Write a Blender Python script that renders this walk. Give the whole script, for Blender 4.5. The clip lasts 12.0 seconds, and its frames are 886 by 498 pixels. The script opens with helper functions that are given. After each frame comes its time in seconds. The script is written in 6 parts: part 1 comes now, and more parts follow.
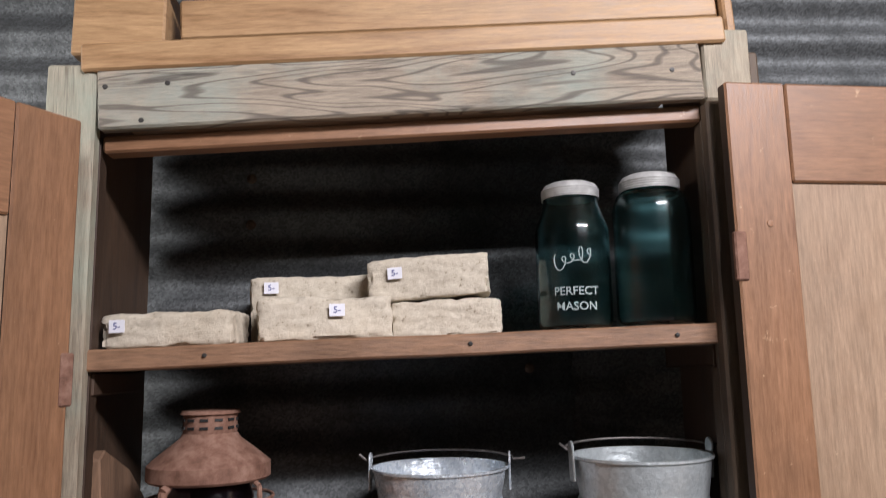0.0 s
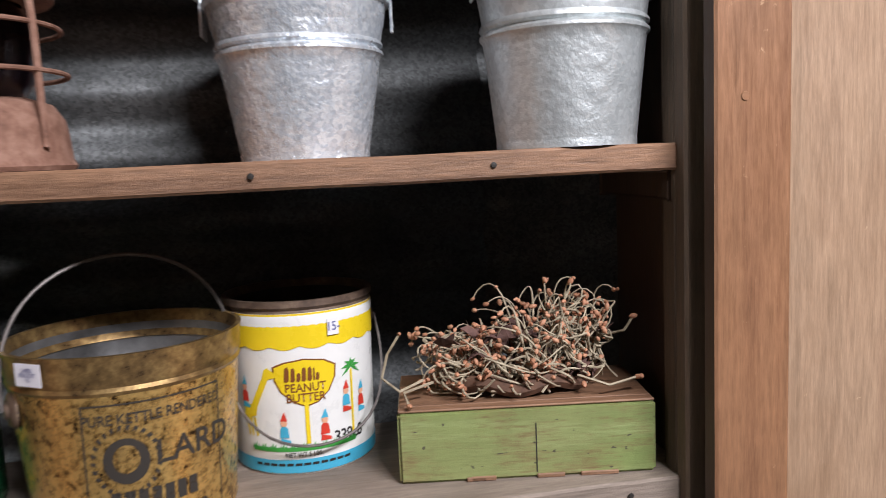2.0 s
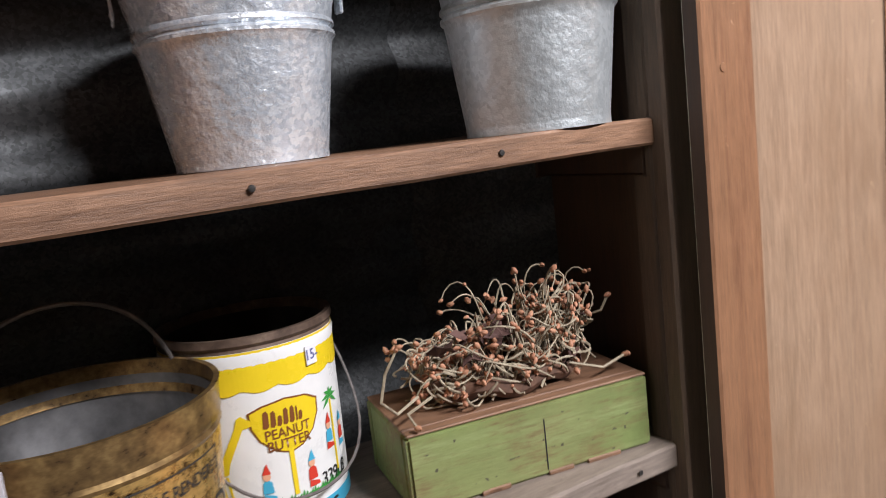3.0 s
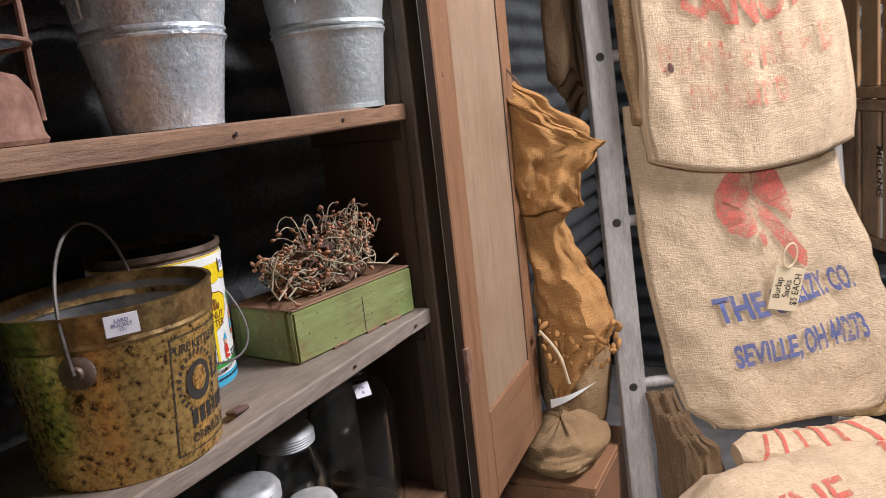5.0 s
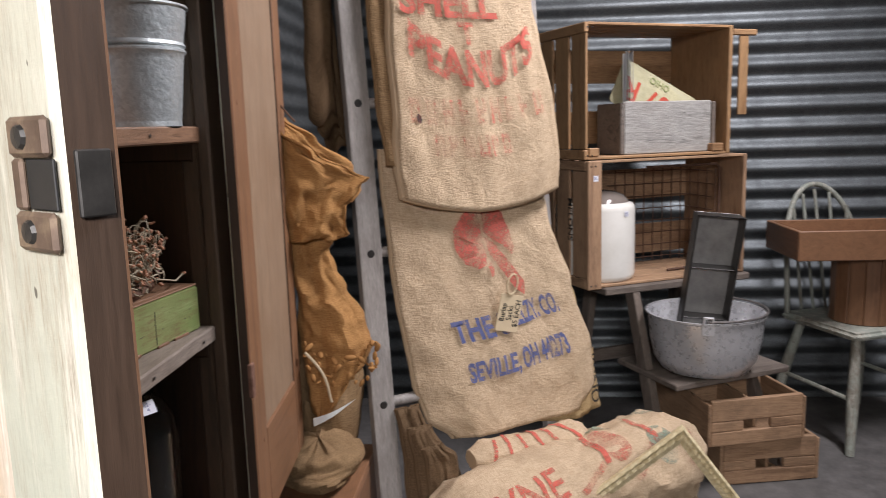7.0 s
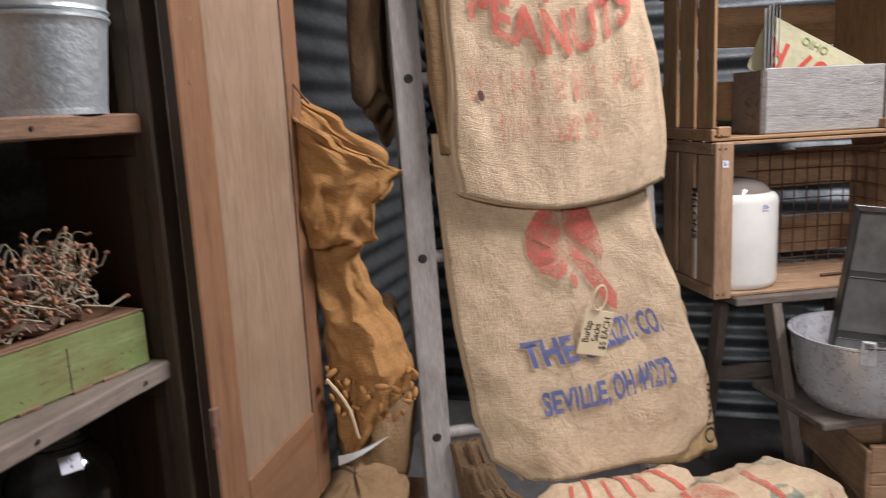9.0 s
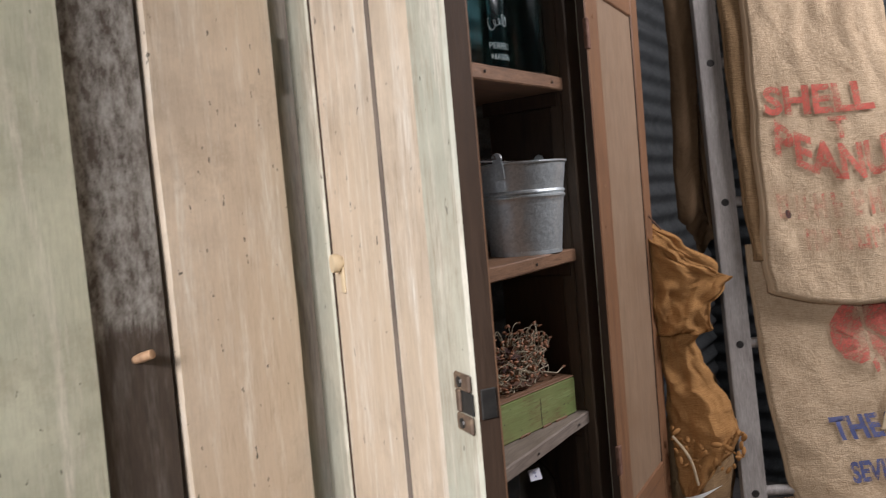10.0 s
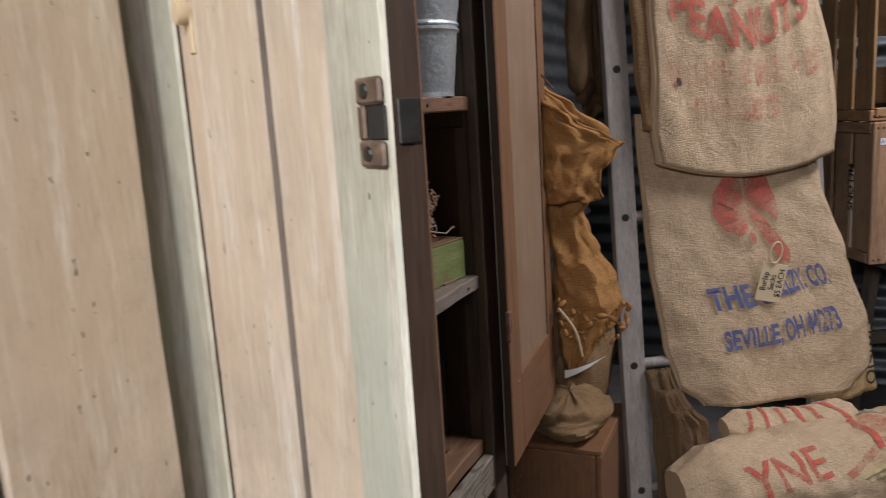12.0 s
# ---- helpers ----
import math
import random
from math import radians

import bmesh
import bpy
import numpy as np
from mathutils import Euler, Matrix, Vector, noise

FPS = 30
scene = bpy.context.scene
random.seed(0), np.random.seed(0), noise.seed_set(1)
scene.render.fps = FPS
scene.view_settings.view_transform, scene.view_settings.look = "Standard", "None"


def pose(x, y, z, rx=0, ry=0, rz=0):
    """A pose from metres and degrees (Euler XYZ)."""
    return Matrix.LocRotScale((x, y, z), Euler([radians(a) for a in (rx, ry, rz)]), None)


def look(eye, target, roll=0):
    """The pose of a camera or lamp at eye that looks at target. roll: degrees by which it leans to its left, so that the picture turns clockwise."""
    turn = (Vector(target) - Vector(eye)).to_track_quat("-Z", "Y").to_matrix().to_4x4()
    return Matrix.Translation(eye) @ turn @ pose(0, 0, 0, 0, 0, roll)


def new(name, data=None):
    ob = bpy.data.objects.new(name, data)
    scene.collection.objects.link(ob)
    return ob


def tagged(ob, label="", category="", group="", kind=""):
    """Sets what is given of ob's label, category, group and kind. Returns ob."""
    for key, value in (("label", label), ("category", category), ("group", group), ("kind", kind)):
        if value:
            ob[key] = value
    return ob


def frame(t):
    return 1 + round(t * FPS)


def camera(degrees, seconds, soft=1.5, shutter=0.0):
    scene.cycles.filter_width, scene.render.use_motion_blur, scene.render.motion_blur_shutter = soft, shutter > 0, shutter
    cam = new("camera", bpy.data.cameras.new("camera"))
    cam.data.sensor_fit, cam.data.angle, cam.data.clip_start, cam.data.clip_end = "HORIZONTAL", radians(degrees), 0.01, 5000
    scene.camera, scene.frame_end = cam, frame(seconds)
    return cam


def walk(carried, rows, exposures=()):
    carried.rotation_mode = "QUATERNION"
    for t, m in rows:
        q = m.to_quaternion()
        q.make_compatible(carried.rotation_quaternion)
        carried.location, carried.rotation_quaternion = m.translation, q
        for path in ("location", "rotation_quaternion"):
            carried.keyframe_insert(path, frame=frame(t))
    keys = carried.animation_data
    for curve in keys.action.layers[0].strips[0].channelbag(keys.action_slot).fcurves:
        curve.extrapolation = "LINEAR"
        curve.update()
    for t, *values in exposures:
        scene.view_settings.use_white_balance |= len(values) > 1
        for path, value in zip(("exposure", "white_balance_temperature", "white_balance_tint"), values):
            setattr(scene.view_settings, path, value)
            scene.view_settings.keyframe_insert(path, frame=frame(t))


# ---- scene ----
cam = camera(60.8, 12.0, soft=0.8, shutter=0.3)
PATH = [
    (0, (-0.071, 0.07, 1.558), (0.056, 2.043, 1.861), -1.2),
    (0.5, (-0.051, 0.087, 1.5), (0.006, 2.077, 1.691), -1.2),
    (1, (-0.042, 0.111, 1.39), (0.036, 2.11, 1.411), -1.3),
    (1.5, (-0.022, 0.17, 1.288), (0.102, 2.161, 1.151), -1.7),
    (2, (-0.022, 0.329, 1.257), (0.339, 2.282, 1.019), -2.6),
    (2.5, (-0.033, 0.431, 1.266), (0.545, 2.325, 0.991), -4.2),
    (3, (-0.218, 0.476, 1.275), (0.772, 2.185, 0.961), -6.7),
    (3.5, (-0.367, 0.427, 1.266), (0.932, 1.898, 0.884), -7.3),
    (3.7, (-0.408, 0.384, 1.257), (0.994, 1.752, 0.852), -7.2),
    (5.3, (-0.769, 0.432, 1.265), (1.021, 1.246, 0.897), -5.6),
    (5.5, (-0.791, 0.433, 1.27), (1.024, 1.193, 0.913), -4.8),
    (6, (-0.83, 0.431, 1.269), (1.043, 1.053, 0.945), -3.5),
    (6.5, (-0.907, 0.436, 1.252), (1.023, 0.873, 0.962), -2.9),
    (7, (-0.874, 0.517, 1.248), (1.095, 0.668, 0.932), -1.7),
    (7.2, (-0.867, 0.526, 1.236), (1.105, 0.600, 0.911), -1.8),
    (8.8, (-0.510, 0.342, 1.243), (1.398, 0.795, 0.851), -2.0),
    (9, (-0.508, 0.353, 1.246), (1.378, 0.913, 0.887), -2.8),
    (9.5, (-0.939, 0.435, 1.289), (0.922, 1.142, 1.091), -4.0),
    (10, (-1.075, 0.385, 1.364), (0.590, 1.489, 1.258), -5.0),
    (10.5, (-1.113, 0.415, 1.361), (0.521, 1.557, 1.202), -4.8),
    (11, (-1.039, 0.466, 1.292), (0.626, 1.550, 1.071), -4.7),
    (11.5, (-1.044, 0.458, 1.261), (0.669, 1.444, 0.956), -4.5),
    (12, (-0.962, 0.487, 1.238), (0.833, 1.293, 0.880), -3.6),
]
walk(cam, [(t, look(eye, target, roll)) for t, eye, target, roll in PATH], exposures=[(0, -0.15), (1.2, 0.3), (3.0, 0.3), (3.6, 0.45), (5.3, 0.1), (6.0, 0.0), (6.5, -0.15), (7.2, -0.35), (8.9, -0.25), (9.5, -0.35), (10.2, -0.95), (11.0, -0.95), (12, -1.05)])

# ---- light ----
world = bpy.data.worlds.new("world")
world.use_nodes = True
world.node_tree.nodes["Background"].inputs[0].default_value = (0.55, 0.6, 0.66, 1)
world.node_tree.nodes["Background"].inputs[1].default_value = 0.015
scene.world = world


def area_lamp(name, eye, target, sx, sy, watts, colour):
    data = bpy.data.lights.new(name, "AREA")
    data.shape, data.size, data.size_y, data.energy, data.color = "RECTANGLE", sx, sy, watts, colour
    ob = new(name, data)
    ob.matrix_world = look(eye, target)
    return ob


# unseen fill added low beside the walker to brighten door and planks
area_lamp("shop_light", (-2.2, 0.45, 1.85), (-0.9, 0.85, 1.1), 0.9, 0.3, 29, (0.98, 0.95, 0.97)).data.spread = radians(95)
# main lamp, out of view under the roof behind the walker
area_lamp("shop_light", (0.98, -0.85, 2.8), (0.7, 0.65, 1.0), 1.2, 0.25, 112, (0.97, 0.94, 1.0))


# ---- materials ----
def nodes_of(name):
    m = bpy.data.materials.new(name)
    m.use_nodes = True
    nt = m.node_tree
    return m, nt, nt.nodes["Principled BSDF"]


def add(nt, kind, **values):
    n = nt.nodes.new(kind)
    for k, v in values.items():
        n.inputs[k].default_value = v
    return n


def coords(nt, scale, source="Object", shift=True):
    tc = nt.nodes.new("ShaderNodeTexCoord")
    mp = nt.nodes.new("ShaderNodeMapping")
    mp.inputs["Scale"].default_value = scale
    nt.links.new(tc.outputs[source], mp.inputs["Vector"])
    if shift:
        oi = nt.nodes.new("ShaderNodeObjectInfo")
        mul = nt.nodes.new("ShaderNodeVectorMath")
        mul.operation = "SCALE"
        mul.inputs[0].default_value = (7.3, 3.1, 5.7)
        nt.links.new(oi.outputs["Random"], mul.inputs["Scale"])
        nt.links.new(mul.outputs[0], mp.inputs["Location"])
    return mp.outputs[0]


def ramp(nt, fac, stops):
    r = nt.nodes.new("ShaderNodeValToRGB")
    els = r.color_ramp.elements
    while len(els) < len(stops):
        els.new(0.5)
    for e, (p, c) in zip(els, stops):
        e.position, e.color = p, (*c, 1) if len(c) == 3 else c
    nt.links.new(fac, r.inputs[0])
    return r.outputs[0]


def blend(nt, fac, a, b, mode="MIX"):
    n = nt.nodes.new("ShaderNodeMix")
    n.data_type, n.blend_type = "RGBA", mode
    for sock, v in ((n.inputs[0], fac), (n.inputs[6], a), (n.inputs[7], b)):
        if isinstance(v, (int, float)):
            sock.default_value = v
        elif isinstance(v, tuple):
            sock.default_value = (*v, 1)
        else:
            nt.links.new(v, sock)
    return n.outputs[2]


def bumped(nt, bsdf, height, strength, distance):
    b = add(nt, "ShaderNodeBump", Strength=strength, Distance=distance)
    nt.links.new(height, b.inputs["Height"])
    nt.links.new(b.outputs[0], bsdf.inputs["Normal"])


def noisy(nt, vec, scale, detail=6, rough=0.6, dist=0.0):
    n = add(nt, "ShaderNodeTexNoise", Scale=scale, Detail=detail, Roughness=rough, Distortion=dist)
    nt.links.new(vec, n.inputs["Vector"])
    return n.outputs["Fac"]


STRETCH = {"x": (1.6, 16, 16), "y": (16, 1.6, 16), "z": (16, 16, 1.6)}


def wood(name, dark, light, axis="x", rough=0.55, bump=0.25, stain=(0.05, 0.03, 0.02), amount=0.45, wear=None, cracks=0.0, figure=0.0):
    m, nt, bs = nodes_of(name)
    vec = coords(nt, STRETCH[axis])
    flat = coords(nt, (1, 1, 1))
    ring = noisy(nt, vec, 1.6, 3, 0.5, 1.2)
    fine = noisy(nt, vec, 19.0, 8, 0.72)
    col = ramp(nt, ring, [(0.3, dark), (0.5, light), (0.62, tuple(0.75 * c for c in light)), (0.75, light)])
    col = blend(nt, 0.5, col, ramp(nt, fine, [(0.32, tuple(0.45 * c for c in dark)), (0.68, light)]), "MIX")
    blot = ramp(nt, noisy(nt, flat, 6, 5, 0.65), [(0.45, (0, 0, 0)), (0.75, (amount,) * 3)])
    col = blend(nt, blot, col, stain)
    if figure:
        along = coords(nt, tuple(1.0 if c < 2 else 7.0 for c in STRETCH[axis]))
        f = add(nt, "ShaderNodeTexNoise", Scale=2.2, Detail=2.0, Roughness=0.45, Distortion=0.5)
        nt.links.new(along, f.inputs["Vector"])
        many = nt.nodes.new("ShaderNodeMath")
        many.operation = "MULTIPLY"
        many.inputs[1].default_value = 105.0
        nt.links.new(f.outputs["Fac"], many.inputs[0])
        wavy = nt.nodes.new("ShaderNodeMath")
        wavy.operation = "SINE"
        nt.links.new(many.outputs[0], wavy.inputs[0])
        rings = ramp(nt, wavy.outputs[0], [(0.6, (0, 0, 0)), (0.97, (figure,) * 3)])
        col = blend(nt, rings, col, tuple(0.8 * c for c in dark))
    if cracks:
        long = coords(nt, tuple(0.5 if c < 2 else 26 for c in STRETCH[axis]))
        line = ramp(nt, noisy(nt, long, 1.3, 4, 0.6, 0.8), [(0.485, (0, 0, 0)), (0.495, (cracks,) * 3), (0.505, (0, 0, 0))])
        line = blend(nt, 1.0, line, ramp(nt, noisy(nt, flat, 8, 3, 0.6), [(0.45, (0, 0, 0)), (0.6, (1, 1, 1))]), "MULTIPLY")
        col = blend(nt, line, col, tuple(0.25 * c for c in dark))
    if wear:
        w = ramp(nt, noisy(nt, flat, 45, 6, 0.75), [(0.65, (0, 0, 0)), (0.71, (0.7,) * 3)])
        col = blend(nt, w, col, wear)
    nt.links.new(col, bs.inputs["Base Color"])
    r = ramp(nt, fine, [(0.2, (rough - 0.12,) * 3), (0.8, (rough + 0.15,) * 3)])
    nt.links.new(r, bs.inputs["Roughness"])
    bumped(nt, bs, fine, bump, 0.002)
    return m


def painted(name, paint, under, axis="z", cover=0.55, rough=0.6, tint=None, scale=5.0, chalk=(0.72, 0.67, 0.58)):
    """Old paint worn through to the wood along the grain."""
    m, nt, bs = nodes_of(name)
    vec = coords(nt, STRETCH[axis])
    flat = coords(nt, (1, 1, 1))
    fine = noisy(nt, vec, 15.0, 8, 0.74)
    big = noisy(nt, flat, scale, 6, 0.6)
    base = ramp(nt, fine, [(0.3, tuple(0.55 * c for c in under)), (0.65, under)])
    top = ramp(nt, noisy(nt, flat, 11, 6, 0.7), [(0.35, tuple(0.72 * c for c in paint)), (0.62, paint)])
    if tint:
        top = blend(nt, ramp(nt, noisy(nt, flat, 3.2, 3, 0.5), [(0.46, (0, 0, 0)), (0.62, (0.8,) * 3)]), top, tint)
    mix = nt.nodes.new("ShaderNodeMath")
    mix.operation = "ADD"
    nt.links.new(fine, mix.inputs[0])
    nt.links.new(big, mix.inputs[1])
    half = nt.nodes.new("ShaderNodeMath")
    half.operation = "MULTIPLY"
    half.inputs[1].default_value = 0.5
    nt.links.new(mix.outputs[0], half.inputs[0])
    fac = ramp(nt, half.outputs[0], [(max(0.02, cover - 0.13), (0, 0, 0)), (cover + 0.04, (1, 1, 1))])
    col = blend(nt, fac, base, top)
    col = blend(nt, 0.4, col, ramp(nt, noisy(nt, vec, 26.0, 6, 0.78), [(0.3, (0.6, 0.58, 0.55)), (0.55, (1, 1, 1))]), "MULTIPLY")
    smear = ramp(nt, noisy(nt, coords(nt, tuple(0.35 * c for c in STRETCH[axis])), 6.5, 7, 0.72), [(0.5, (0, 0, 0)), (0.64, (0.85,) * 3)])
    smear = blend(nt, 1.0, smear, ramp(nt, noisy(nt, vec, 30, 4, 0.7), [(0.35, (0.15,) * 3), (0.6, (1, 1, 1))]), "MULTIPLY")
    col = blend(nt, smear, col, chalk)
    grime = ramp(nt, noisy(nt, flat, 9, 7, 0.75), [(0.56, (0, 0, 0)), (0.74, (0.5,) * 3)])
    col = blend(nt, grime, col, tuple(0.5 * c for c in under))
    specks = ramp(nt, noisy(nt, coords(nt, tuple(2.0 if c > 2 else 1.0 for c in STRETCH[axis])), 75, 2, 0.5), [(0.712, (0, 0, 0)), (0.735, (0.85,) * 3)])
    col = blend(nt, specks, col, (0.06, 0.05, 0.04))
    nt.links.new(col, bs.inputs["Base Color"])
    bs.inputs["Roughness"].default_value = rough
    bumped(nt, bs, fine, 0.3, 0.0015)
    return m


def speckled(name, stops, scale, rough=0.6, metal=0.0, bump=0.3, depth=0.002, big=None, detail=8, rvar=0.1, bigscale=4.0):
    m, nt, bs = nodes_of(name)
    flat = coords(nt, (1, 1, 1))
    fine = noisy(nt, flat, scale, detail, 0.68)
    col = ramp(nt, fine, stops)
    if big:
        lo, hi, colour = big
        col = blend(nt, ramp(nt, noisy(nt, flat, bigscale, 5, 0.6), [(lo, (0, 0, 0)), (hi, (1, 1, 1))]), col, colour)
    nt.links.new(col, bs.inputs["Base Color"])
    nt.links.new(ramp(nt, fine, [(0.3, (max(0.03, rough - rvar),) * 3), (0.7, (min(1, rough + rvar),) * 3)]), bs.inputs["Roughness"])
    bs.inputs["Metallic"].default_value = metal
    if bump:
        bumped(nt, bs, fine, bump, depth)
    return m


def galvanised(name, dark, light, rough=0.32, scale=70.0, dirt=0.5, metal=0.85, relief=0.32):
    """Zinc with spangle flakes and dull stains."""
    m, nt, bs = nodes_of(name)
    flat = coords(nt, (1, 1, 1))
    vor = add(nt, "ShaderNodeTexVoronoi", Scale=scale)
    torn = nt.nodes.new("ShaderNodeTexNoise")
    torn.inputs["Scale"].default_value, torn.inputs["Detail"].default_value = scale * 0.7, 4
    nt.links.new(flat, torn.inputs["Vector"])
    mixv = nt.nodes.new("ShaderNodeVectorMath")
    mixv.operation = "MULTIPLY_ADD"
    mixv.inputs[1].default_value = (1.6 / scale,) * 3
    nt.links.new(torn.outputs["Color"], mixv.inputs[0])
    nt.links.new(flat, mixv.inputs[2])
    nt.links.new(mixv.outputs[0], vor.inputs["Vector"])
    sep = nt.nodes.new("ShaderNodeSeparateColor")
    nt.links.new(vor.outputs["Color"], sep.inputs[0])
    col = ramp(nt, sep.outputs[0], [(0.0, dark), (1.0, light)])
    big = noisy(nt, flat, 9, 7, 0.7)
    col = blend(nt, ramp(nt, big, [(0.45, (0, 0, 0)), (0.7, (dirt,) * 3)]), col, tuple(0.55 * c for c in dark))
    nt.links.new(col, bs.inputs["Base Color"])
    bs.inputs["Metallic"].default_value = metal
    add_ = nt.nodes.new("ShaderNodeMath")
    add_.operation = "MULTIPLY_ADD"
    add_.inputs[1].default_value, add_.inputs[2].default_value = 0.28, rough - 0.1
    nt.links.new(big, add_.inputs[0])
    nt.links.new(add_.outputs[0], bs.inputs["Roughness"])
    bumped(nt, bs, noisy(nt, flat, 40 if relief < 0.5 else 60, 5, 0.6), relief, 0.004)
    return m


def burlap(name, colour, dark, weave=620.0):
    m, nt, bs = nodes_of(name)
    uv = coords(nt, (1, 1, 1), "UV", False)
    sums = nt.nodes.new("ShaderNodeMath")
    sums.operation = "ADD"
    for n, d in enumerate(("X", "Y")):
        w = add(nt, "ShaderNodeTexWave", Scale=weave / 6.2832, Distortion=7.0, Detail=3.0)
        w.inputs["Detail Scale"].default_value = 0.6
        w.bands_direction = d
        nt.links.new(uv, w.inputs["Vector"])
        nt.links.new(w.outputs["Fac"], sums.inputs[n])
    slub = noisy(nt, coords(nt, (40, 420, 1), "UV", False), 1.0, 4, 0.6)
    slub2 = noisy(nt, coords(nt, (420, 40, 1), "UV", False), 1.0, 4, 0.6)
    big = noisy(nt, uv, 7, 5, 0.6)
    half = nt.nodes.new("ShaderNodeMath")
    half.operation = "MULTIPLY"
    half.inputs[1].default_value = 0.5
    nt.links.new(sums.outputs[0], half.inputs[0])
    col = ramp(nt, half.outputs[0], [(0.2, dark), (0.62, colour)])
    col = blend(nt, 0.55, col, ramp(nt, slub, [(0.38, dark), (0.58, colour)]))
    col = blend(nt, 0.3, col, ramp(nt, slub2, [(0.38, dark), (0.58, colour)]))
    col = blend(nt, ramp(nt, big, [(0.45, (0, 0, 0)), (0.8, (0.45,) * 3)]), col, tuple(0.7 * c for c in dark))
    nt.links.new(col, bs.inputs["Base Color"])
    bs.inputs["Roughness"].default_value = 0.95
    bs.inputs["Specular IOR Level"].default_value = 0.1
    thread = nt.nodes.new("ShaderNodeMath")
    thread.operation = "ADD"
    nt.links.new(slub, thread.inputs[0])
    nt.links.new(slub2, thread.inputs[1])
    crease = nt.nodes.new("ShaderNodeMath")
    crease.operation = "MULTIPLY_ADD"
    crease.inputs[1].default_value = 2.2
    nt.links.new(noisy(nt, uv, 16, 3, 0.55, 1.5), crease.inputs[0])
    nt.links.new(thread.outputs[0], crease.inputs[2])
    bumped(nt, bs, crease.outputs[0], 0.8, 0.003)
    return m


def ink(name, colour, gone=0.5):
    """Faded print: the cloth or metal shows through in specks."""
    m, nt, bs = nodes_of(name)
    flat = coords(nt, (1, 1, 1))
    f = noisy(nt, flat, 160, 4, 0.7)
    b = noisy(nt, flat, 14, 4, 0.6)
    s = nt.nodes.new("ShaderNodeMath")
    s.operation = "ADD"
    nt.links.new(f, s.inputs[0])
    nt.links.new(b, s.inputs[1])
    h = nt.nodes.new("ShaderNodeMath")
    h.operation = "MULTIPLY"
    h.inputs[1].default_value = 0.5
    nt.links.new(s.outputs[0], h.inputs[0])
    bs.inputs["Base Color"].default_value = (*colour, 1)
    bs.inputs["Roughness"].default_value = 0.85
    a = ramp(nt, h.outputs[0], [(gone - 0.09, (1, 1, 1)), (gone + 0.08, (0.12,) * 3)])
    nt.links.new(a, bs.inputs["Alpha"])
    return m


def glass(name, colour, rough=0.03):
    m, nt, bs = nodes_of(name)
    bs.inputs["Base Color"].default_value = (*colour, 1)
    bs.inputs["Roughness"].default_value = rough
    bs.inputs["IOR"].default_value = 1.45
    bs.inputs["Transmission Weight"].default_value = 1.0
    bumped(nt, bs, noisy(nt, coords(nt, (1, 1, 1)), 30, 2, 0.5), 0.15, 0.002)
    return m


SHELF_X = wood("shelf_wood", (0.13, 0.065, 0.035), (0.34, 0.19, 0.11), "x", 0.5, 0.4, cracks=0.4)
STAIN_Z = wood("stained_wood_upright", (0.19, 0.088, 0.045), (0.31, 0.158, 0.082), "z", 0.42, 0.12, amount=0.3, wear=(0.5, 0.33, 0.2))
STAIN_X = wood("stained_wood_level", (0.19, 0.088, 0.045), (0.31, 0.158, 0.082), "x", 0.42, 0.12, amount=0.3, wear=(0.5, 0.33, 0.2))
PANEL = wood("panel_wood", (0.26, 0.17, 0.11), (0.38, 0.26, 0.17), "z", 0.5, 0.12, stain=(0.2, 0.11, 0.055), amount=0.4, wear=(0.52, 0.38, 0.24))
# near-black browns with shade put into the colour: cupboard inside, door edges
SHADED_Z = wood("shaded_wood_upright", (0.02, 0.012, 0.007), (0.055, 0.03, 0.017), "z", 0.6)
SHADED_Y = wood("shaded_wood_side", (0.03, 0.018, 0.011), (0.085, 0.048, 0.028), "z", 0.6)
OLD_Z = painted("old_rough_wood", (0.26, 0.24, 0.22), (0.075, 0.055, 0.042), "z", 0.66, 0.85, scale=3.5, chalk=(0.16, 0.145, 0.13))


def whitewashed(m, height):
    """A rough coat of old whitewash that ends in a ragged edge at a height."""
    nt = m.node_tree
    bs = nt.nodes["Principled BSDF"]
    under = bs.inputs["Base Color"].links[0].from_socket
    tex = nt.nodes.new("ShaderNodeTexCoord")
    cut = nt.nodes.new("ShaderNodeSeparateXYZ")
    nt.links.new(tex.outputs["Object"], cut.inputs[0])
    ragged = nt.nodes.new("ShaderNodeMath")
    ragged.operation = "MULTIPLY_ADD"
    ragged.inputs[1].default_value = 0.09
    nt.links.new(noisy(nt, coords(nt, STRETCH["z"]), 14, 6, 0.7), ragged.inputs[0])
    nt.links.new(cut.outputs["Z"], ragged.inputs[2])
    span = nt.nodes.new("ShaderNodeMapRange")
    span.inputs["From Min"].default_value, span.inputs["From Max"].default_value = height + 0.035, height + 0.055
    nt.links.new(ragged.outputs[0], span.inputs["Value"])
    coat = blend(nt, 1.0, span.outputs["Result"], ramp(nt, noisy(nt, coords(nt, (1, 1, 0.5)), 60, 6, 0.75), [(0.4, (0.05,) * 3), (0.62, (0.8,) * 3)]), "MULTIPLY")
    nt.links.new(blend(nt, coat, under, (0.42, 0.41, 0.39)), bs.inputs["Base Color"])
    return m


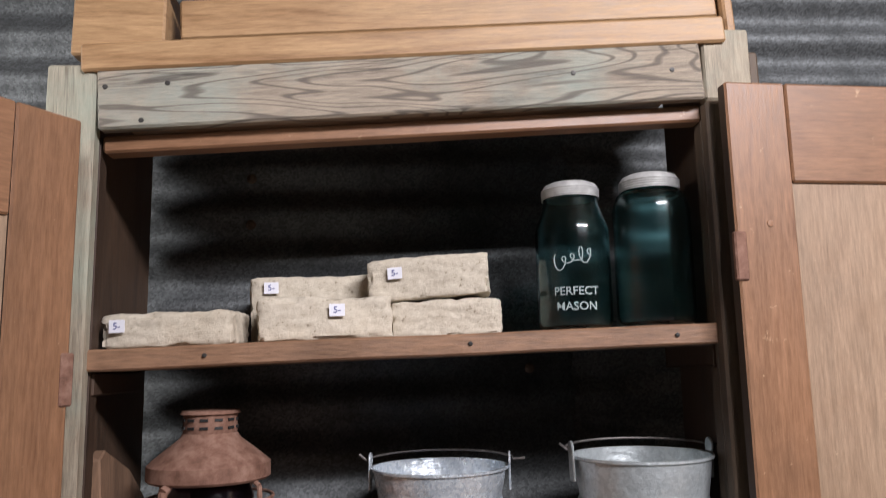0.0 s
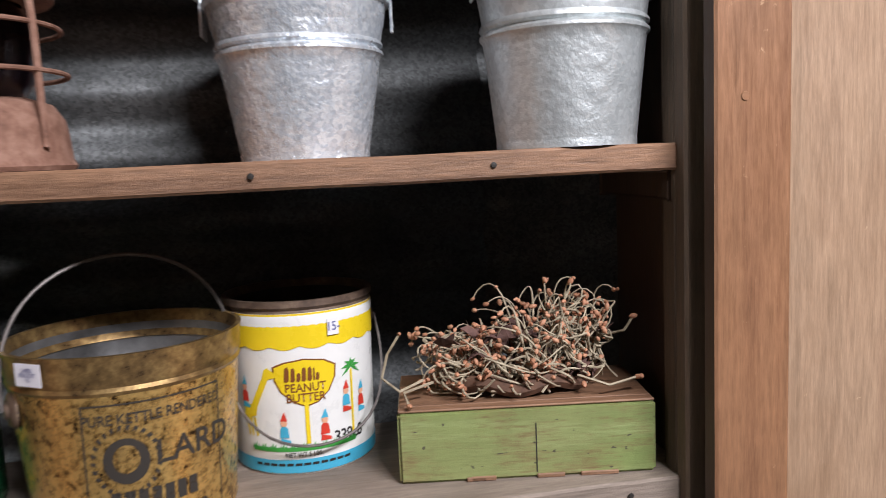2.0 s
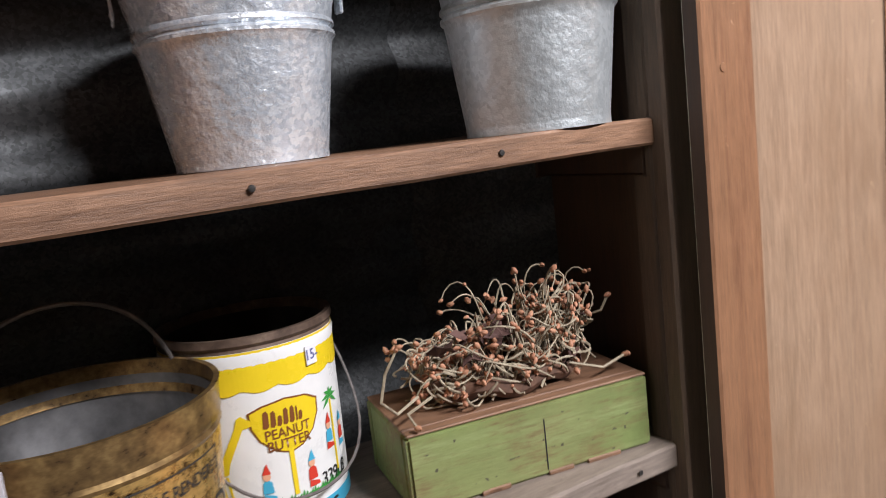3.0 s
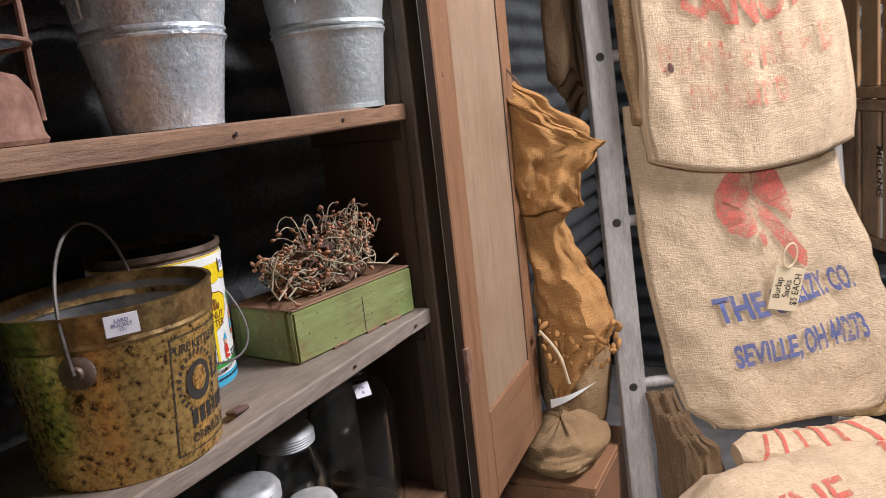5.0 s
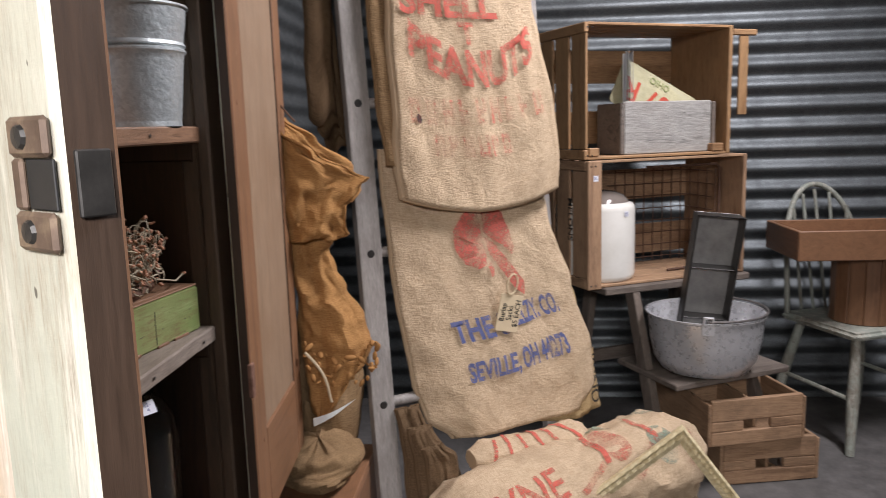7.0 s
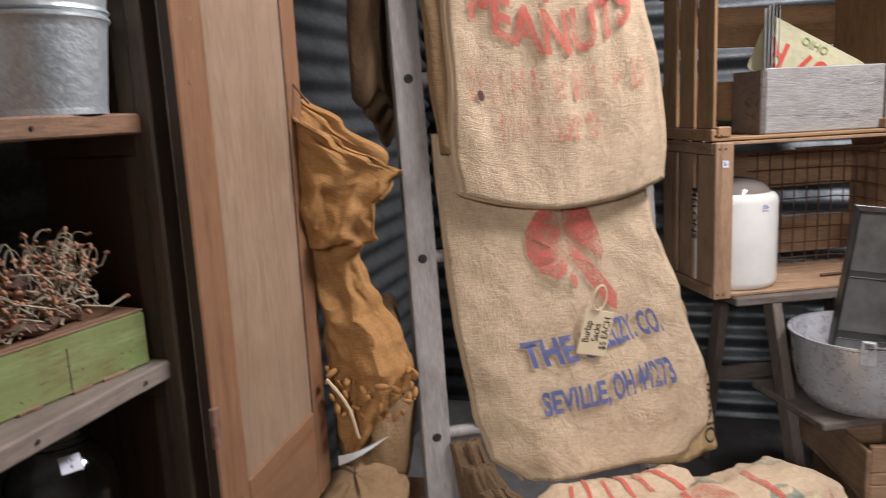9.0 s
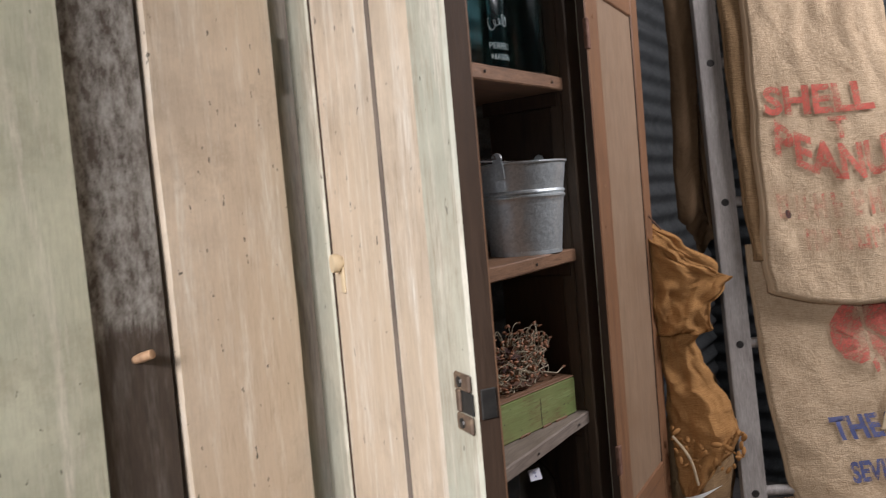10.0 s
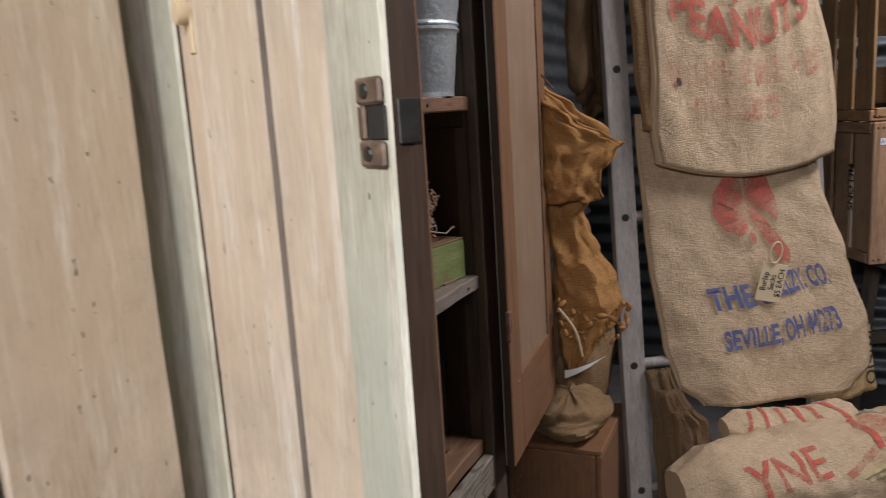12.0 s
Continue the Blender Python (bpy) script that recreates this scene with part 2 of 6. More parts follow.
whitewashed(OLD_Z, 1.285)
PINE_X = wood("pine_level", (0.25, 0.13, 0.055), (0.47, 0.29, 0.145), "x", 0.5, 0.2, stain=(0.2, 0.09, 0.03), amount=0.3)
PINE_Y = wood("pine_across", (0.24, 0.12, 0.05), (0.48, 0.28, 0.14), "y", 0.55, 0.2, amount=0.35)
PINE_Z = wood("pine_upright", (0.24, 0.12, 0.05), (0.46, 0.27, 0.13), "z", 0.55, 0.2, amount=0.35)
CRATE_Y = wood("crate_wood_across", (0.22, 0.12, 0.065), (0.5, 0.31, 0.18), "y", 0.7, 0.35, amount=0.5)
CRATE_X = wood("crate_wood_along", (0.22, 0.12, 0.065), (0.48, 0.3, 0.175), "x", 0.7, 0.35, amount=0.5)
CRATE_Z = wood("crate_wood_upright", (0.21, 0.115, 0.065), (0.47, 0.29, 0.17), "z", 0.7, 0.35, amount=0.5)
GREY_Y = wood("weathered_grey_wood", (0.2, 0.19, 0.175), (0.47, 0.45, 0.42), "y", 0.85, 0.9, stain=(0.17, 0.13, 0.1), amount=0.3, cracks=0.8)
GREYDARK_Z = wood("weathered_dark_wood", (0.07, 0.055, 0.045), (0.2, 0.16, 0.13), "z", 0.8, 0.5)
GREYDARK_Y = wood("weathered_dark_wood_level", (0.07, 0.055, 0.045), (0.22, 0.18, 0.15), "y", 0.8, 0.5)
LADDER = wood("ladder_wood", (0.2, 0.18, 0.165), (0.4, 0.37, 0.345), "z", 0.55, 0.3, stain=(0.12, 0.1, 0.09), amount=0.4)
HEADER = wood("weathered_header_wood", (0.1, 0.08, 0.065), (0.4, 0.33, 0.25), "x", 0.7, 0.8, stain=(0.25, 0.34, 0.31), amount=0.65, cracks=0.7, figure=0.75)
POST_PAINT = wood("weathered_post_wood", (0.19, 0.145, 0.1), (0.42, 0.36, 0.27), "z", 0.7, 0.6, stain=(0.3, 0.37, 0.3), amount=0.7, cracks=0.6)
PALE_GREEN = painted("pale_green_paint", (0.55, 0.55, 0.42), (0.45, 0.36, 0.24), "z", 0.42, tint=(0.4, 0.49, 0.43))
POST_LOW = wood("brown_post_wood", (0.04, 0.027, 0.017), (0.12, 0.08, 0.05), "z", 0.6, 0.4)
STILE_PAINT = painted("stile_paint", (0.5, 0.49, 0.4), (0.45, 0.35, 0.25), "z", 0.45, tint=(0.44, 0.46, 0.38))
CREAM = painted("panel_paint", (0.66, 0.55, 0.43), (0.5, 0.38, 0.26), "z", 0.42, tint=(0.58, 0.47, 0.35), chalk=(0.76, 0.73, 0.66))
BROWNBOARD = painted("brown_board_paint", (0.5, 0.36, 0.27), (0.34, 0.23, 0.15), "z", 0.45, chalk=(0.58, 0.46, 0.37))
GREENBOX = painted("green_paint", (0.22, 0.29, 0.095), (0.26, 0.14, 0.07), "x", 0.47, 0.55, tint=(0.25, 0.28, 0.11), scale=12.0, chalk=(0.3, 0.36, 0.15))
CHAIRPAINT = painted("chair_paint", (0.42, 0.46, 0.4), (0.25, 0.19, 0.14), "z", 0.5)
RUST = speckled("rust", [(0.3, (0.12, 0.055, 0.035)), (0.5, (0.22, 0.115, 0.08)), (0.72, (0.33, 0.2, 0.15))], 60, 0.85, 0.15, 0.4, 0.001)
GALV = galvanised("galvanised_pail_metal", (0.6, 0.67, 0.74), (0.9, 0.96, 1.0), 0.22, 260, 0.25, 0.6, 0.8)
GALV_DULL = galvanised("dull_galvanised_metal", (0.56, 0.61, 0.62), (0.7, 0.75, 0.76), 0.38, 220, 0.45, 0.65, 0.5)
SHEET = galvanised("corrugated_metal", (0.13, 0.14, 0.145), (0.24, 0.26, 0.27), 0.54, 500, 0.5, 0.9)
# darker copy of the stained sheet, with the cupboard's shade in its colour
SHEET_SHADED = galvanised("shaded_stained_metal", (0.085, 0.09, 0.09), (0.17, 0.18, 0.185), 0.62, 300, 0.6, 0.75)
ALU = speckled("aluminium", [(0.3, (0.62, 0.62, 0.64)), (0.7, (0.8, 0.8, 0.82))], 40, 0.3, 0.55, 0.1, 0.001)
WIRE = speckled("dark_wire", [(0.3, (0.1, 0.09, 0.085)), (0.7, (0.25, 0.23, 0.22))], 80, 0.55, 0.7, 0)
RUSTWIRE = speckled("rusty_wire", [(0.3, (0.07, 0.04, 0.03)), (0.7, (0.2, 0.11, 0.07))], 90, 0.75, 0.3, 0)
BLACKTIN = speckled("black_tin", [(0.3, (0.025, 0.024, 0.023)), (0.7, (0.08, 0.075, 0.07))], 30, 0.4, 0.5, 0.1, 0.001)
TINGREY = speckled("dull_tin", [(0.3, (0.3, 0.29, 0.28)), (0.7, (0.46, 0.45, 0.43))], 25, 0.45, 0.6, 0.1, 0.001)
ZINC = speckled("zinc_lid", [(0.3, (0.5, 0.5, 0.49)), (0.7, (0.74, 0.74, 0.72))], 60, 0.5, 0.5, 0.2, 0.001)
GREYLID = speckled("old_zinc_lid", [(0.3, (0.24, 0.25, 0.26)), (0.7, (0.46, 0.47, 0.48))], 50, 0.55, 0.5, 0.2, 0.001)
TEAL = glass("teal_glass", (0.5, 0.78, 0.8), 0.1)
CLEAR = glass("clear_glass", (0.86, 0.9, 0.9))
SMOKE = glass("dark_lantern_glass", (0.25, 0.2, 0.24), 0.08)
BRICK = speckled("cream_brick", [(0.3, (0.2, 0.16, 0.115)), (0.39, (0.49, 0.43, 0.34)), (0.7, (0.63, 0.57, 0.47))], 120, 0.95, 0, 0.6, 0.004, (0.52, 0.85, (0.58, 0.5, 0.38)), bigscale=9.0)
LARDTIN = speckled("gold_tin", [(0.37, (0.05, 0.028, 0.012)), (0.44, (0.46, 0.28, 0.09)), (0.7, (0.82, 0.56, 0.2))], 130, 0.28, 0.7, 0.15, 0.001, (0.6, 0.85, (0.14, 0.085, 0.04)), bigscale=14.0)
RUSTTIN = speckled("rusty_tin_rim", [(0.3, (0.06, 0.04, 0.03)), (0.55, (0.16, 0.11, 0.08)), (0.75, (0.34, 0.26, 0.17))], 45, 0.55, 0.4, 0.2, 0.001)
GOLDRIM = speckled("tarnished_gold_rim", [(0.3, (0.09, 0.055, 0.03)), (0.5, (0.28, 0.18, 0.075)), (0.72, (0.56, 0.39, 0.16))], 70, 0.34, 0.7, 0.2, 0.001)
INSIDETIN = speckled("tin_inside", [(0.3, (0.1, 0.1, 0.1)), (0.7, (0.4, 0.4, 0.4))], 12, 0.35, 0.8, 0.1, 0.001)
CERAMIC = speckled("white_glaze", [(0.3, (0.7, 0.68, 0.62)), (0.7, (0.8, 0.78, 0.73))], 14, 0.12, 0, 0.02, 0.001)
BROWNGLAZE = speckled("brown_glaze", [(0.3, (0.06, 0.03, 0.02)), (0.7, (0.1, 0.055, 0.035))], 14, 0.1, 0, 0)
GILT = speckled("gilt_cream", [(0.3, (0.42, 0.33, 0.17)), (0.6, (0.66, 0.57, 0.36)), (0.8, (0.74, 0.68, 0.5))], 60, 0.5, 0.1, 0.5, 0.002)
VINE = speckled("vine_stem", [(0.3, (0.16, 0.12, 0.075)), (0.7, (0.52, 0.46, 0.33))], 50, 0.8, 0, 0)
BERRY = speckled("dried_berry", [(0.3, (0.32, 0.13, 0.07)), (0.7, (0.56, 0.3, 0.18))], 70, 0.6, 0, 0)
DRYLEAF = speckled("dry_leaf", [(0.3, (0.06, 0.03, 0.025)), (0.7, (0.15, 0.08, 0.065))], 40, 0.85, 0, 0.2, 0.001)
CONCRETE = speckled("concrete", [(0.3, (0.07, 0.066, 0.062)), (0.7, (0.15, 0.14, 0.135))], 14, 0.85, 0, 0.3, 0.003)
ROOF = wood("roof_boards", (0.16, 0.1, 0.06), (0.3, 0.2, 0.13), "x", 0.8)
BURLAP = burlap("burlap", (0.63, 0.49, 0.34), (0.36, 0.25, 0.15))
BURLAP_DARK = burlap("brown_burlap", (0.36, 0.24, 0.13), (0.17, 0.1, 0.05))
BURLAP_DEEP = burlap("dark_brown_burlap", (0.2, 0.13, 0.075), (0.09, 0.055, 0.03))
BURLAP_ORANGE = burlap("orange_burlap", (0.5, 0.27, 0.105), (0.26, 0.125, 0.045))
RED_INK = ink("faded_red_ink", (0.5, 0.1, 0.07), 0.53)
EMBLEM_INK = ink("solid_red_ink", (0.52, 0.12, 0.09), 0.5)
PINK_INK = ink("washed_red_ink", (0.52, 0.15, 0.1), 0.44)
BLUE_INK = ink("blue_ink", (0.08, 0.1, 0.24), 0.55)
BLACK_INK = ink("worn_black_ink", (0.03, 0.025, 0.02), 0.6)
GREEN_INK = ink("faded_green_ink", (0.22, 0.27, 0.2), 0.45)


def plain(name, colour, rough=0.4, metal=0.0):
    return speckled(name, [(0.3, tuple(0.9 * c for c in colour)), (0.7, colour)], 30, rough, metal, 0)


GREEN = plain("green_litho", (0.01, 0.12, 0.045), 0.28)
GREENGRASS = plain("grass_green_litho", (0.05, 0.32, 0.06), 0.35)
YELLOW = plain("yellow_litho", (0.8, 0.6, 0.02), 0.3)
WHITE = plain("white_litho", (0.78, 0.79, 0.77), 0.32)
CYAN = plain("blue_litho", (0.06, 0.4, 0.6), 0.35)
REDL = plain("red_litho", (0.62, 0.05, 0.03), 0.35)
BROWNL = plain("brown_litho", (0.2, 0.07, 0.02), 0.4)
SKIN = plain("peach_litho", (0.75, 0.4, 0.25), 0.4)
BLACK = plain("black_print", (0.02, 0.02, 0.02), 0.5)
PAPER = plain("white_sticker", (0.76, 0.76, 0.82), 0.6)
CARD = plain("manila_card", (0.62, 0.5, 0.33), 0.8)
PENINK = plain("pen_ink", (0.12, 0.13, 0.3), 0.6)
PLATE = painted("cream_plate_paint", (0.56, 0.52, 0.33), (0.34, 0.32, 0.22), "y", 0.4, 0.4, scale=12.0, chalk=(0.5, 0.48, 0.34))
PICTURE = painted("picture_paper", (0.5, 0.5, 0.36), (0.4, 0.42, 0.36), "z", 0.5, 0.35)
BULBGLASS = plain("frosted_bulb", (0.5, 0.5, 0.48), 0.15)


# ---- building blocks ----
def part(name, bm, material, parent=None, label="", smooth=False, m=None):
    me = bpy.data.meshes.new(name)
    bmesh.ops.recalc_face_normals(bm, faces=bm.faces)
    bm.to_mesh(me)
    bm.free()
    me.materials.append(material)
    if smooth:
        for p in me.polygons:
            p.use_smooth = True
        me.set_sharp_from_angle(angle=radians(40))
    ob = new(name, me)
    if parent:
        ob.parent = parent
    if m:
        ob.matrix_basis = m
    if label:
        ob["label"] = label
    return ob


def thing(name, m, label, category, group="", kind=""):
    ob = new(name)
    ob.matrix_basis = m
    ob.empty_display_size = 0.05
    return tagged(ob, label, category, group, kind)


def box(lo, hi, bevel=0.002, bm=None, m=None, seg=1):
    """A board between two corners, with broken edges."""
    own = bmesh.new()
    bmesh.ops.create_cube(own, size=1)
    for v in own.verts:
        v.co = Vector([lo[k] + (v.co[k] + 0.5) * (hi[k] - lo[k]) for k in range(3)])
    if bevel:
        bmesh.ops.bevel(own, geom=own.edges[:], offset=min(bevel, 0.45 * min(abs(hi[k] - lo[k]) for k in range(3))), segments=seg, affect="EDGES")
    if m:
        own.transform(m)
    if bm is None:
        return own
    return join(bm, own)


def join(bm, own):
    me = bpy.data.meshes.new("joined")
    own.to_mesh(me)
    own.free()
    bm.from_mesh(me)
    bpy.data.meshes.remove(me)
    return bm


def lathe(profile, seg=48, bm=None, m=None, wobble=0.0, seed=0, closed=False):
    """Turns a list of (radius, height) about the upright."""
    own = bmesh.new()
    rings = []
    for r, z in profile:
        ring = []
        for k in range(seg):
            a = 2 * math.pi * k / seg
            f = 1 + wobble * noise.noise((3 * math.cos(a) + seed, 3 * math.sin(a), 12 * z))
            ring.append(own.verts.new((r * f * math.cos(a), r * f * math.sin(a), z)))
        rings.append(ring)
    pairs = list(zip(rings, rings[1:])) + ([(rings[-1], rings[0])] if closed else [])
    for a, b in pairs:
        for k in range(seg):
            own.faces.new((a[k], a[(k + 1) % seg], b[(k + 1) % seg], b[k]))
    if not closed:
        for ring, r in ((rings[0], profile[0][0]), (rings[-1], profile[-1][0])):
            if r < 0.0015:
                bmesh.ops.pointmerge(own, verts=ring, merge_co=Vector((0, 0, ring[0].co.z)))
    if m:
        own.transform(m)
    return own if bm is None else join(bm, own)


def tube(points, radius, seg=8, bm=None, loop=False):
    own = bmesh.new()
    pts = [Vector(p) for p in points]
    n = len(pts)
    rings = []
    side = None
    for i, p in enumerate(pts):
        a = pts[(i + 1) % n] if (loop or i + 1 < n) else pts[i]
        b = pts[i - 1] if (loop or i) else pts[i]
        t = (a - b).normalized()
        if side is None:
            side = t.orthogonal().normalized()
        side = (side - t * side.dot(t)).normalized()
        up = t.cross(side)
        r = radius(i / max(1, n - 1)) if callable(radius) else radius
        rings.append([own.verts.new(p + r * (math.cos(2 * math.pi * k / seg) * side + math.sin(2 * math.pi * k / seg) * up)) for k in range(seg)])
    for i in range(n if loop else n - 1):
        a, b = rings[i], rings[(i + 1) % n]
        for k in range(seg):
            own.faces.new((a[k], a[(k + 1) % seg], b[(k + 1) % seg], b[k]))
    if not loop:
        own.faces.new(rings[0][::-1])
        own.faces.new(rings[-1])
    return own if bm is None else join(bm, own)


def arc(cx, cz, rx, rz, a0, a1, n, y=0.0):
    return [(cx + rx * math.cos(radians(a0 + (a1 - a0) * k / n)), y, cz + rz * math.sin(radians(a0 + (a1 - a0) * k / n))) for k in range(n + 1)]


def letters(body, size, cuts=0, spacing=1.0, stretch=1.0, weight=0.012):
    """The filled outlines of a line of writing, centred on its middle."""
    cu = bpy.data.curves.new("writing", "FONT")
    cu.body, cu.size, cu.align_x, cu.align_y, cu.space_character, cu.resolution_u = body, size, "CENTER", "CENTER", spacing, 3
    cu.offset = size * weight
    ob = new("writing", cu)
    dg = bpy.context.evaluated_depsgraph_get()
    dg.update()
    me = bpy.data.meshes.new_from_object(ob.evaluated_get(dg))
    bpy.data.objects.remove(ob)
    bpy.data.curves.remove(cu)
    bm = bmesh.new()
    bm.from_mesh(me)
    bpy.data.meshes.remove(me)
    bmesh.ops.triangulate(bm, faces=bm.faces[:])
    if cuts:
        long = [e for e in bm.edges if e.calc_length() > size * 0.12]
        bmesh.ops.subdivide_edges(bm, edges=long, cuts=cuts)
        bmesh.ops.triangulate(bm, faces=bm.faces[:])
    for v in bm.verts:
        v.co.x *= stretch
    return bm


def block_letters(body, width, height, cuts=2):
    """Heavy writing drawn out to a given width and height."""
    bm = letters(body, height * 1.3, cuts, weight=0.035)
    xs, ys = [v.co.x for v in bm.verts], [v.co.y for v in bm.verts]
    for v in bm.verts:
        v.co.x = (v.co.x - (min(xs) + max(xs)) / 2) / (max(xs) - min(xs)) * width
        v.co.y = (v.co.y - (min(ys) + max(ys)) / 2) / (max(ys) - min(ys)) * height
    return bm


def blob(points, bm=None):
    """A flat filled outline in x, y."""
    own = bmesh.new() if bm is None else bm
    f = own.faces.new([own.verts.new((x, y, 0)) for x, y in points])
    bmesh.ops.triangulate(own, faces=[f])
    return own


def ring_of(cx, cy, rx, ry, n=20):
    return [(cx + rx * math.cos(2 * math.pi * k / n), cy + ry * math.sin(2 * math.pi * k / n)) for k in range(n)]


def bars(rows, bm=None):
    own = bmesh.new() if bm is None else bm
    for x0, y0, x1, y1 in rows:
        n = max(1, int((x1 - x0) / 0.008))
        for k in range(n):
            a, b = x0 + (x1 - x0) * k / n, x0 + (x1 - x0) * (k + 1) / n
            own.faces.new([own.verts.new((x, y, 0)) for x, y in ((a, y0), (b, y0), (b, y1), (a, y1))])
    return own


def wrap(bm, radius, z=0.0, turn=-90.0, top=None):
    """Lays a flat print round an upright tin; x runs along the curve. top: a (height, radius) pair for a tapering side."""
    for again in range(3):
        long = [e for e in bm.edges if abs(e.verts[0].co.x - e.verts[1].co.x) > 0.007]
        if long:
            bmesh.ops.subdivide_edges(bm, edges=long, cuts=1)
            bmesh.ops.triangulate(bm, faces=[f for f in bm.faces if len(f.verts) > 4])
    for v in bm.verts:
        h = z + v.co.y
        r = radius if top is None else radius + (top[1] - radius) * h / top[0]
        a = radians(turn) + v.co.x / r
        v.co = Vector(((r + 0.0006) * math.cos(a), (r + 0.0006) * math.sin(a), h))
    return bm


def cloth(fn, nu, nv, su, sv):
    """A woven sheet over fn(u, v), with its threads in metres."""
    bm = bmesh.new()
    uv = bm.loops.layers.uv.new("UVMap")
    grid = [[bm.verts.new(fn(i / nu, j / nv)) for i in range(nu + 1)] for j in range(nv + 1)]
    for j in range(nv):
        for i in range(nu):
            f = bm.faces.new((grid[j][i], grid[j][i + 1], grid[j + 1][i + 1], grid[j + 1][i]))
            for l, (a, b) in zip(f.loops, ((i, j), (i + 1, j), (i + 1, j + 1), (i, j + 1))):
                l[uv].uv = (a / nu * su, b / nv * sv)
    return bm


def solid(ob, thick):
    s = ob.modifiers.new("thickness", "SOLIDIFY")
    s.thickness, s.offset = thick, -1
    return ob


def rough(x, y, z, f, seed=0.0):
    return noise.noise((x * f + seed, y * f - seed, z * f + 2 * seed))


# ---- the shed: corrugated walls, floor, roof ----
def corrugated(name, length, z0, z1, m, pitch=0.076, deep=0.009, seed=0, sheet=None):
    bm = bmesh.new()
    rows, cols = int((z1 - z0) / pitch * 10), max(2, int(length / 0.5))
    grid = []
    for j in range(rows + 1):
        z = z0 + (z1 - z0) * j / rows
        d = deep * math.sin(2 * math.pi * z / pitch)
        grid.append([bm.verts.new((length * i / cols, d + 0.004 * rough(length * i / cols, z, 0, 1.3, seed), z)) for i in range(cols + 1)])
    for j in range(rows):
        for i in range(cols):
            bm.faces.new((grid[j][i], grid[j][i + 1], grid[j + 1][i + 1], grid[j + 1][i]))
    ob = part(name, bm, sheet or SHEET, smooth=False, m=m)
    for p in ob.data.polygons:
        p.use_smooth = True
    solid(ob, 0.0015)
    return tagged(ob, "horizontally corrugated galvanised metal wall, dull and stained", "wall", kind="structure")


def plain_slab(name, lo, hi, material, label):
    return tagged(part(name, box(lo, hi, 0), material), label, name.split("_")[0], kind="structure")


plain_slab("floor", (-3.2, -3.2, -0.1), (2.62, 1.4, 0.0), CONCRETE, "grey worn concrete floor of the shed")
plain_slab("ceiling", (-3.2, -3.2, 2.95), (2.62, 1.4, 3.05), ROOF, "brown board ceiling of the shed")
north = corrugated("wall_north", 5.6, 0, 2.95, pose(-3.1, 1.285, 0), sheet=SHEET_SHADED)
lap = corrugated("wall_north_lap", 1.15, 0, 2.95, pose(-0.94, 1.279, 0), seed=4, sheet=SHEET_SHADED)
corrugated("wall_east", 4.6, 0, 2.95, pose(2.5, 1.35, 0, 0, 0, -90), pitch=0.088, deep=0.013, seed=2)
# west and south walls are out of view, kept pale for metal to reflect
plain_slab("wall_west", (-3.2, -3.2, 0), (-3.1, 1.4, 2.95), GREY_Y, "unseen pale weathered board wall, added to bounce light")
plain_slab("wall_south", (-3.2, -3.2, 0), (2.62, -3.1, 2.95), GREY_Y, "unseen pale weathered board wall, added to bounce light")
bolt_mesh = None
for bx, bz in ((-0.3, 1.86), (-0.3, 1.785), (-0.14, 1.64), (0.14, 1.55), (0.87, 1.5), (-0.44, 1.63)):
    b = part("bolt", lathe([(0.0, 0.006), (0.004, 0.005), (0.007, 0.001), (0.008, 0.0)], 12), RUSTTIN, m=pose(0, 0, 0))
    b.matrix_basis = pose(bx, 1.272, bz, 90, 0, 0)
    b.parent = lap if bx < 0.2 else north
    b.matrix_parent_inverse = b.parent.matrix_basis.inverted()

# ---- the cupboard carcass ----
cupboard = thing("cupboard", pose(0, 0.985, 0), "tall open-fronted wooden cupboard with weathered green-grey face frame", "cupboard")
TILT_HEAD = 3.1


def upright(name, x0, x1, y0, y1, z0, z1, material, label=""):
    return part(name, box((x0, y0, z0), (x1, y1, z1), 0.003), material, cupboard, label)


upright("post", -0.497, -0.437, 0.0, 0.022, 0.0, 1.935, POST_PAINT, "weathered green-grey post")
upright("post", 0.333, 0.397, 0.0, 0.022, 0.0, 1.89, POST_LOW, "dark brown worn post")
upright("post_head", 0.333, 0.397, 0.0, 0.022, 1.8905, 1.988, POST_PAINT, "weathered grey post head")
upright("inner_stile", -0.452, -0.437, 0.022, 0.05, 0.05, 1.86, SHADED_Z)
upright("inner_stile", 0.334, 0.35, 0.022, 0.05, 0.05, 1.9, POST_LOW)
upright("side_panel", -0.47, -0.452, 0.022, 0.275, 0.02, 1.92, SHADED_Y, "brown side board, cupboard shade put into its colour")
upright("side_panel", 0.35, 0.366, 0.022, 0.2, 0.02, 1.97, SHADED_Y, "brown side board, cupboard shade put into its colour")
upright("side_strip", 0.397, 0.412, 0.008, 0.03, 0.4, 1.96, POST_LOW)
head = part("header", box((-0.4, -0.0, -0.041), (0.366, 0.02, 0.049), 0.003), HEADER, cupboard, "weathered header board with blue-green paint traces", m=pose(-0.035, -0.003, 1.913, 0, -TILT_HEAD, 0))
part("header_lip", box((-0.4, 0.0, -0.02), (0.37, 0.03, 0.002), 0.003), STAIN_X, cupboard, "brown strip under the header", m=pose(-0.035, 0.021, 1.869, 0, -TILT_HEAD, 0))
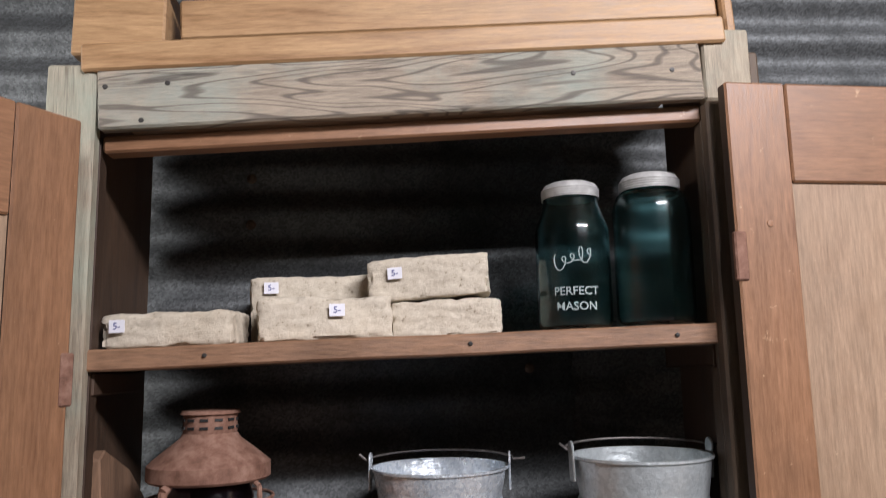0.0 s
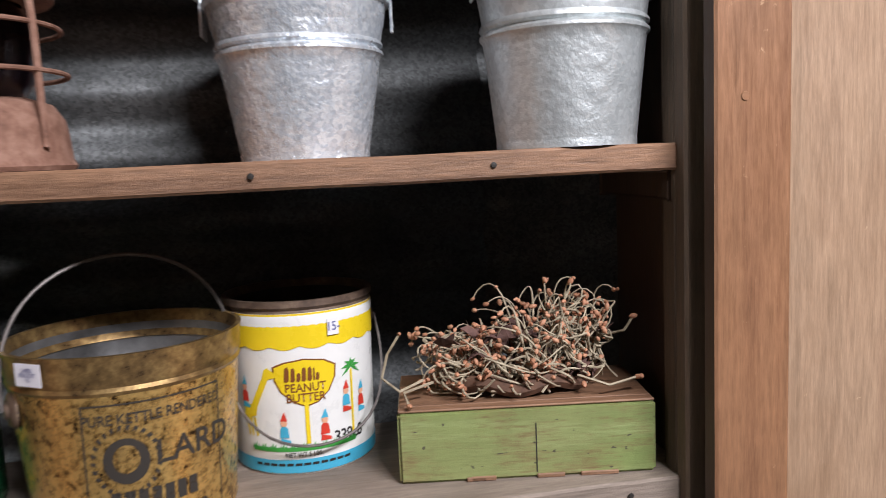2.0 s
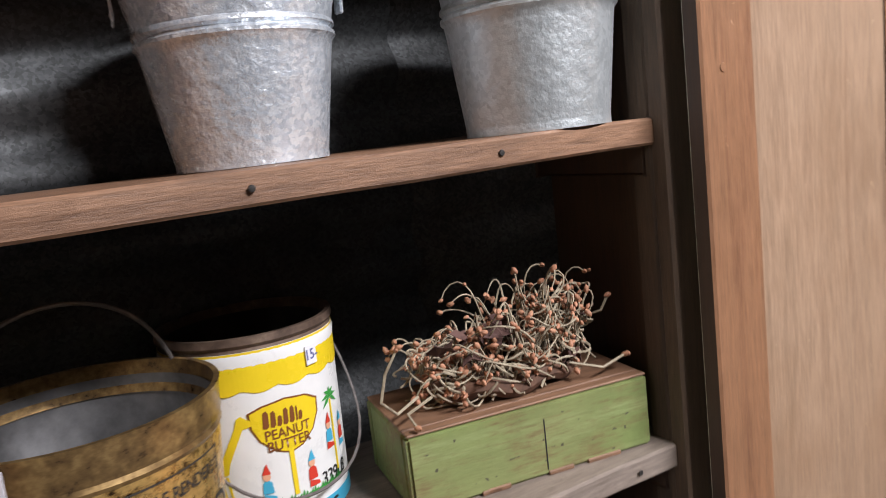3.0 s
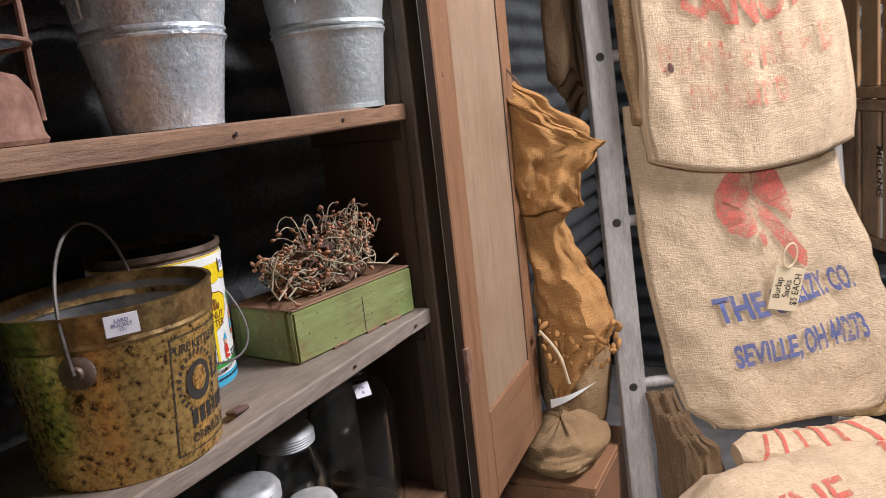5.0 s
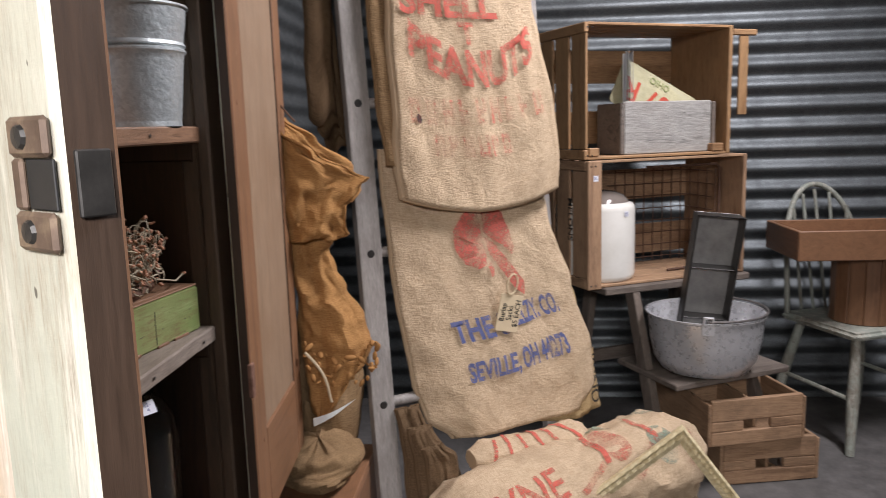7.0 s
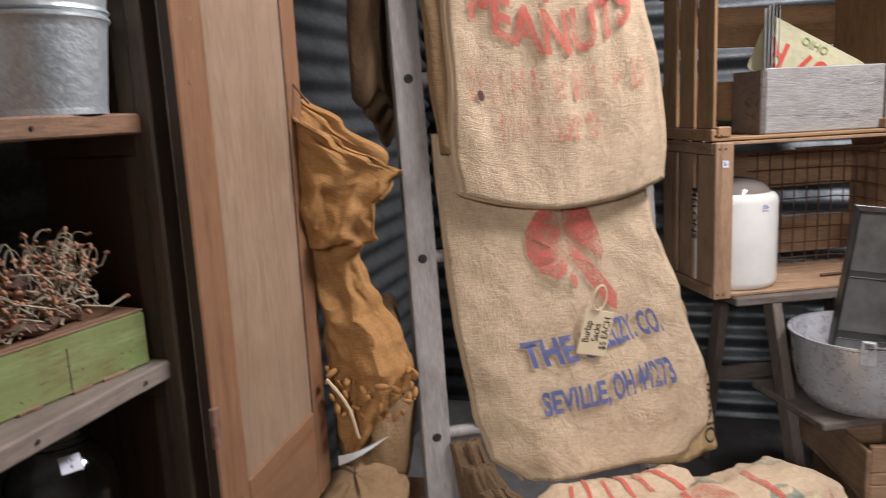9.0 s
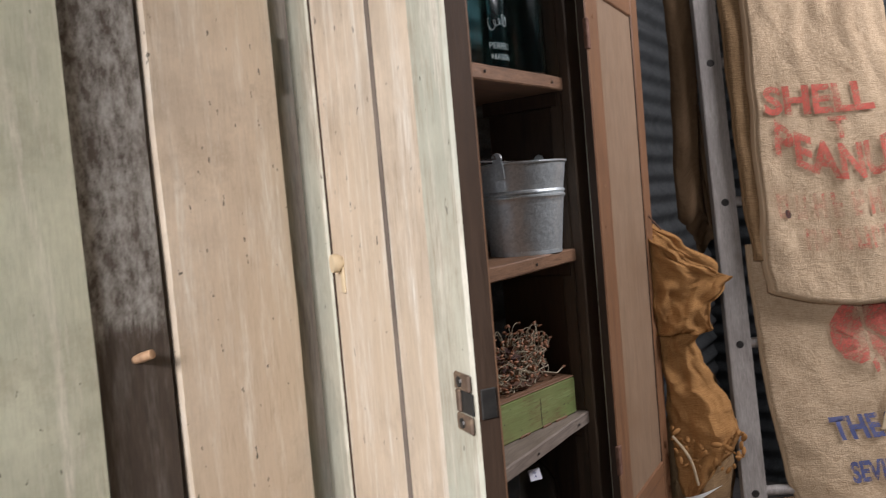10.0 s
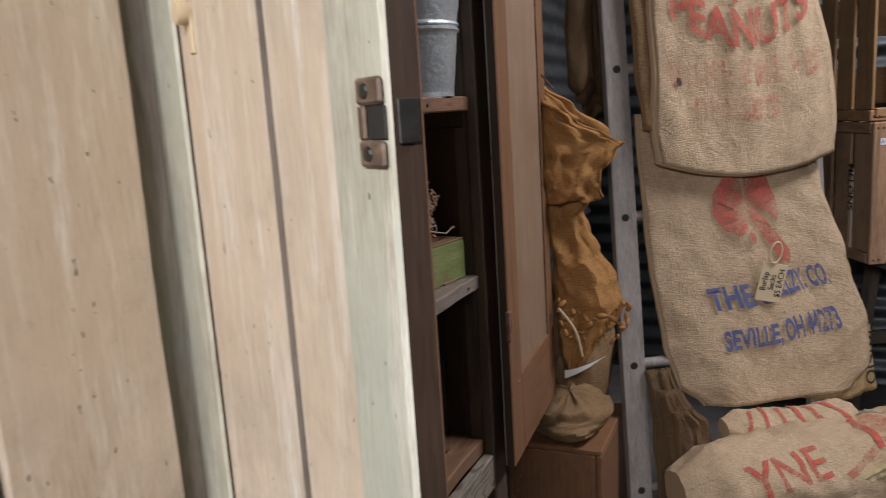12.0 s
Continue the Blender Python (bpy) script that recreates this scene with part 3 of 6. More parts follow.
part("top_board", box((-0.42, 0.02, 0.0), (0.37, 0.26, 0.018), 0.002), SHELF_X, cupboard, m=pose(-0.035, 0.012, 1.925, 0, -TILT_HEAD, 0))
for xx, zz in ((-0.425, 1.905), (-0.38, 1.862), (-0.35, 1.91), (-0.03, 1.952), (0.16, 1.925), (0.29, 1.93)):
    part("nail", lathe([(0.0, 0.0015), (0.003, 0.001), (0.0035, 0.0)], 8), BLACKTIN, cupboard, m=pose(xx, -0.003, zz, 90, 0, 0))


def shelf(name, x0, x1, y1, top_l, top_r, thick, material, label, y0=1.0):
    s = thing(name, pose(0, 0, 0), label, "shelf")
    bm = bmesh.new()
    n, front = 26, []
    for k in range(n + 1):
        x = x0 + (x1 - x0) * k / n
        z = top_l + (top_r - top_l) * k / n + 0.0012 * rough(x, 0, top_l, 9)
        w = 0.0022 * rough(x, 3, top_l, 14)
        bev = 0.0025
        front.append([bm.verts.new(p) for p in ((x, y0 + w, z - thick + bev), (x, y0 + w, z - bev), (x, y0 + w + bev, z), (x, y1, z), (x, y1, z - thick), (x, y0 + w + bev, z - thick))])
    for a, b in zip(front, front[1:]):
        for i in range(6):
            bm.faces.new((a[i], a[(i + 1) % 6], b[(i + 1) % 6], b[i]))
    bm.faces.new(front[0])
    bm.faces.new(front[-1][::-1])
    part("board", bm, material, s)
    return s


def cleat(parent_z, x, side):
    part("cleat", box((x, 0.03, parent_z - 0.028), (x + side * 0.018, 0.2, parent_z), 0.002), SHADED_Y, cupboard, "shelf cleat, cupboard shade put into its colour")


shelf_a = shelf("shelf", -0.452, 0.35, 1.25, 1.584, 1.604, 0.026, SHELF_X, "brown rough-sawn shelf board holding bricks and jars")
shelf_b = shelf("shelf", -0.452, 0.35, 1.25, 1.262, 1.262, 0.026, SHELF_X, "brown shelf board holding lantern and pails")
shelf_c = shelf("shelf", -0.452, 0.35, 1.25, 0.93, 0.93, 0.026, wood("dusty_shelf_wood", (0.16, 0.12, 0.09), (0.34, 0.28, 0.23), "x", 0.75, 0.4, stain=(0.12, 0.09, 0.07), amount=0.5), "dusty grey-brown shelf board holding tins and a green box")
shelf_d = shelf("shelf", -0.452, 0.35, 1.25, 0.6, 0.6, 0.03, SHELF_X, "brown bottom shelf board holding glass jars", 1.01)
for z in (1.577, 1.235, 0.903):
    cleat(z, 0.35, -1)
    cleat(z - (0.02 if z > 1.5 else 0), -0.452, 1)
for sh, rows in ((shelf_a, ((-0.3, 1.575), (0.02, 1.583), (0.28, 1.589))), (shelf_b, ((-0.063, 1.249), (0.152, 1.249), (-0.36, 1.25))), (shelf_c, ((0.1, 0.917), (0.28, 0.917)))):
    for x, z in rows:
        part("nail", lathe([(0.0, 0.001), (0.0025, 0.0008), (0.003, 0.0)], 8), BLACKTIN, sh, m=pose(x, 0.998, z, 90, 0, 0))
upright("base_rail", -0.437, 0.333, 0.002, 0.024, 0.5, 0.57, HEADER, "weathered grey-green base rail")
upright("base_panel", -0.437, 0.333, 0.024, 0.04, 0.03, 0.52, SHADED_Y)


# ---- the doors ----
def cupboard_door(name, m, z0, z1, w, side, label, outer_rail=None):
    """A framed door; x runs from the hinge, -y is the painted outside."""
    d = thing(name, m, label, "door", kind="structure")
    t, st, ht, hb = 0.02, 0.08, 0.128, 0.168
    sx = lambda a, b: (min(side * a, side * b), max(side * a, side * b))

    def skin(pname, a, b, za, zb, inner, outer, ax="z", thick=t, off=0.0):
        x0, x1 = sx(a, b)
        part(pname, box((x0, -off, za), (x1, thick * 0.5 - off, zb), 0.0025), inner, d)
        return x0, x1

    def two(pname, a, b, za, zb, inner, outer):
        x0, x1 = sx(a, b)
        bm = box((x0, -0.01, za), (x1, 0.01, zb), 0.0025)
        ob = part(pname, bm, inner, d)
        ob.data.materials.append(outer)
        for p in ob.data.polygons:
            if p.normal.y < -0.3:
                p.material_index = 1
        # stile edges take the near-black wood: their unlit side is put into the colour
        ob.data.materials.append(SHADED_Z)
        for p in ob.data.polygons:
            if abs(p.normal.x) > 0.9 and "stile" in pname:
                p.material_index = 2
        return ob

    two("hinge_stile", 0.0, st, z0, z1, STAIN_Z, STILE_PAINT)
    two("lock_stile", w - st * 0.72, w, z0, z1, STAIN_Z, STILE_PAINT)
    two("top_rail", st + 0.0006, w - st * 0.72 - 0.0006, z1 - ht, z1, STAIN_X, STILE_PAINT)
    two("bottom_rail", st + 0.0006, w - st * 0.72 - 0.0006, z0, z0 + hb, STAIN_X, STILE_PAINT)
    # the panel: two wide beaded boards outside, one smooth face inside
    a, b = st - 0.004, w - st * 0.72 + 0.004
    mid = a + (b - a) * 0.64
    for p0, p1 in ((a, mid - 0.003), (mid + 0.003, b)):
        x0, x1 = sx(p0, p1)
        ob = part("panel_board", box((x0, -0.005, z0 + hb - 0.004), (x1, 0.002, z1 - ht + 0.004), 0.002), PANEL, d)
        ob.data.materials.append(CREAM)
        for p in ob.data.polygons:
            if p.normal.y < -0.3:
                p.material_index = 1
    x0, x1 = sx(a, b)
    part("panel_back", box((x0, 0.002, z0 + hb - 0.004), (x1, 0.005, z1 - ht + 0.004), 0.0005), PANEL, d, "tan inner door panel")
    x0, x1 = sx(mid - 0.0035, mid + 0.0035)
    part("bead", tube([((x0 + x1) / 2, -0.0045, z0 + hb), ((x0 + x1) / 2, -0.0045, z1 - ht)], 0.0028, 8), GREYDARK_Z, d, "dark bead between the boards", True)
    return d


HINGE_L, OPEN_L = (-0.45, 0.968), 122
left_door = cupboard_door("door_1", pose(*HINGE_L, 0, 0, 0, -OPEN_L), 0.53, 1.855, 0.39, 1, "open cupboard door, cream and pale green outside, brown inside")
right_door = cupboard_door("door_2", pose(0.34, 0.955, 0, 0, 0, 184), 0.545, 1.9, 0.4, -1, "open cupboard door with brown stile and tan panel inside")


def latch(parent, x, z, y):
    for z0, z1 in ((-0.02, -0.008), (0.008, 0.02)):
        part("latch_tab", box((x - 0.009, y - 0.003, z + z0), (x + 0.0135, y, z + z1), 0.002), RUSTTIN, parent, "rusty iron latch tab")
    part("latch_bar", box((x - 0.009, y - 0.0025, z - 0.0078), (x - 0.003, y, z + 0.0078), 0.001), RUSTTIN, parent, "rusty iron latch bar")
    part("latch_slot", box((x - 0.0025, y - 0.001, z - 0.0075), (x + 0.0135, y, z + 0.0075), 0.0003), BLACK, parent, "dark latch slot")
    for dz in (-0.014, 0.014):
        part("screw", lathe([(0.0, 0.0016), (0.0032, 0.0012), (0.0038, 0.0)], 10), BLACKTIN, parent, m=pose(x, y - 0.003, z + dz, 90, 0, 0))


latch(left_door, 0.376, 1.235, -0.0105)
part("latch_keeper", box((0.3905, -0.006, 1.225), (0.3925, 0.005, 1.245), 0.0005), BLACKTIN, left_door, "dark latch slot")
part("peg", lathe([(0.0, 0.012), (0.009, 0.011), (0.0095, 0.006), (0.006, 0.0)], 14), CARD, left_door, "pale wooden peg", True, pose(0.11, -0.005, 1.32, 90, 0, 0))
part("drip", box((0.106, -0.0075, 1.29), (0.116, -0.005, 1.318), 0.001), CARD, left_door, "yellowed glue drip")
for parent, side, zs in ((left_door, 1, (1.55, 0.83)), (right_door, -1, (1.68, 0.83))):
    for z in zs:
        part("hinge", box((min(0, side * 0.008) - 0.004, 0.004, z - 0.03), (max(0, side * 0.008) + 0.004, 0.013, z + 0.03), 0.002), RUST, parent, "rusty butt hinge")
for x, z in ((0.045, 1.72), (0.03, 1.3), (0.055, 0.7)):
    part("dowel", lathe([(0.0, 0.001), (0.004, 0.0008), (0.0045, 0.0)], 10), STAIN_X, right_door, m=pose(-x, 0.0102, z, -90, 0, 0))


# ---- boards standing beside the cupboard ----
def board(name, lo, hi, material, label, m):
    t = thing(name, m, label, "board")
    bm = bmesh.new()
    n = 30
    rows = []
    for k in range(n + 1):
        z = lo[2] + (hi[2] - lo[2]) * k / n
        w0, w1 = 0.003 * rough(0, 1, z, 6, lo[0]), 0.003 * rough(5, 1, z, 6, lo[0])
        rows.append([bm.verts.new(p) for p in ((lo[0] + w0, lo[1], z), (hi[0] + w1, lo[1], z), (hi[0] + w1, hi[1], z), (lo[0] + w0, hi[1], z))])
    for a, b in zip(rows, rows[1:]):
        for i in range(4):
            bm.faces.new((a[i], a[(i + 1) % 4], b[(i + 1) % 4], b[i]))
    bm.faces.new(rows[0])
    bm.faces.new(rows[-1][::-1])
    bmesh.ops.bevel(bm, geom=[e for e in bm.edges if abs(e.verts[0].co.z - e.verts[1].co.z) > 0.01], offset=0.003, segments=1, affect="EDGES")
    part("plank", bm, material, t)
    return t


# added plank beside the cupboard, stands in for the door's wide cream board
board("painted_plank", (-0.074, 0, 0), (0.074, 0.03, 1.82), CREAM, "added worn cream plank standing in for the door panel board", pose(-0.582, 0.95, 0))
dark_board = board("old_plank", (-0.034, 0, 0), (0.034, 0.035, 1.8), OLD_Z, "dark rough plank with whitewash traces and a peg", pose(-0.697, 0.955, 0))
part("peg", lathe([(0.0, 0.02), (0.004, 0.018), (0.0045, 0.008), (0.0035, 0.0)], 12), CRATE_Y, dark_board, "short pinkish wooden peg", True, pose(0.0, 0, 1.26, 75, 0, 20))
board("painted_plank", (-0.065, 0, 0), (0.065, 0.03, 1.82), PALE_GREEN, "cream and pale green weathered plank standing beside the cupboard", pose(-0.803, 0.945, 0))
board("brown_plank", (-0.07, 0, 0), (0.07, 0.03, 1.8), BROWNBOARD, "reddish brown worn plank standing beside the cupboard", pose(-0.945, 0.945, 0))

# ---- slatted crate lying on top of the cupboard ----
top = thing("pine_crate", pose(-0.06, 0.99, 1.945, 0, -TILT_HEAD, 0), "orange pine slatted crate lying on top of the cupboard", "crate")
for z0, z1, y, x0, x1 in ((0.0, 0.036, -0.012, -0.395, 0.425), (0.046, 0.1, 0.012, -0.28, 0.43), (0.11, 0.18, 0.0, -0.36, 0.43)):
    part("slat", box((x0, y, z0), (x1, y + 0.014, z1), 0.003), PINE_X, top)
part("end_board", box((-0.415, 0.004, 0.0), (-0.3, 0.25, 0.1), 0.003), PINE_X, top, m=pose(0, 0, 0, 0, 4, 0))
part("end_board", box((0.432, 0.0, 0.0), (0.446, 0.25, 0.2), 0.003), PINE_Y, top)
part("base_board", box((-0.28, 0.03, 0.0), (0.425, 0.25, 0.012), 0.002), PINE_X, top)


# ---- small stickers ----
def sticker(parent, m, w=0.02, h=0.016, text="5-"):
    s = part("price_sticker", box((-w / 2, -0.0006, -h / 2), (w / 2, 0, h / 2), 0.0002), PAPER, parent, "white handwritten price sticker", m=m)
    lines = text.split("\n")
    for k, line in enumerate(lines):
        bm = letters(line, h * 0.75 / len(lines))
        ob = part("writing", bm, PENINK, s)
        ob.matrix_basis = pose(0, -0.001, h * 0.27 * (len(lines) - 1 - 2 * k) / max(1, len(lines) - 0.5), 90, 0, 0)
    return s


# ---- top shelf: bricks and teal jars ----
def brick(m, size, seed, tag=None):
    b = thing("brick", m, "cream reclaimed brick with chipped edges and price sticker" if tag else "cream reclaimed brick with chipped edges", "brick", "bricks on the top shelf")
    bm = bmesh.new()
    bmesh.ops.create_cube(bm, size=1)
    bmesh.ops.subdivide_edges(bm, edges=bm.edges[:], cuts=19, use_grid_fill=True)
    half = Vector((size[0] / 2, size[1] / 2, size[2] / 2))
    for v in bm.verts:
        c = Vector([v.co[k] * size[k] for k in range(3)])
        r = 0.006 + 0.004 * rough(*c, 25, seed)
        core = Vector([max(-half[k] + r, min(half[k] - r, c[k])) for k in range(3)])
        out = (c - core).normalized() if (c - core).length > 1e-6 else Vector((0, 0, 1))
        chip = max(0.0, rough(*c, 34, seed + 9) - 0.15) * (0.014 if (c - core).length > r * 1.02 else 0.004)
        p = core + out * (r + 0.0022 * rough(*c, 130, seed) + 0.003 * rough(*c, 22, seed) - chip)
        p.z = max(p.z + half.z, 0.0)
        v.co = p
    part("brick_body", bm, BRICK, b, smooth=True)
    if tag:
        sticker(b, pose(tag[0], -size[1] / 2 - 0.0055, tag[1]), text="5-")
    return b


def on_a(x):
    return 1.584 + 0.02 * (x + 0.452) / 0.802


BS = (0.168, 0.085, 0.046)
brick(pose(-0.352, 1.072, on_a(-0.352), 0, -1.4, -6), (0.165, 0.085, 0.043), 1, (-0.058, 0.028))
brick(pose(-0.165, 1.095, on_a(-0.165) + 0.001, 0, -1.4, 8), (0.174, 0.085, 0.056), 2, (0.013, 0.038))
brick(pose(-0.178, 1.13 + 0.062, on_a(-0.178), 0, -1.4, 6), (0.2, 0.085, 0.096), 5, (-0.07, 0.08))
brick(pose(0.0, 1.135, on_a(0.0), 0, -1.4, -2), (0.15, 0.085, 0.05), 3)
brick(pose(-0.02, 1.14, on_a(-0.02) + 0.053, 0, -4, -5), (0.168, 0.09, 0.058), 4, (-0.045, 0.038))


def mason_jar(name, m, r, h, material, lid, label, group, square=False, lidlabel="ridged zinc screw lid", words=True):
    j = thing(name, m, label, "jar", group)
    neck = r * 0.72
    sh = h * 0.72 if not square else h * 0.82
    outer = [(0.001, 0.0), (r * 0.8, 0.0), (r * 0.96, 0.006), (r, 0.014), (r, sh * 0.93), (r * 0.96, sh * 0.99), (r * 0.85, sh + 0.012), (neck * 1.03, h * 0.865), (neck, h * 0.885), (neck * 1.04, h * 0.9), (neck, h * 0.92), (neck, h * 0.985)]
    t = 0.0035
    inner = [(a - t if a > 0.01 else 0.001, max(b, 0.007)) for a, b in outer[::-1]]
    part("glass_body", lathe(outer + inner, 40), material, j, smooth=True)
    lp = [(0.001, h + 0.002), (neck * 0.8, h + 0.002), (neck * 0.98, h - 0.001), (neck * 1.06, h - 0.006)]
    z0 = h * 0.9
    for k in range(4):
        z = h - 0.008 - (h - 0.008 - z0) * k / 4
        lp += [(neck * 1.1, z), (neck * 1.06, z - 0.0022)]
    lp += [(neck * 1.1, z0), (neck * 1.03, z0)]
    part("lid", lathe(lp, 36), lid, j, lidlabel, True)
    return j


def embossed(j, r, rows):
    for body, size, z, turn in rows:
        part("raised_lettering", wrap(letters(body, size, 0), r + 0.0004, z, turn), TEAL, j, "raised glass lettering")


jar1 = mason_jar("glass_jar", pose(0.174, 1.09, on_a(0.174)), 0.051, 0.202, TEAL, ZINC, "teal blue glass preserving jar with pale zinc lid", "teal jars on the top shelf")
for body, size, z in (("PERFECT", 0.0155, 0.05), ("MASON", 0.0155, 0.03)):
    bm = wrap(letters(body, size), 0.0515, z, -100)
    part("raised_lettering", bm, plain("pale_glass_relief", (0.34, 0.42, 0.42), 0.15), jar1, "raised pale lettering")
swash = tube([(-0.026 + 0.0011 * k - 0.005 * math.sin(k * 0.62), 0.009 * math.cos(k * 0.62) * (1.3 if k < 9 or 26 < k < 40 else 0.6) + 0.0003 * k, 0) for k in range(46)], 0.0009, 6)
for v in swash.verts:
    a = radians(-100) + v.co.x / 0.051
    v.co = Vector(((0.0515 + v.co.z) * math.cos(a), (0.0515 + v.co.z) * math.sin(a), 0.088 + v.co.y))
part("raised_scroll", swash, plain("pale_glass_scroll", (0.34, 0.42, 0.42), 0.15), jar1, "raised script mark", True)
jar2 = mason_jar("glass_jar", pose(0.279, 1.066, on_a(0.279)), 0.052, 0.205, TEAL, ZINC, "teal blue square-shouldered glass jar with zinc lid", "teal jars on the top shelf", True)


# ---- second shelf: lantern and pails ----
def pail(m, r0, r1, h, material, label, bail, ear_turn, seed, bead=0.64):
    p = thing("metal_pail", m, label, "pail", "galvanised pails on the shelf")
    rad = lambda z: r0 + (r1 - r0) * z / h
    prof = [(0.001, 0.004), (r0 * 0.96, 0.004), (r0 * 0.985, 0.0), (r0 * 1.015, 0.0), (r0 * 1.015, 0.006), (rad(0.008), 0.008)]
    for k in range(1, 12):
        prof.append((rad(h * bead * k / 12), h * bead * k / 12))
    zb = h * bead
    prof += [(rad(zb) + 0.0005, zb), (rad(zb) + 0.0035, zb + 0.003), (rad(zb) + 0.0035, zb + 0.006), (rad(zb), zb + 0.009), (rad(zb) + 0.0035, zb + 0.012), (rad(zb) + 0.003, zb + 0.015), (rad(zb), zb + 0.018)]
    prof += [(rad(h * 0.85), h * 0.85), (rad(h * 0.97), h * 0.97), (r1 + 0.003, h - 0.003), (r1 + 0.003, h), (r1 - 0.001, h), (r1 - 0.0015, h * 0.96)]
    prof += [(rad(h * 0.5) - 0.0015, h * 0.5), (r0 - 0.0015, 0.006), (0.001, 0.006)]
    part("body", lathe(prof, 56, wobble=0.006, seed=seed), material, p, smooth=True)
    for s in (0, 180):
        a = radians(ear_turn + s)
        bm = box((-0.011, 0.0, -0.028), (0.011, 0.003, 0.006), 0.002)
        own = lathe([(0.001, 0.0), (0.01, 0.0), (0.011, 0.0015), (0.01, 0.003), (0.001, 0.003)], 14)
        own.transform(pose(0, 0.003, 0.012, 90, 0, 0))
        join(bm, own)
        part("ear", bm, material, p, "riveted pail ear", m=Matrix.Rotation(a, 4, "Z") @ pose(r1 + 0.003, 0, h - 0.004, 0, 0, 0) @ pose(0, 0, 0, 0, 6, -90))
        part("rivet", lathe([(0.0, 0.003), (0.003, 0.002), (0.004, 0.0)], 10), material, p, m=Matrix.Rotation(a, 4, "Z") @ pose(r1 + 0.004, 0, h - 0.024, 0, 90, 0))
    a = radians(ear_turn)
    pts = []
    R = r1 + 0.01
    for k in range(21):
        b = math.pi * k / 20
        pts.append(Matrix.Rotation(a, 4, "Z") @ Vector((R * math.cos(b), bail * R * math.sin(b), h + 0.008 + (0.004 * math.sin(b)))))
    part("bail", tube([Matrix.Rotation(a, 4, "Z") @ Vector((R + 0.016, 0, h + 0.009))] + pts + [Matrix.Rotation(a, 4, "Z") @ Vector((-R - 0.01, 0, h + 0.016))], 0.0016, 6), WIRE, p, "thin wire handle folded down", True)
    return p


pail(pose(-0.013, 1.145, 1.2625), 0.066, 0.092, 0.158, GALV, "shiny spangled galvanised pail with wire handle", 0.85, -8, 3)
pail(pose(0.246, 1.066, 1.2625), 0.069, 0.088, 0.176, GALV_DULL, "dull grey galvanised pail with wire handle", 0.85, 2, 8, 0.6)


def lantern(m):
    l = thing("lantern", m, "rusty brown barn lantern with dark glass globe", "lantern")
    part("tank", lathe([(0.001, 0.0), (0.082, 0.0), (0.084, 0.004), (0.081, 0.01), (0.079, 0.035), (0.077, 0.046), (0.068, 0.06), (0.05, 0.066), (0.001, 0.066)], 48, wobble=0.004), RUST, l, "rusty fuel tank", True)
    part("globe", lathe([(0.045, 0.066), (0.054, 0.08), (0.058, 0.105), (0.056, 0.13), (0.048, 0.15), (0.046, 0.15), (0.054, 0.13), (0.056, 0.105), (0.052, 0.08), (0.043, 0.066)], 36, closed=True), SMOKE, l, "dark glass globe", True)
    part("burner", lathe([(0.001, 0.1), (0.012, 0.098), (0.02, 0.085), (0.026, 0.068), (0.026, 0.064)], 24), RUSTTIN, l, "burner", True)
    part("hood", lathe([(0.05, 0.15), (0.074, 0.152), (0.077, 0.155), (0.0765, 0.172), (0.0735, 0.1745), (0.071, 0.177), (0.055, 0.19), (0.04, 0.2015), (0.036, 0.206), (0.034, 0.21)], 48, wobble=0.004), RUST, l, "rusty domed hood", True)
    part("chimney", lathe([(0.033, 0.208), (0.034, 0.212), (0.034, 0.232), (0.038, 0.234), (0.036, 0.238), (0.001, 0.24)], 36), RUST, l, "vented chimney cap", True)
    for k in range(12):
        a = 30 * k
        for z in (0.217, 0.227):
            part("vent_slot", box((-0.005, -0.001, -0.0017), (0.005, 0.001, 0.0017), 0), BLACK, l, m=Matrix.Rotation(radians(a), 4, "Z") @ pose(0, -0.0342, z))
    for z, r in ((0.087, 0.083), (0.128, 0.08)):
        part("guard_ring", tube([(r * math.cos(2 * math.pi * k / 40), r * math.sin(2 * math.pi * k / 40), z) for k in range(40)], 0.0024, 8, loop=True), RUST, l, smooth=True)
    for a in (-118, -28, 62, 152):
        c, s = math.cos(radians(a)), math.sin(radians(a))
        w = 0.0075 if a == -118 else 0.0045
        bm = bmesh.new()
        prof = [(0.07, 0.152), (0.079, 0.147), (0.081, 0.12), (0.081, 0.06), (0.082, 0.02)]
        for (ra, za), (rb, zb) in zip(prof, prof[1:]):
            tube([(ra * c, ra * s, za), (rb * c, rb * s, zb)], w * 0.75, 8, bm)
        part("guard_strap", bm, RUST, l, smooth=True)
    part("filler_cap", lathe([(0.001, 0.014), (0.012, 0.013), (0.015, 0.01), (0.016, 0.0)], 20), GALV_DULL, l, "grey filler cap", True, pose(-0.098, -0.01, 0.03, 0, -70, 0))
    part("filler_neck", tube([(-0.075, -0.008, 0.02), (-0.097, -0.01, 0.029)], 0.009, 12), RUST, l, smooth=True)
    return l


lantern(pose(-0.316, 1.105, 1.2625) @ Matrix.Scale(1.02, 4))
wires = thing("electric_cord", pose(-0.428, 1.04, 1.262), "dark twisted cord hanging down the cupboard side", "cord")
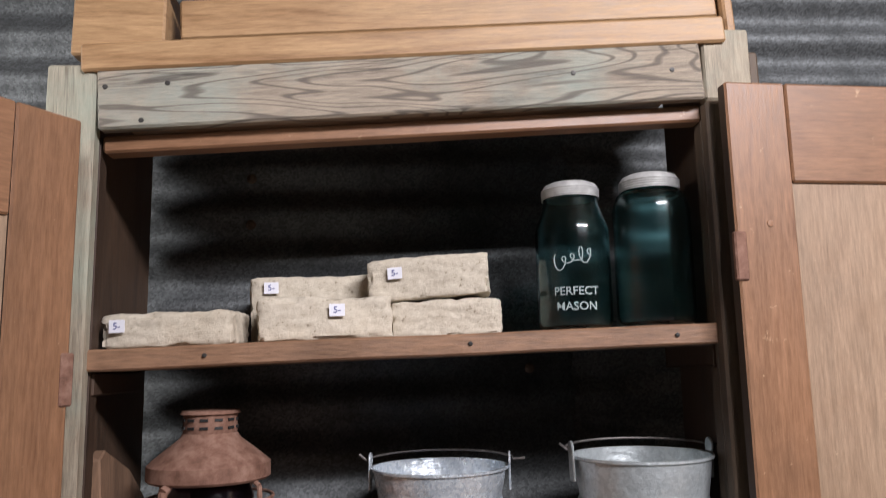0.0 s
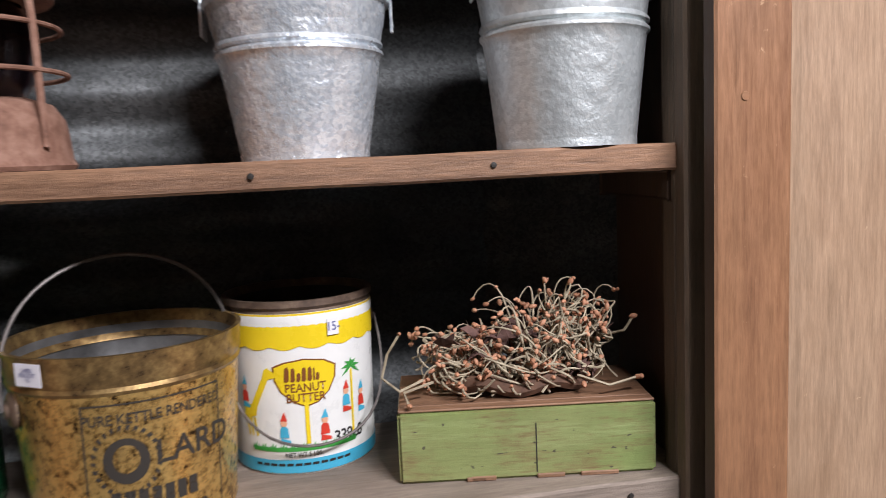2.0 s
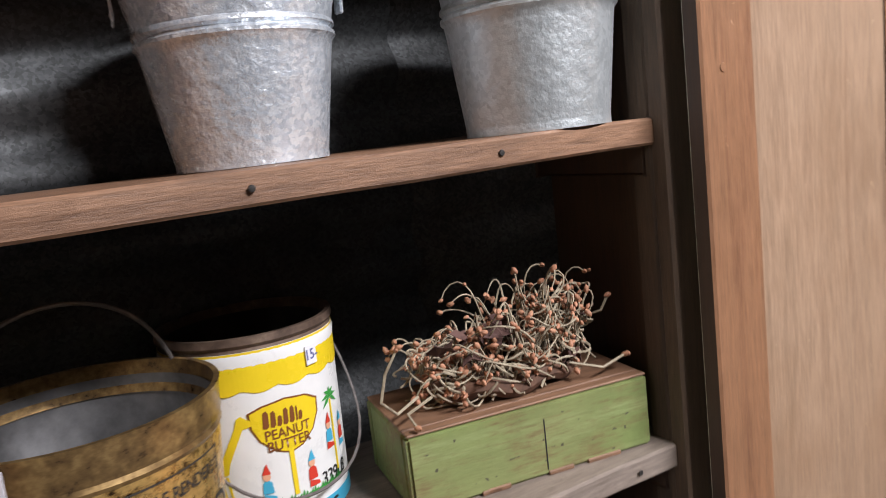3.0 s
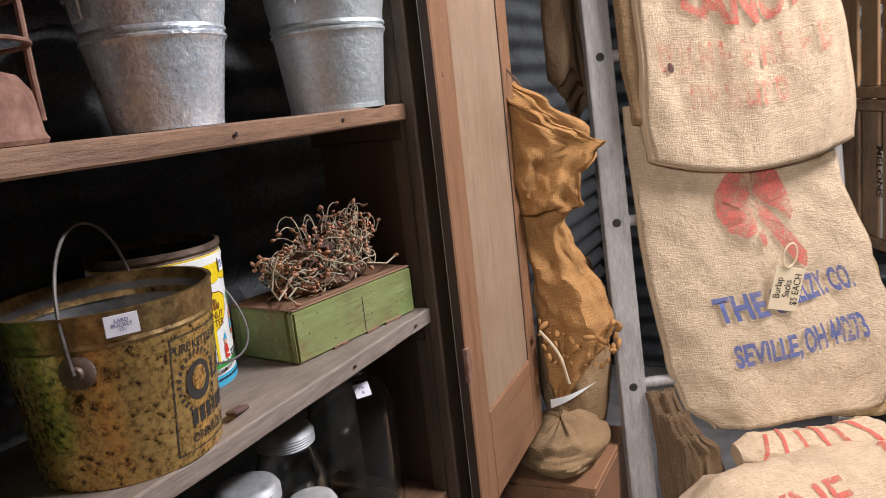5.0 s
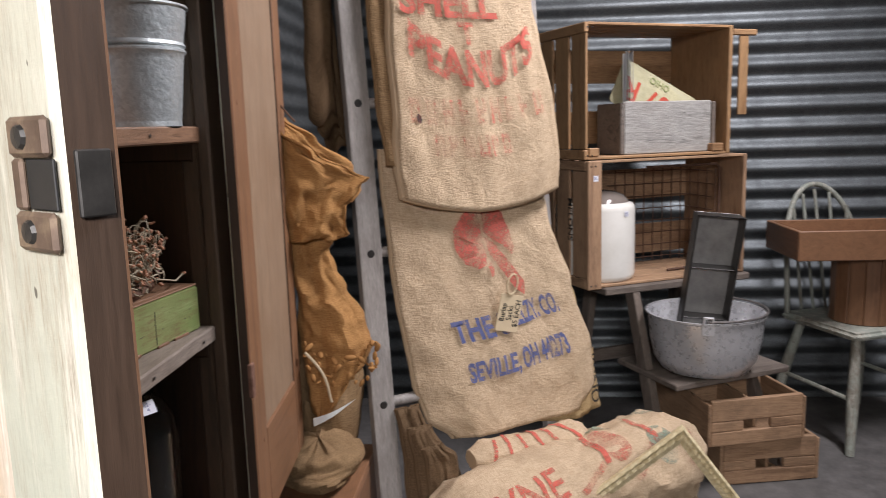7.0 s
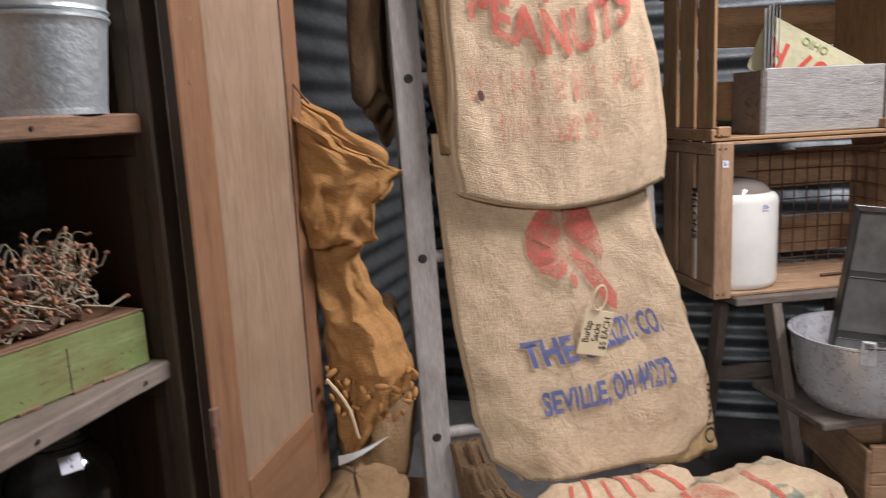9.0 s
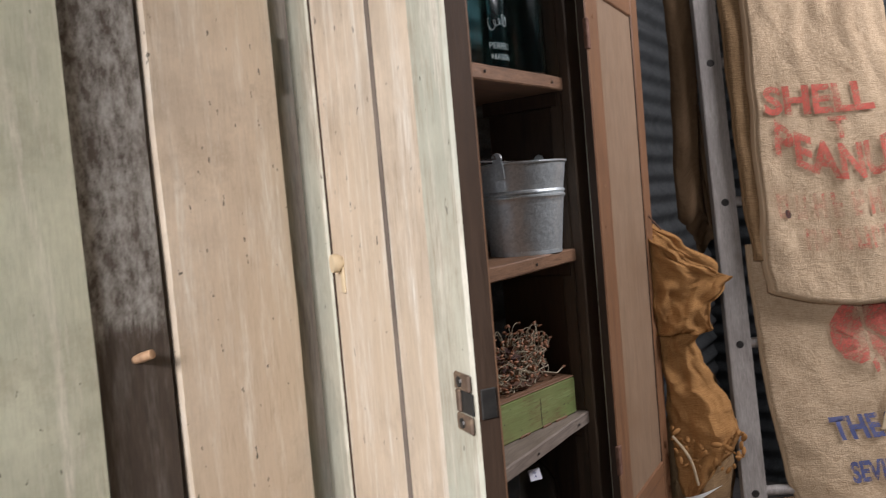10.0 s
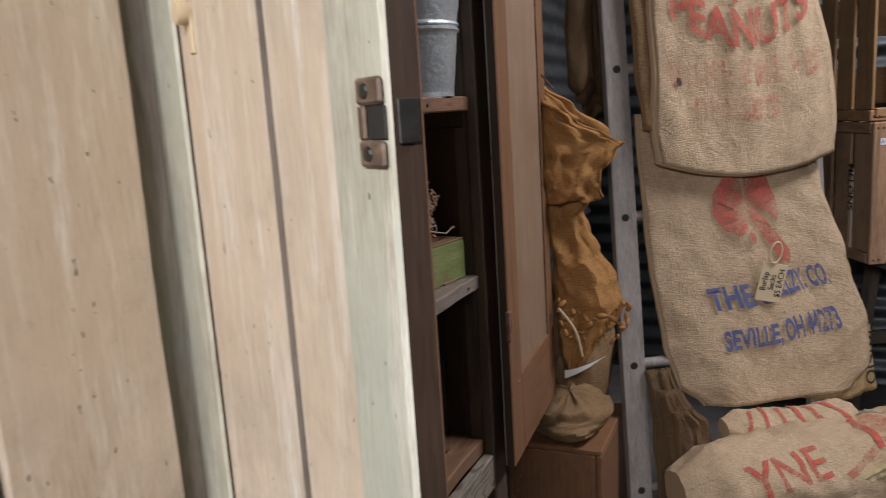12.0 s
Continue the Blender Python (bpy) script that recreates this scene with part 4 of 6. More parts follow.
for k, off in enumerate((0.0, 0.006)):
    pts = [(0.008 + off + 0.004 * math.sin(7 * t + k), 0.03 + 0.12 * t + 0.02 * math.sin(5 * t), 0.004 + 0.16 * (1 - t) * t * 3.2 * (1 - 0.5 * t) + 0.0) for t in [i / 24 for i in range(25)]]
    part("strand", tube(pts, 0.0016, 6), RUSTWIRE, wires, smooth=True)


scrap = thing("wood_scrap", pose(-0.446, 1.035, 1.2625), "brown rough offcut board leaning in the cupboard corner", "board")
own = bmesh.new()
face = own.faces.new([own.verts.new(p) for p in ((0.014, 0.0, 0.0), (0.014, 0.2, 0.0), (0.002, 0.2, 0.1), (0.002, 0.11, 0.165), (0.001, 0.02, 0.2), (0.002, 0.0, 0.19))])
grown = bmesh.ops.extrude_face_region(own, geom=[face])
for v in [g for g in grown["geom"] if isinstance(g, bmesh.types.BMVert)]:
    v.co.x += 0.014
bmesh.ops.bevel(own, geom=own.edges[:], offset=0.002, segments=1, affect="EDGES")
part("offcut", own, wood("offcut_wood", (0.1, 0.055, 0.032), (0.26, 0.15, 0.09), "z", 0.75, 0.5), scrap)


# ---- third shelf: tins, pails, green box ----
tin = thing("pasta_tin", pose(-0.398, 1.135, 0.9305), "tall green lithographed pasta tin with yellow lid band", "tin")
TR, TH = 0.0605, 0.285
part("body", lathe([(0.001, 0.0), (TR * 0.97, 0.0), (TR, 0.003), (TR, TH - 0.022), (0.001, TH - 0.022)], 48), GREEN, tin, smooth=True)
part("lid", lathe([(TR, TH - 0.022), (TR + 0.0012, TH - 0.02), (TR + 0.0012, TH - 0.001), (TR * 0.97, TH), (TR * 0.94, TH - 0.003), (0.001, TH - 0.003)], 48), YELLOW, tin, "yellow pressed lid", True)


def print_on(parent, bm, material, r, z, turn, name="print", label="", top=None):
    return part(name, wrap(bm, r, z, turn, top), material, parent, label)


TT = -83
for x in (-0.052, 0.052):
    print_on(tin, bars([(x - 0.0006, -0.112, x + 0.0006, 0.112)]), YELLOW, TR, 0.128, TT, "border")
for y in (0.112, -0.112, 0.106):
    print_on(tin, bars([(-0.052, y - 0.0008, 0.052, y + 0.0008)]), YELLOW, TR, 0.128, TT, "border")
print_on(tin, letters("ENRICHED", 0.0125), YELLOW, TR, 0.2265, TT, "writing")
script = bmesh.new()
xs = -0.044
for k in range(9):
    h = (0.03, 0.015, 0.017, 0.016, 0.016, 0.026, 0.028, 0.016, 0.017)[k]
    w = (0.016, 0.008, 0.008, 0.008, 0.012, 0.008, 0.006, 0.009, 0.008)[k]
    blob([(xs, -0.009), (xs + w * 0.45, -0.0095), (xs + w * 0.4, -0.009 + h * 0.6), (xs + w * 0.85, -0.009 + h * 0.75), (xs + w * 0.55, -0.009 + h), (xs + w * 0.1, -0.009 + h * 0.95)], script)
    xs += w + 0.0012
print_on(tin, script, WHITE, TR, 0.198, TT, "script_mark", "white brush-script mark")
print_on(tin, blob(ring_of(0, 0, 0.0225, 0.0225, 28)), WHITE, TR, 0.158, TT, "medallion")
print_on(tin, blob(ring_of(0, 0, 0.0208, 0.0208, 28)), REDL, TR + 0.0004, 0.158, TT, "medallion_ring")
print_on(tin, blob(ring_of(0, 0, 0.0138, 0.0138, 24)), YELLOW, TR + 0.0008, 0.158, TT, "medallion_centre")
print_on(tin, bars([(-0.006, -0.004, 0.006, 0.005), (-0.003, 0.006, 0.004, 0.0095)]), SKIN, TR + 0.0012, 0.158, TT, "medallion_figure")
for s in (-1, 1):
    wheat = bmesh.new()
    for k in range(11):
        a = radians(-80 + 13 * k)
        cx, cy = s * 0.031 * math.cos(a * 0.8), 0.029 * math.sin(a) + 0.002
        d = radians(60 + 4 * k) if s > 0 else radians(120 - 4 * k)
        ux, uy = math.cos(d), math.sin(d)
        blob([(cx, cy), (cx + 0.004 * ux - 0.0016 * uy, cy + 0.004 * uy + 0.0016 * ux), (cx + 0.011 * ux, cy + 0.011 * uy), (cx + 0.004 * ux + 0.0016 * uy, cy + 0.004 * uy - 0.0016 * ux)], wheat)
    print_on(tin, wheat, YELLOW, TR, 0.15, TT, "wheat_ear", "yellow wheat ear")
print_on(tin, letters("ITALIAN STYLE", 0.0115), YELLOW, TR, 0.123, TT, "writing")
print_on(tin, letters("SPAGHETTI", 0.0245, stretch=0.8), WHITE, TR, 0.104, TT, "writing", "bold white lettering")
print_on(tin, letters("MADE FROM", 0.0105), WHITE, TR, 0.078, TT, "writing")
print_on(tin, letters("100% SEMOLINA", 0.012), YELLOW, TR, 0.066, TT, "writing")
print_on(tin, letters("2", 0.012), WHITE, TR, 0.04, TT - 38, "writing")
print_on(tin, bars([(-0.016, 0.0, 0.0, 0.003), (-0.016, -0.006, 0.002, -0.003)]), WHITE, TR, 0.035, TT - 28, "small_print")


def wire_bail(parent, r, z, tilt, mat_, drop=0.115, lean=0.0, rad=0.0018, turn=0.0):
    """A wire handle between two ears, swung by tilt degrees from upright."""
    pts = []
    for k in range(25):
        b = math.pi * k / 24
        x, h = r * math.cos(b), drop * abs(math.sin(b)) ** 0.8
        pts.append(Matrix.Rotation(radians(turn), 4, "Z") @ Vector((x, h * math.sin(radians(tilt)), z + h * math.cos(radians(tilt)))))
    return part("bail", tube(pts, rad, 8), mat_, parent, "wire handle", True)


lard = thing("lard_pail", pose(-0.197, 1.09, 0.9305), "rusty gold lard pail with black print and wire handle", "pail")
LR0, LR1, LH = 0.092, 0.106, 0.176
lrad = lambda z: LR0 + (LR1 - LR0) * z / LH
prof = [(0.001, 0.003), (LR0 * 0.97, 0.002), (LR0, 0.0), (LR0 + 0.001, 0.003)] + [(lrad(LH * k / 20), LH * k / 20) for k in range(1, 17)]
part("body", lathe(prof, 60, wobble=0.004), LARDTIN, lard, "worn gold lithographed side", True)
rim = [(lrad(LH * 0.8), LH * 0.8), (lrad(LH * 0.82) + 0.002, LH * 0.82), (lrad(LH * 0.84) + 0.0005, LH * 0.84), (lrad(LH * 0.86) + 0.002, LH * 0.865), (LR1, LH * 0.89), (LR1 + 0.001, LH * 0.97), (LR1 + 0.0025, LH), (LR1 - 0.002, LH), (LR1 - 0.003, LH * 0.9), (lrad(LH * 0.84) - 0.004, LH * 0.84)]
part("rim", lathe(rim, 60), GOLDRIM, lard, "tarnished gold ridged rim", True)
part("lining", lathe([(LR1 - 0.0035, LH * 0.93), (LR1 - 0.006, LH * 0.7), (LR0 - 0.003, 0.006), (0.001, 0.005)], 60), INSIDETIN, lard, "dull tin inside", True)
EAR = -148
for s in (0, 180):
    e = lathe([(0.001, 0.008), (0.006, 0.008), (0.008, 0.005), (0.014, 0.004), (0.017, 0.001), (0.017, 0.0)], 24)
    part("ear", e, RUSTTIN, lard, "round rusty handle ear", True, Matrix.Rotation(radians(EAR + s), 4, "Z") @ pose(LR1 - 0.004, 0, LH * 0.7, 0, 90, 0))
bp = []
for k in range(27):
    b = math.pi * k / 26
    x, h = (LR1 + 0.005) * math.cos(b), 0.125 * abs(math.sin(b)) ** 0.75
    bp.append(Matrix.Rotation(radians(EAR), 4, "Z") @ Vector((x, -0.1 * h, LH * 0.7 + h * 1.0)))
part("bail", tube(bp, 0.0019, 8), WIRE, lard, "bent wire handle", True)
top_l = (LH, LR1)
LT = -66
frame_rows = [(-0.062, 0.06, 0.062, 0.0615), (-0.062, -0.062, 0.062, -0.0605)]
for row in frame_rows:
    print_on(lard, bars([row]), BLACK_INK, LR0, 0.072, LT, "border", top=top_l)
for x in (-0.062, 0.0605):
    print_on(lard, bars([(x, -0.062, x + 0.0015, 0.0615)]), BLACK_INK, LR0, 0.072, LT, "border", top=top_l)
print_on(lard, letters("PURE KETTLE RENDERED", 0.0135, stretch=0.82), BLACK_INK, LR0, 0.119, LT, "writing", top=top_l)
print_on(lard, letters("LARD", 0.031), BLACK_INK, LR0, 0.083, LT + 20, "writing", "bold black lettering", top=top_l)
seal = blob(ring_of(0, 0, 0.019, 0.021, 28))
print_on(lard, seal, BLACK_INK, LR0, 0.081, LT - 16, "seal", "dark round seal", top=top_l)
print_on(lard, blob(ring_of(0, 0.002, 0.011, 0.013, 20)), LARDTIN, LR0 + 0.0005, 0.081, LT - 16, "seal_centre", top=(LH, LR1 + 0.0005))
orn = bmesh.new()
for k in range(26):
    a = 2 * math.pi * k / 26
    blob([(0.024 * math.cos(a + d), 0.027 * math.sin(a + d)) if i % 2 else (0.029 * math.cos(a + d), 0.033 * math.sin(a + d)) for i, d in enumerate((-0.07, -0.02, 0.04, 0.08))], orn)
tagged(print_on(lard, orn, BLACK_INK, LR0, 0.081, LT - 16, "scrollwork", top=top_l), kind="stuff")
for k in range(7):
    print_on(lard, bars([(-0.042 + 0.011 * k, 0.0, -0.034 + 0.011 * k, 0.017)]), BLACK_INK, LR0, 0.036, LT, "maker_mark", "dark maker's mark", top=top_l)
print_on(lard, letters("ORRVILLE, OHIO", 0.0135, stretch=0.85), BLACK_INK, LR0, 0.022, LT, "writing", top=top_l)
st = sticker(lard, Matrix.Rotation(radians(-123 + 90), 4, "Z") @ pose(0, -LR1 - 0.0022, LH * 0.92), 0.03, 0.02, "LARD\nBUCKET\n15-")

pb = thing("peanut_butter_pail", pose(-0.033, 1.192, 0.9305) @ Matrix.Diagonal((1, 1, 1.13, 1)), "white and yellow printed peanut butter pail with cartoon-like picture band", "pail")
PR0, PR1, PH = 0.078, 0.0815, 0.166
prad = lambda z: PR0 + (PR1 - PR0) * z / PH
part("body", lathe([(0.001, 0.002), (PR0 * 0.98, 0.0), (PR0, 0.002)] + [(prad(PH * k / 12), PH * k / 12) for k in range(1, 11)] + [(prad(PH * 0.9) + 0.0018, PH * 0.9), (prad(PH * 0.93), PH * 0.93)], 56), WHITE, pb, "white lithographed side", True)
part("rim", lathe([(prad(PH * 0.93), PH * 0.93), (PR1 - 0.001, PH * 0.945), (PR1 + 0.002, PH * 0.965), (PR1 + 0.0015, PH), (PR1 - 0.003, PH), (PR1 - 0.004, PH * 0.9)], 56), RUSTTIN, pb, "dark bare metal rim", True)
part("lining", lathe([(PR1 - 0.004, PH * 0.95), (PR0 - 0.002, 0.006), (0.001, 0.005)], 48), BLACKTIN, pb, "dark inside", True)
PTOP = (PH, PR1)
wavy = bmesh.new()
n = 120
full = 2 * math.pi * 0.0795
lo_ = [wavy.verts.new((-full / 2 + full * k / n, -0.0145 - 0.0035 * abs(math.sin(k * 0.42)), 0)) for k in range(n + 1)]
hi_ = [wavy.verts.new((-full / 2 + full * k / n, 0.0158, 0)) for k in range(n + 1)]
for k in range(n):
    wavy.faces.new((lo_[k], lo_[k + 1], hi_[k + 1], hi_[k]))
print_on(pb, wavy, YELLOW, PR0 + 0.0004, 0.1385, -90, "yellow_band", "scalloped yellow band", PTOP)
band = bmesh.new()
lo_ = [band.verts.new((-full / 2 + full * k / n, -0.0065, 0)) for k in range(n + 1)]
hi_ = [band.verts.new((-full / 2 + full * k / n, 0.0065, 0)) for k in range(n + 1)]
for k in range(n):
    band.faces.new((lo_[k], lo_[k + 1], hi_[k + 1], hi_[k]))
print_on(pb, band, CYAN, PR0, 0.0085, -90, "blue_band", "sky blue base band", PTOP)
PT = -92
spade = [(-0.032, 0.016), (-0.02, 0.02), (0.0, 0.0225), (0.02, 0.02), (0.032, 0.014), (0.031, 0.003), (0.024, -0.009), (0.012, -0.018), (0.0, -0.021), (-0.012, -0.017), (-0.025, -0.007), (-0.031, 0.004)]
print_on(pb, blob([(1.06 * x, 1.06 * y) for x, y in spade]), BROWNL, PR0, 0.088, PT + 4, "shield_edge", top=PTOP)
print_on(pb, blob(spade), YELLOW, PR0 + 0.0003, 0.088, PT + 4, "shield", "yellow shield", (PH, PR1 + 0.0003))
print_on(pb, bars([(-0.0022, -0.04, 0.0022, 0.0)]), YELLOW, PR0 + 0.0003, 0.07, PT + 4, "shield_stem", top=(PH, PR1 + 0.0003))
mark = bmesh.new()
xs = -0.022
for w, h in ((0.007, 0.015), (0.006, 0.014), (0.0055, 0.009), (0.006, 0.014), (0.006, 0.014), (0.0025, 0.013), (0.005, 0.008)):
    blob([(xs, 0.001), (xs + w * 0.5, 0.0), (xs + w * 0.8, 0.002), (xs + w * 0.85, h * 0.8), (xs + w * 0.6, h), (xs + w * 0.2, h * 0.9)], mark)
    xs += w
print_on(pb, mark, BROWNL, PR0 + 0.0007, 0.09, PT + 4, "name_mark", "brown script mark", (PH, PR1 + 0.0007))
print_on(pb, letters("PEANUT", 0.0115), BROWNL, PR0 + 0.0007, 0.084, PT + 4, "writing", top=(PH, PR1 + 0.0007))
print_on(pb, letters("BUTTER", 0.0115), BROWNL, PR0 + 0.0007, 0.0745, PT + 4, "writing", top=(PH, PR1 + 0.0007))
gir = bmesh.new()
blob([(-0.03, -0.015), (-0.014, -0.011), (-0.012, -0.003), (0.004, 0.025), (0.013, 0.027), (0.012, 0.031), (0.004, 0.036), (0.0, 0.034), (-0.003, 0.026), (-0.019, 0.0), (-0.031, -0.004)], gir)
for x in (-0.029, -0.024, -0.018):
    blob([(x, -0.013), (x + 0.003, -0.013), (x + 0.005, -0.031), (x + 0.003, -0.031)], gir)
print_on(pb, gir, YELLOW, PR0 + 0.0002, 0.068, PT - 27, "long_neck_shape", "yellow spotted shape", (PH, PR1 + 0.0002))
grass = bmesh.new()
for k in range(40):
    x = -0.06 + 0.003 * k
    blob([(x, -0.002), (x + 0.004, -0.002), (x + 0.003, 0.003 + 0.002 * math.sin(k * 1.7))], grass)
blob([(-0.058, -0.004), (0.06, -0.004), (0.06, 0.0), (-0.058, 0.0)], grass)
print_on(pb, grass, GREENGRASS, PR0 + 0.0002, 0.027, PT, "grass_band", "green grass strip", (PH, PR1 + 0.0002))
palm = bmesh.new()
for k in range(7):
    a = radians(-20 + 37 * k)
    blob([(0, 0), (0.006 * math.cos(a + 0.3), 0.006 * math.sin(a + 0.3)), (0.014 * math.cos(a), 0.012 * math.sin(a) - 0.003), (0.006 * math.cos(a - 0.3), 0.006 * math.sin(a - 0.3))], palm)
print_on(pb, palm, GREENGRASS, PR0 + 0.0002, 0.096, PT + 42, "palm_crown", "green palm leaves", (PH, PR1 + 0.0002))
print_on(pb, bars([(-0.0015, -0.062, 0.0015, 0.0)]), YELLOW, PR0 + 0.0001, 0.094, PT + 42, "palm_trunk", top=PTOP)
for k, (dx, z, c1) in enumerate(((-14, 0.037, CYAN), (17, 0.037, REDL), (-47, 0.07, REDL), (36, 0.06, CYAN), (52, 0.055, REDL))):
    print_on(pb, blob([(-0.005, 0), (0.005, 0), (0.004, 0.009), (0.0, 0.012), (-0.004, 0.009)]), c1, PR0 + 0.0003, z, PT + dx, "coloured_patch", top=(PH, PR1 + 0.0003))
    print_on(pb, blob(ring_of(0.0, 0.014, 0.0035, 0.0035, 12)), SKIN, PR0 + 0.0004, z, PT + dx, "coloured_patch", top=(PH, PR1 + 0.0004))
    print_on(pb, blob([(-0.004, 0.016), (0.004, 0.016), (0.001, 0.025)]), REDL if c1 is CYAN else CYAN, PR0 + 0.0005, z, PT + dx, "coloured_patch", top=(PH, PR1 + 0.0005))
    print_on(pb, blob([(-0.005, -0.006), (0.007, -0.006), (0.006, -0.003), (-0.004, 0.0)]), REDL if k % 2 else CYAN, PR0 + 0.0003, z, PT + dx, "coloured_patch", top=(PH, PR1 + 0.0003))
print_on(pb, letters("339L8", 0.017, spacing=0.9), BLACK, PR0, 0.031, PT + 38, "writing", "stamped black number", PTOP)
print_on(pb, letters("NET WT 5 LBS.", 0.006), BLACK, PR0, 0.0195, PT, "writing", top=PTOP)
print_on(pb, bars([(-0.055 + 0.009 * k, -0.0012, -0.048 + 0.009 * k, 0.0012) for k in range(12)]), BLACK, PR0 + 0.0008, 0.0105, PT, "small_print", top=(PH, PR1 + 0.0008))
sticker(pb, Matrix.Rotation(radians(PT + 27 + 90), 4, "Z") @ pose(0, -PR1 - 0.0016, 0.139), 0.013, 0.016, "15-")
for s in (0, 180):
    part("ear", lathe([(0.001, 0.006), (0.005, 0.006), (0.009, 0.002), (0.01, 0.0)], 16), RUSTTIN, pb, smooth=True, m=Matrix.Rotation(radians(8 + s), 4, "Z") @ pose(PR1 - 0.002, 0, PH * 0.8, 0, 90, 0))
pts = []
for k in range(25):
    b = math.pi * k / 24
    h = 0.105 * abs(math.sin(b)) ** 0.8
    pts.append(Matrix.Rotation(radians(8), 4, "Z") @ Vector(((PR1 + 0.006 + 0.014 * math.sin(b) ** 2) * math.cos(b), -h * 0.93, PH * 0.8 - h * 0.95 + 0.0)))
part("bail", tube([p if p.z > 0.004 else Vector((p.x, p.y, 0.004)) for p in pts], 0.0015, 8), WIRE, pb, "thin wire handle hanging down", True)


def wooden_box(m):
    b = thing("green_box", m, "shallow wooden box with chipped lime-green paint", "box")
    w, d, h = 0.262, 0.13, 0.074
    part("front_board", box((0, 0, 0), (w, 0.014, h), 0.003, seg=2), GREENBOX, b, "chipped lime-green board")
    part("back_board", box((0, d - 0.014, 0), (w, d, h), 0.003), GREENBOX, b)
    part("end_board", box((0, 0.0145, 0), (0.014, d - 0.0145, h), 0.003), GREENBOX, b)
    part("end_board", box((w - 0.014, 0.0145, 0), (w, d - 0.0145, h), 0.003), GREENBOX, b)
    part("top_board", box((0.0145, 0.0145, h - 0.008), (w - 0.0145, d - 0.0145, h - 0.001), 0.001), SHELF_X, b, "bare brown top")
    part("top_edge", box((0.001, 0.001, h), (w - 0.001, 0.015, h + 0.0025), 0.001), SHELF_X, b, "bare worn edge")
    part("top_edge", box((0.001, 0.0155, h), (w - 0.001, d - 0.001, h + 0.0025), 0.001), SHELF_X, b, "bare worn top edge")
    part("split", box((w * 0.53, -0.0004, 0.006), (w * 0.53 + 0.0012, 0.002, h - 0.016), 0), BLACK, b, "narrow crack")
    for k in range(5):
        x = random.uniform(0.01, w - 0.03)
        part("splinter", box((x, -0.002, 0.0), (x + random.uniform(0.01, 0.03), 0.002, random.uniform(0.003, 0.006)), 0.0008), SHELF_X, b)
    return b


GB = pose(0.058, 1.058, 0.9305, 0, 0, -9)
wooden_box(GB)
wreath = thing("berry_wreath", GB @ pose(0.128, 0.066, 0.0775), "tangled dried vine wreath with small pinkish berries", "wreath")
rng = random.Random(7)


def vine_stems():
    stems, berries = bmesh.new(), bmesh.new()
    spots = []
    for k in range(260):
        a = rng.uniform(0, 2 * math.pi)
        span = rng.uniform(0.25, 0.9) * rng.choice((-1, 1))
        r, z = rng.uniform(0.05, 0.1), rng.uniform(0.004, 0.045)
        hi = rng.uniform(0.012, 0.07) if math.cos(a) > 0.15 else rng.uniform(0.0, 0.026)
        curl, turns, ph = rng.uniform(0.006, 0.016), rng.uniform(3, 8), rng.uniform(0, 6.28)
        pts = []
        for i in range(13):
            t = i / 12
            b = a + span * t
            rr = r + curl * math.sin(turns * t + ph)
            zz = z + hi * math.sin(1.9 * t) + curl * math.cos(turns * t + ph)
            pts.append((rr * 1.04 * math.cos(b), min(0.052, rr * 0.56 * math.sin(b)), max(0.003, zz)))
        tube(pts, lambda t: 0.00135 * (1 - 0.45 * t), 5, stems)
        spots += [pts[-1], pts[rng.randrange(3, 11)]]
    for x, y, pts in ((-0.11, -0.03, [(-0.1, -0.03, 0.02), (-0.125, -0.04, 0.012), (-0.142, -0.05, 0.03), (-0.135, -0.05, 0.055), (-0.122, -0.05, 0.075)]), (0, 0, [(-0.09, -0.04, 0.02), (-0.12, -0.055, 0.015), (-0.115, -0.065, 0.004)]), (0, 0, [(0.06, -0.04, 0.02), (0.09, -0.055, 0.012), (0.12, -0.05, 0.018)]), (0, 0, [(0.09, 0.0, 0.05), (0.115, -0.02, 0.06), (0.125, -0.02, 0.075)])):
        tube(pts, 0.0015, 5, stems)
        spots.append(pts[-1])
    for p in spots:
        for i in range(rng.choice((1, 1, 2))):
            s = rng.uniform(0.0027, 0.0041)
            own = bmesh.new()
            bmesh.ops.create_icosphere(own, subdivisions=1, radius=s)
            q = Euler((rng.uniform(0, 6), rng.uniform(0, 6), 0)).to_matrix().to_4x4()
            own.transform(Matrix.Translation(Vector(p) + Vector((rng.uniform(-1, 1), rng.uniform(-1, 1), rng.uniform(0, 1))) * 0.005 * i) @ q @ Matrix.Diagonal((0.8, 0.8, 1.35, 1)))
            join(berries, own)
    return stems, berries


stems, berries = vine_stems()
tagged(part("vine_tangle", stems, VINE, wreath, "grey-green twisted vine stems", True), kind="stuff")
tagged(part("berry_sprinkle", berries, BERRY, wreath, "small pinkish dried berries", True), kind="stuff")
for k in range(15):
    bm = bmesh.new()
    vs = []
    for i in range(10):
        a = 2 * math.pi * i / 10
        r = 0.017 if i % 2 == 0 else 0.008
        vs.append(bm.verts.new((r * math.cos(a), r * math.sin(a), 0.003 * math.sin(3 * a))))
    bm.faces.new(vs)
    lf = part("leaf", bm, DRYLEAF, wreath, "dark dry star-shaped leaf")
    lf.matrix_basis = pose(rng.uniform(-0.08, 0.09), rng.uniform(-0.05, 0.02), rng.uniform(0.006, 0.07), rng.uniform(0, 80), rng.uniform(-40, 40), rng.uniform(0, 360))
    solid(lf, 0.0006)
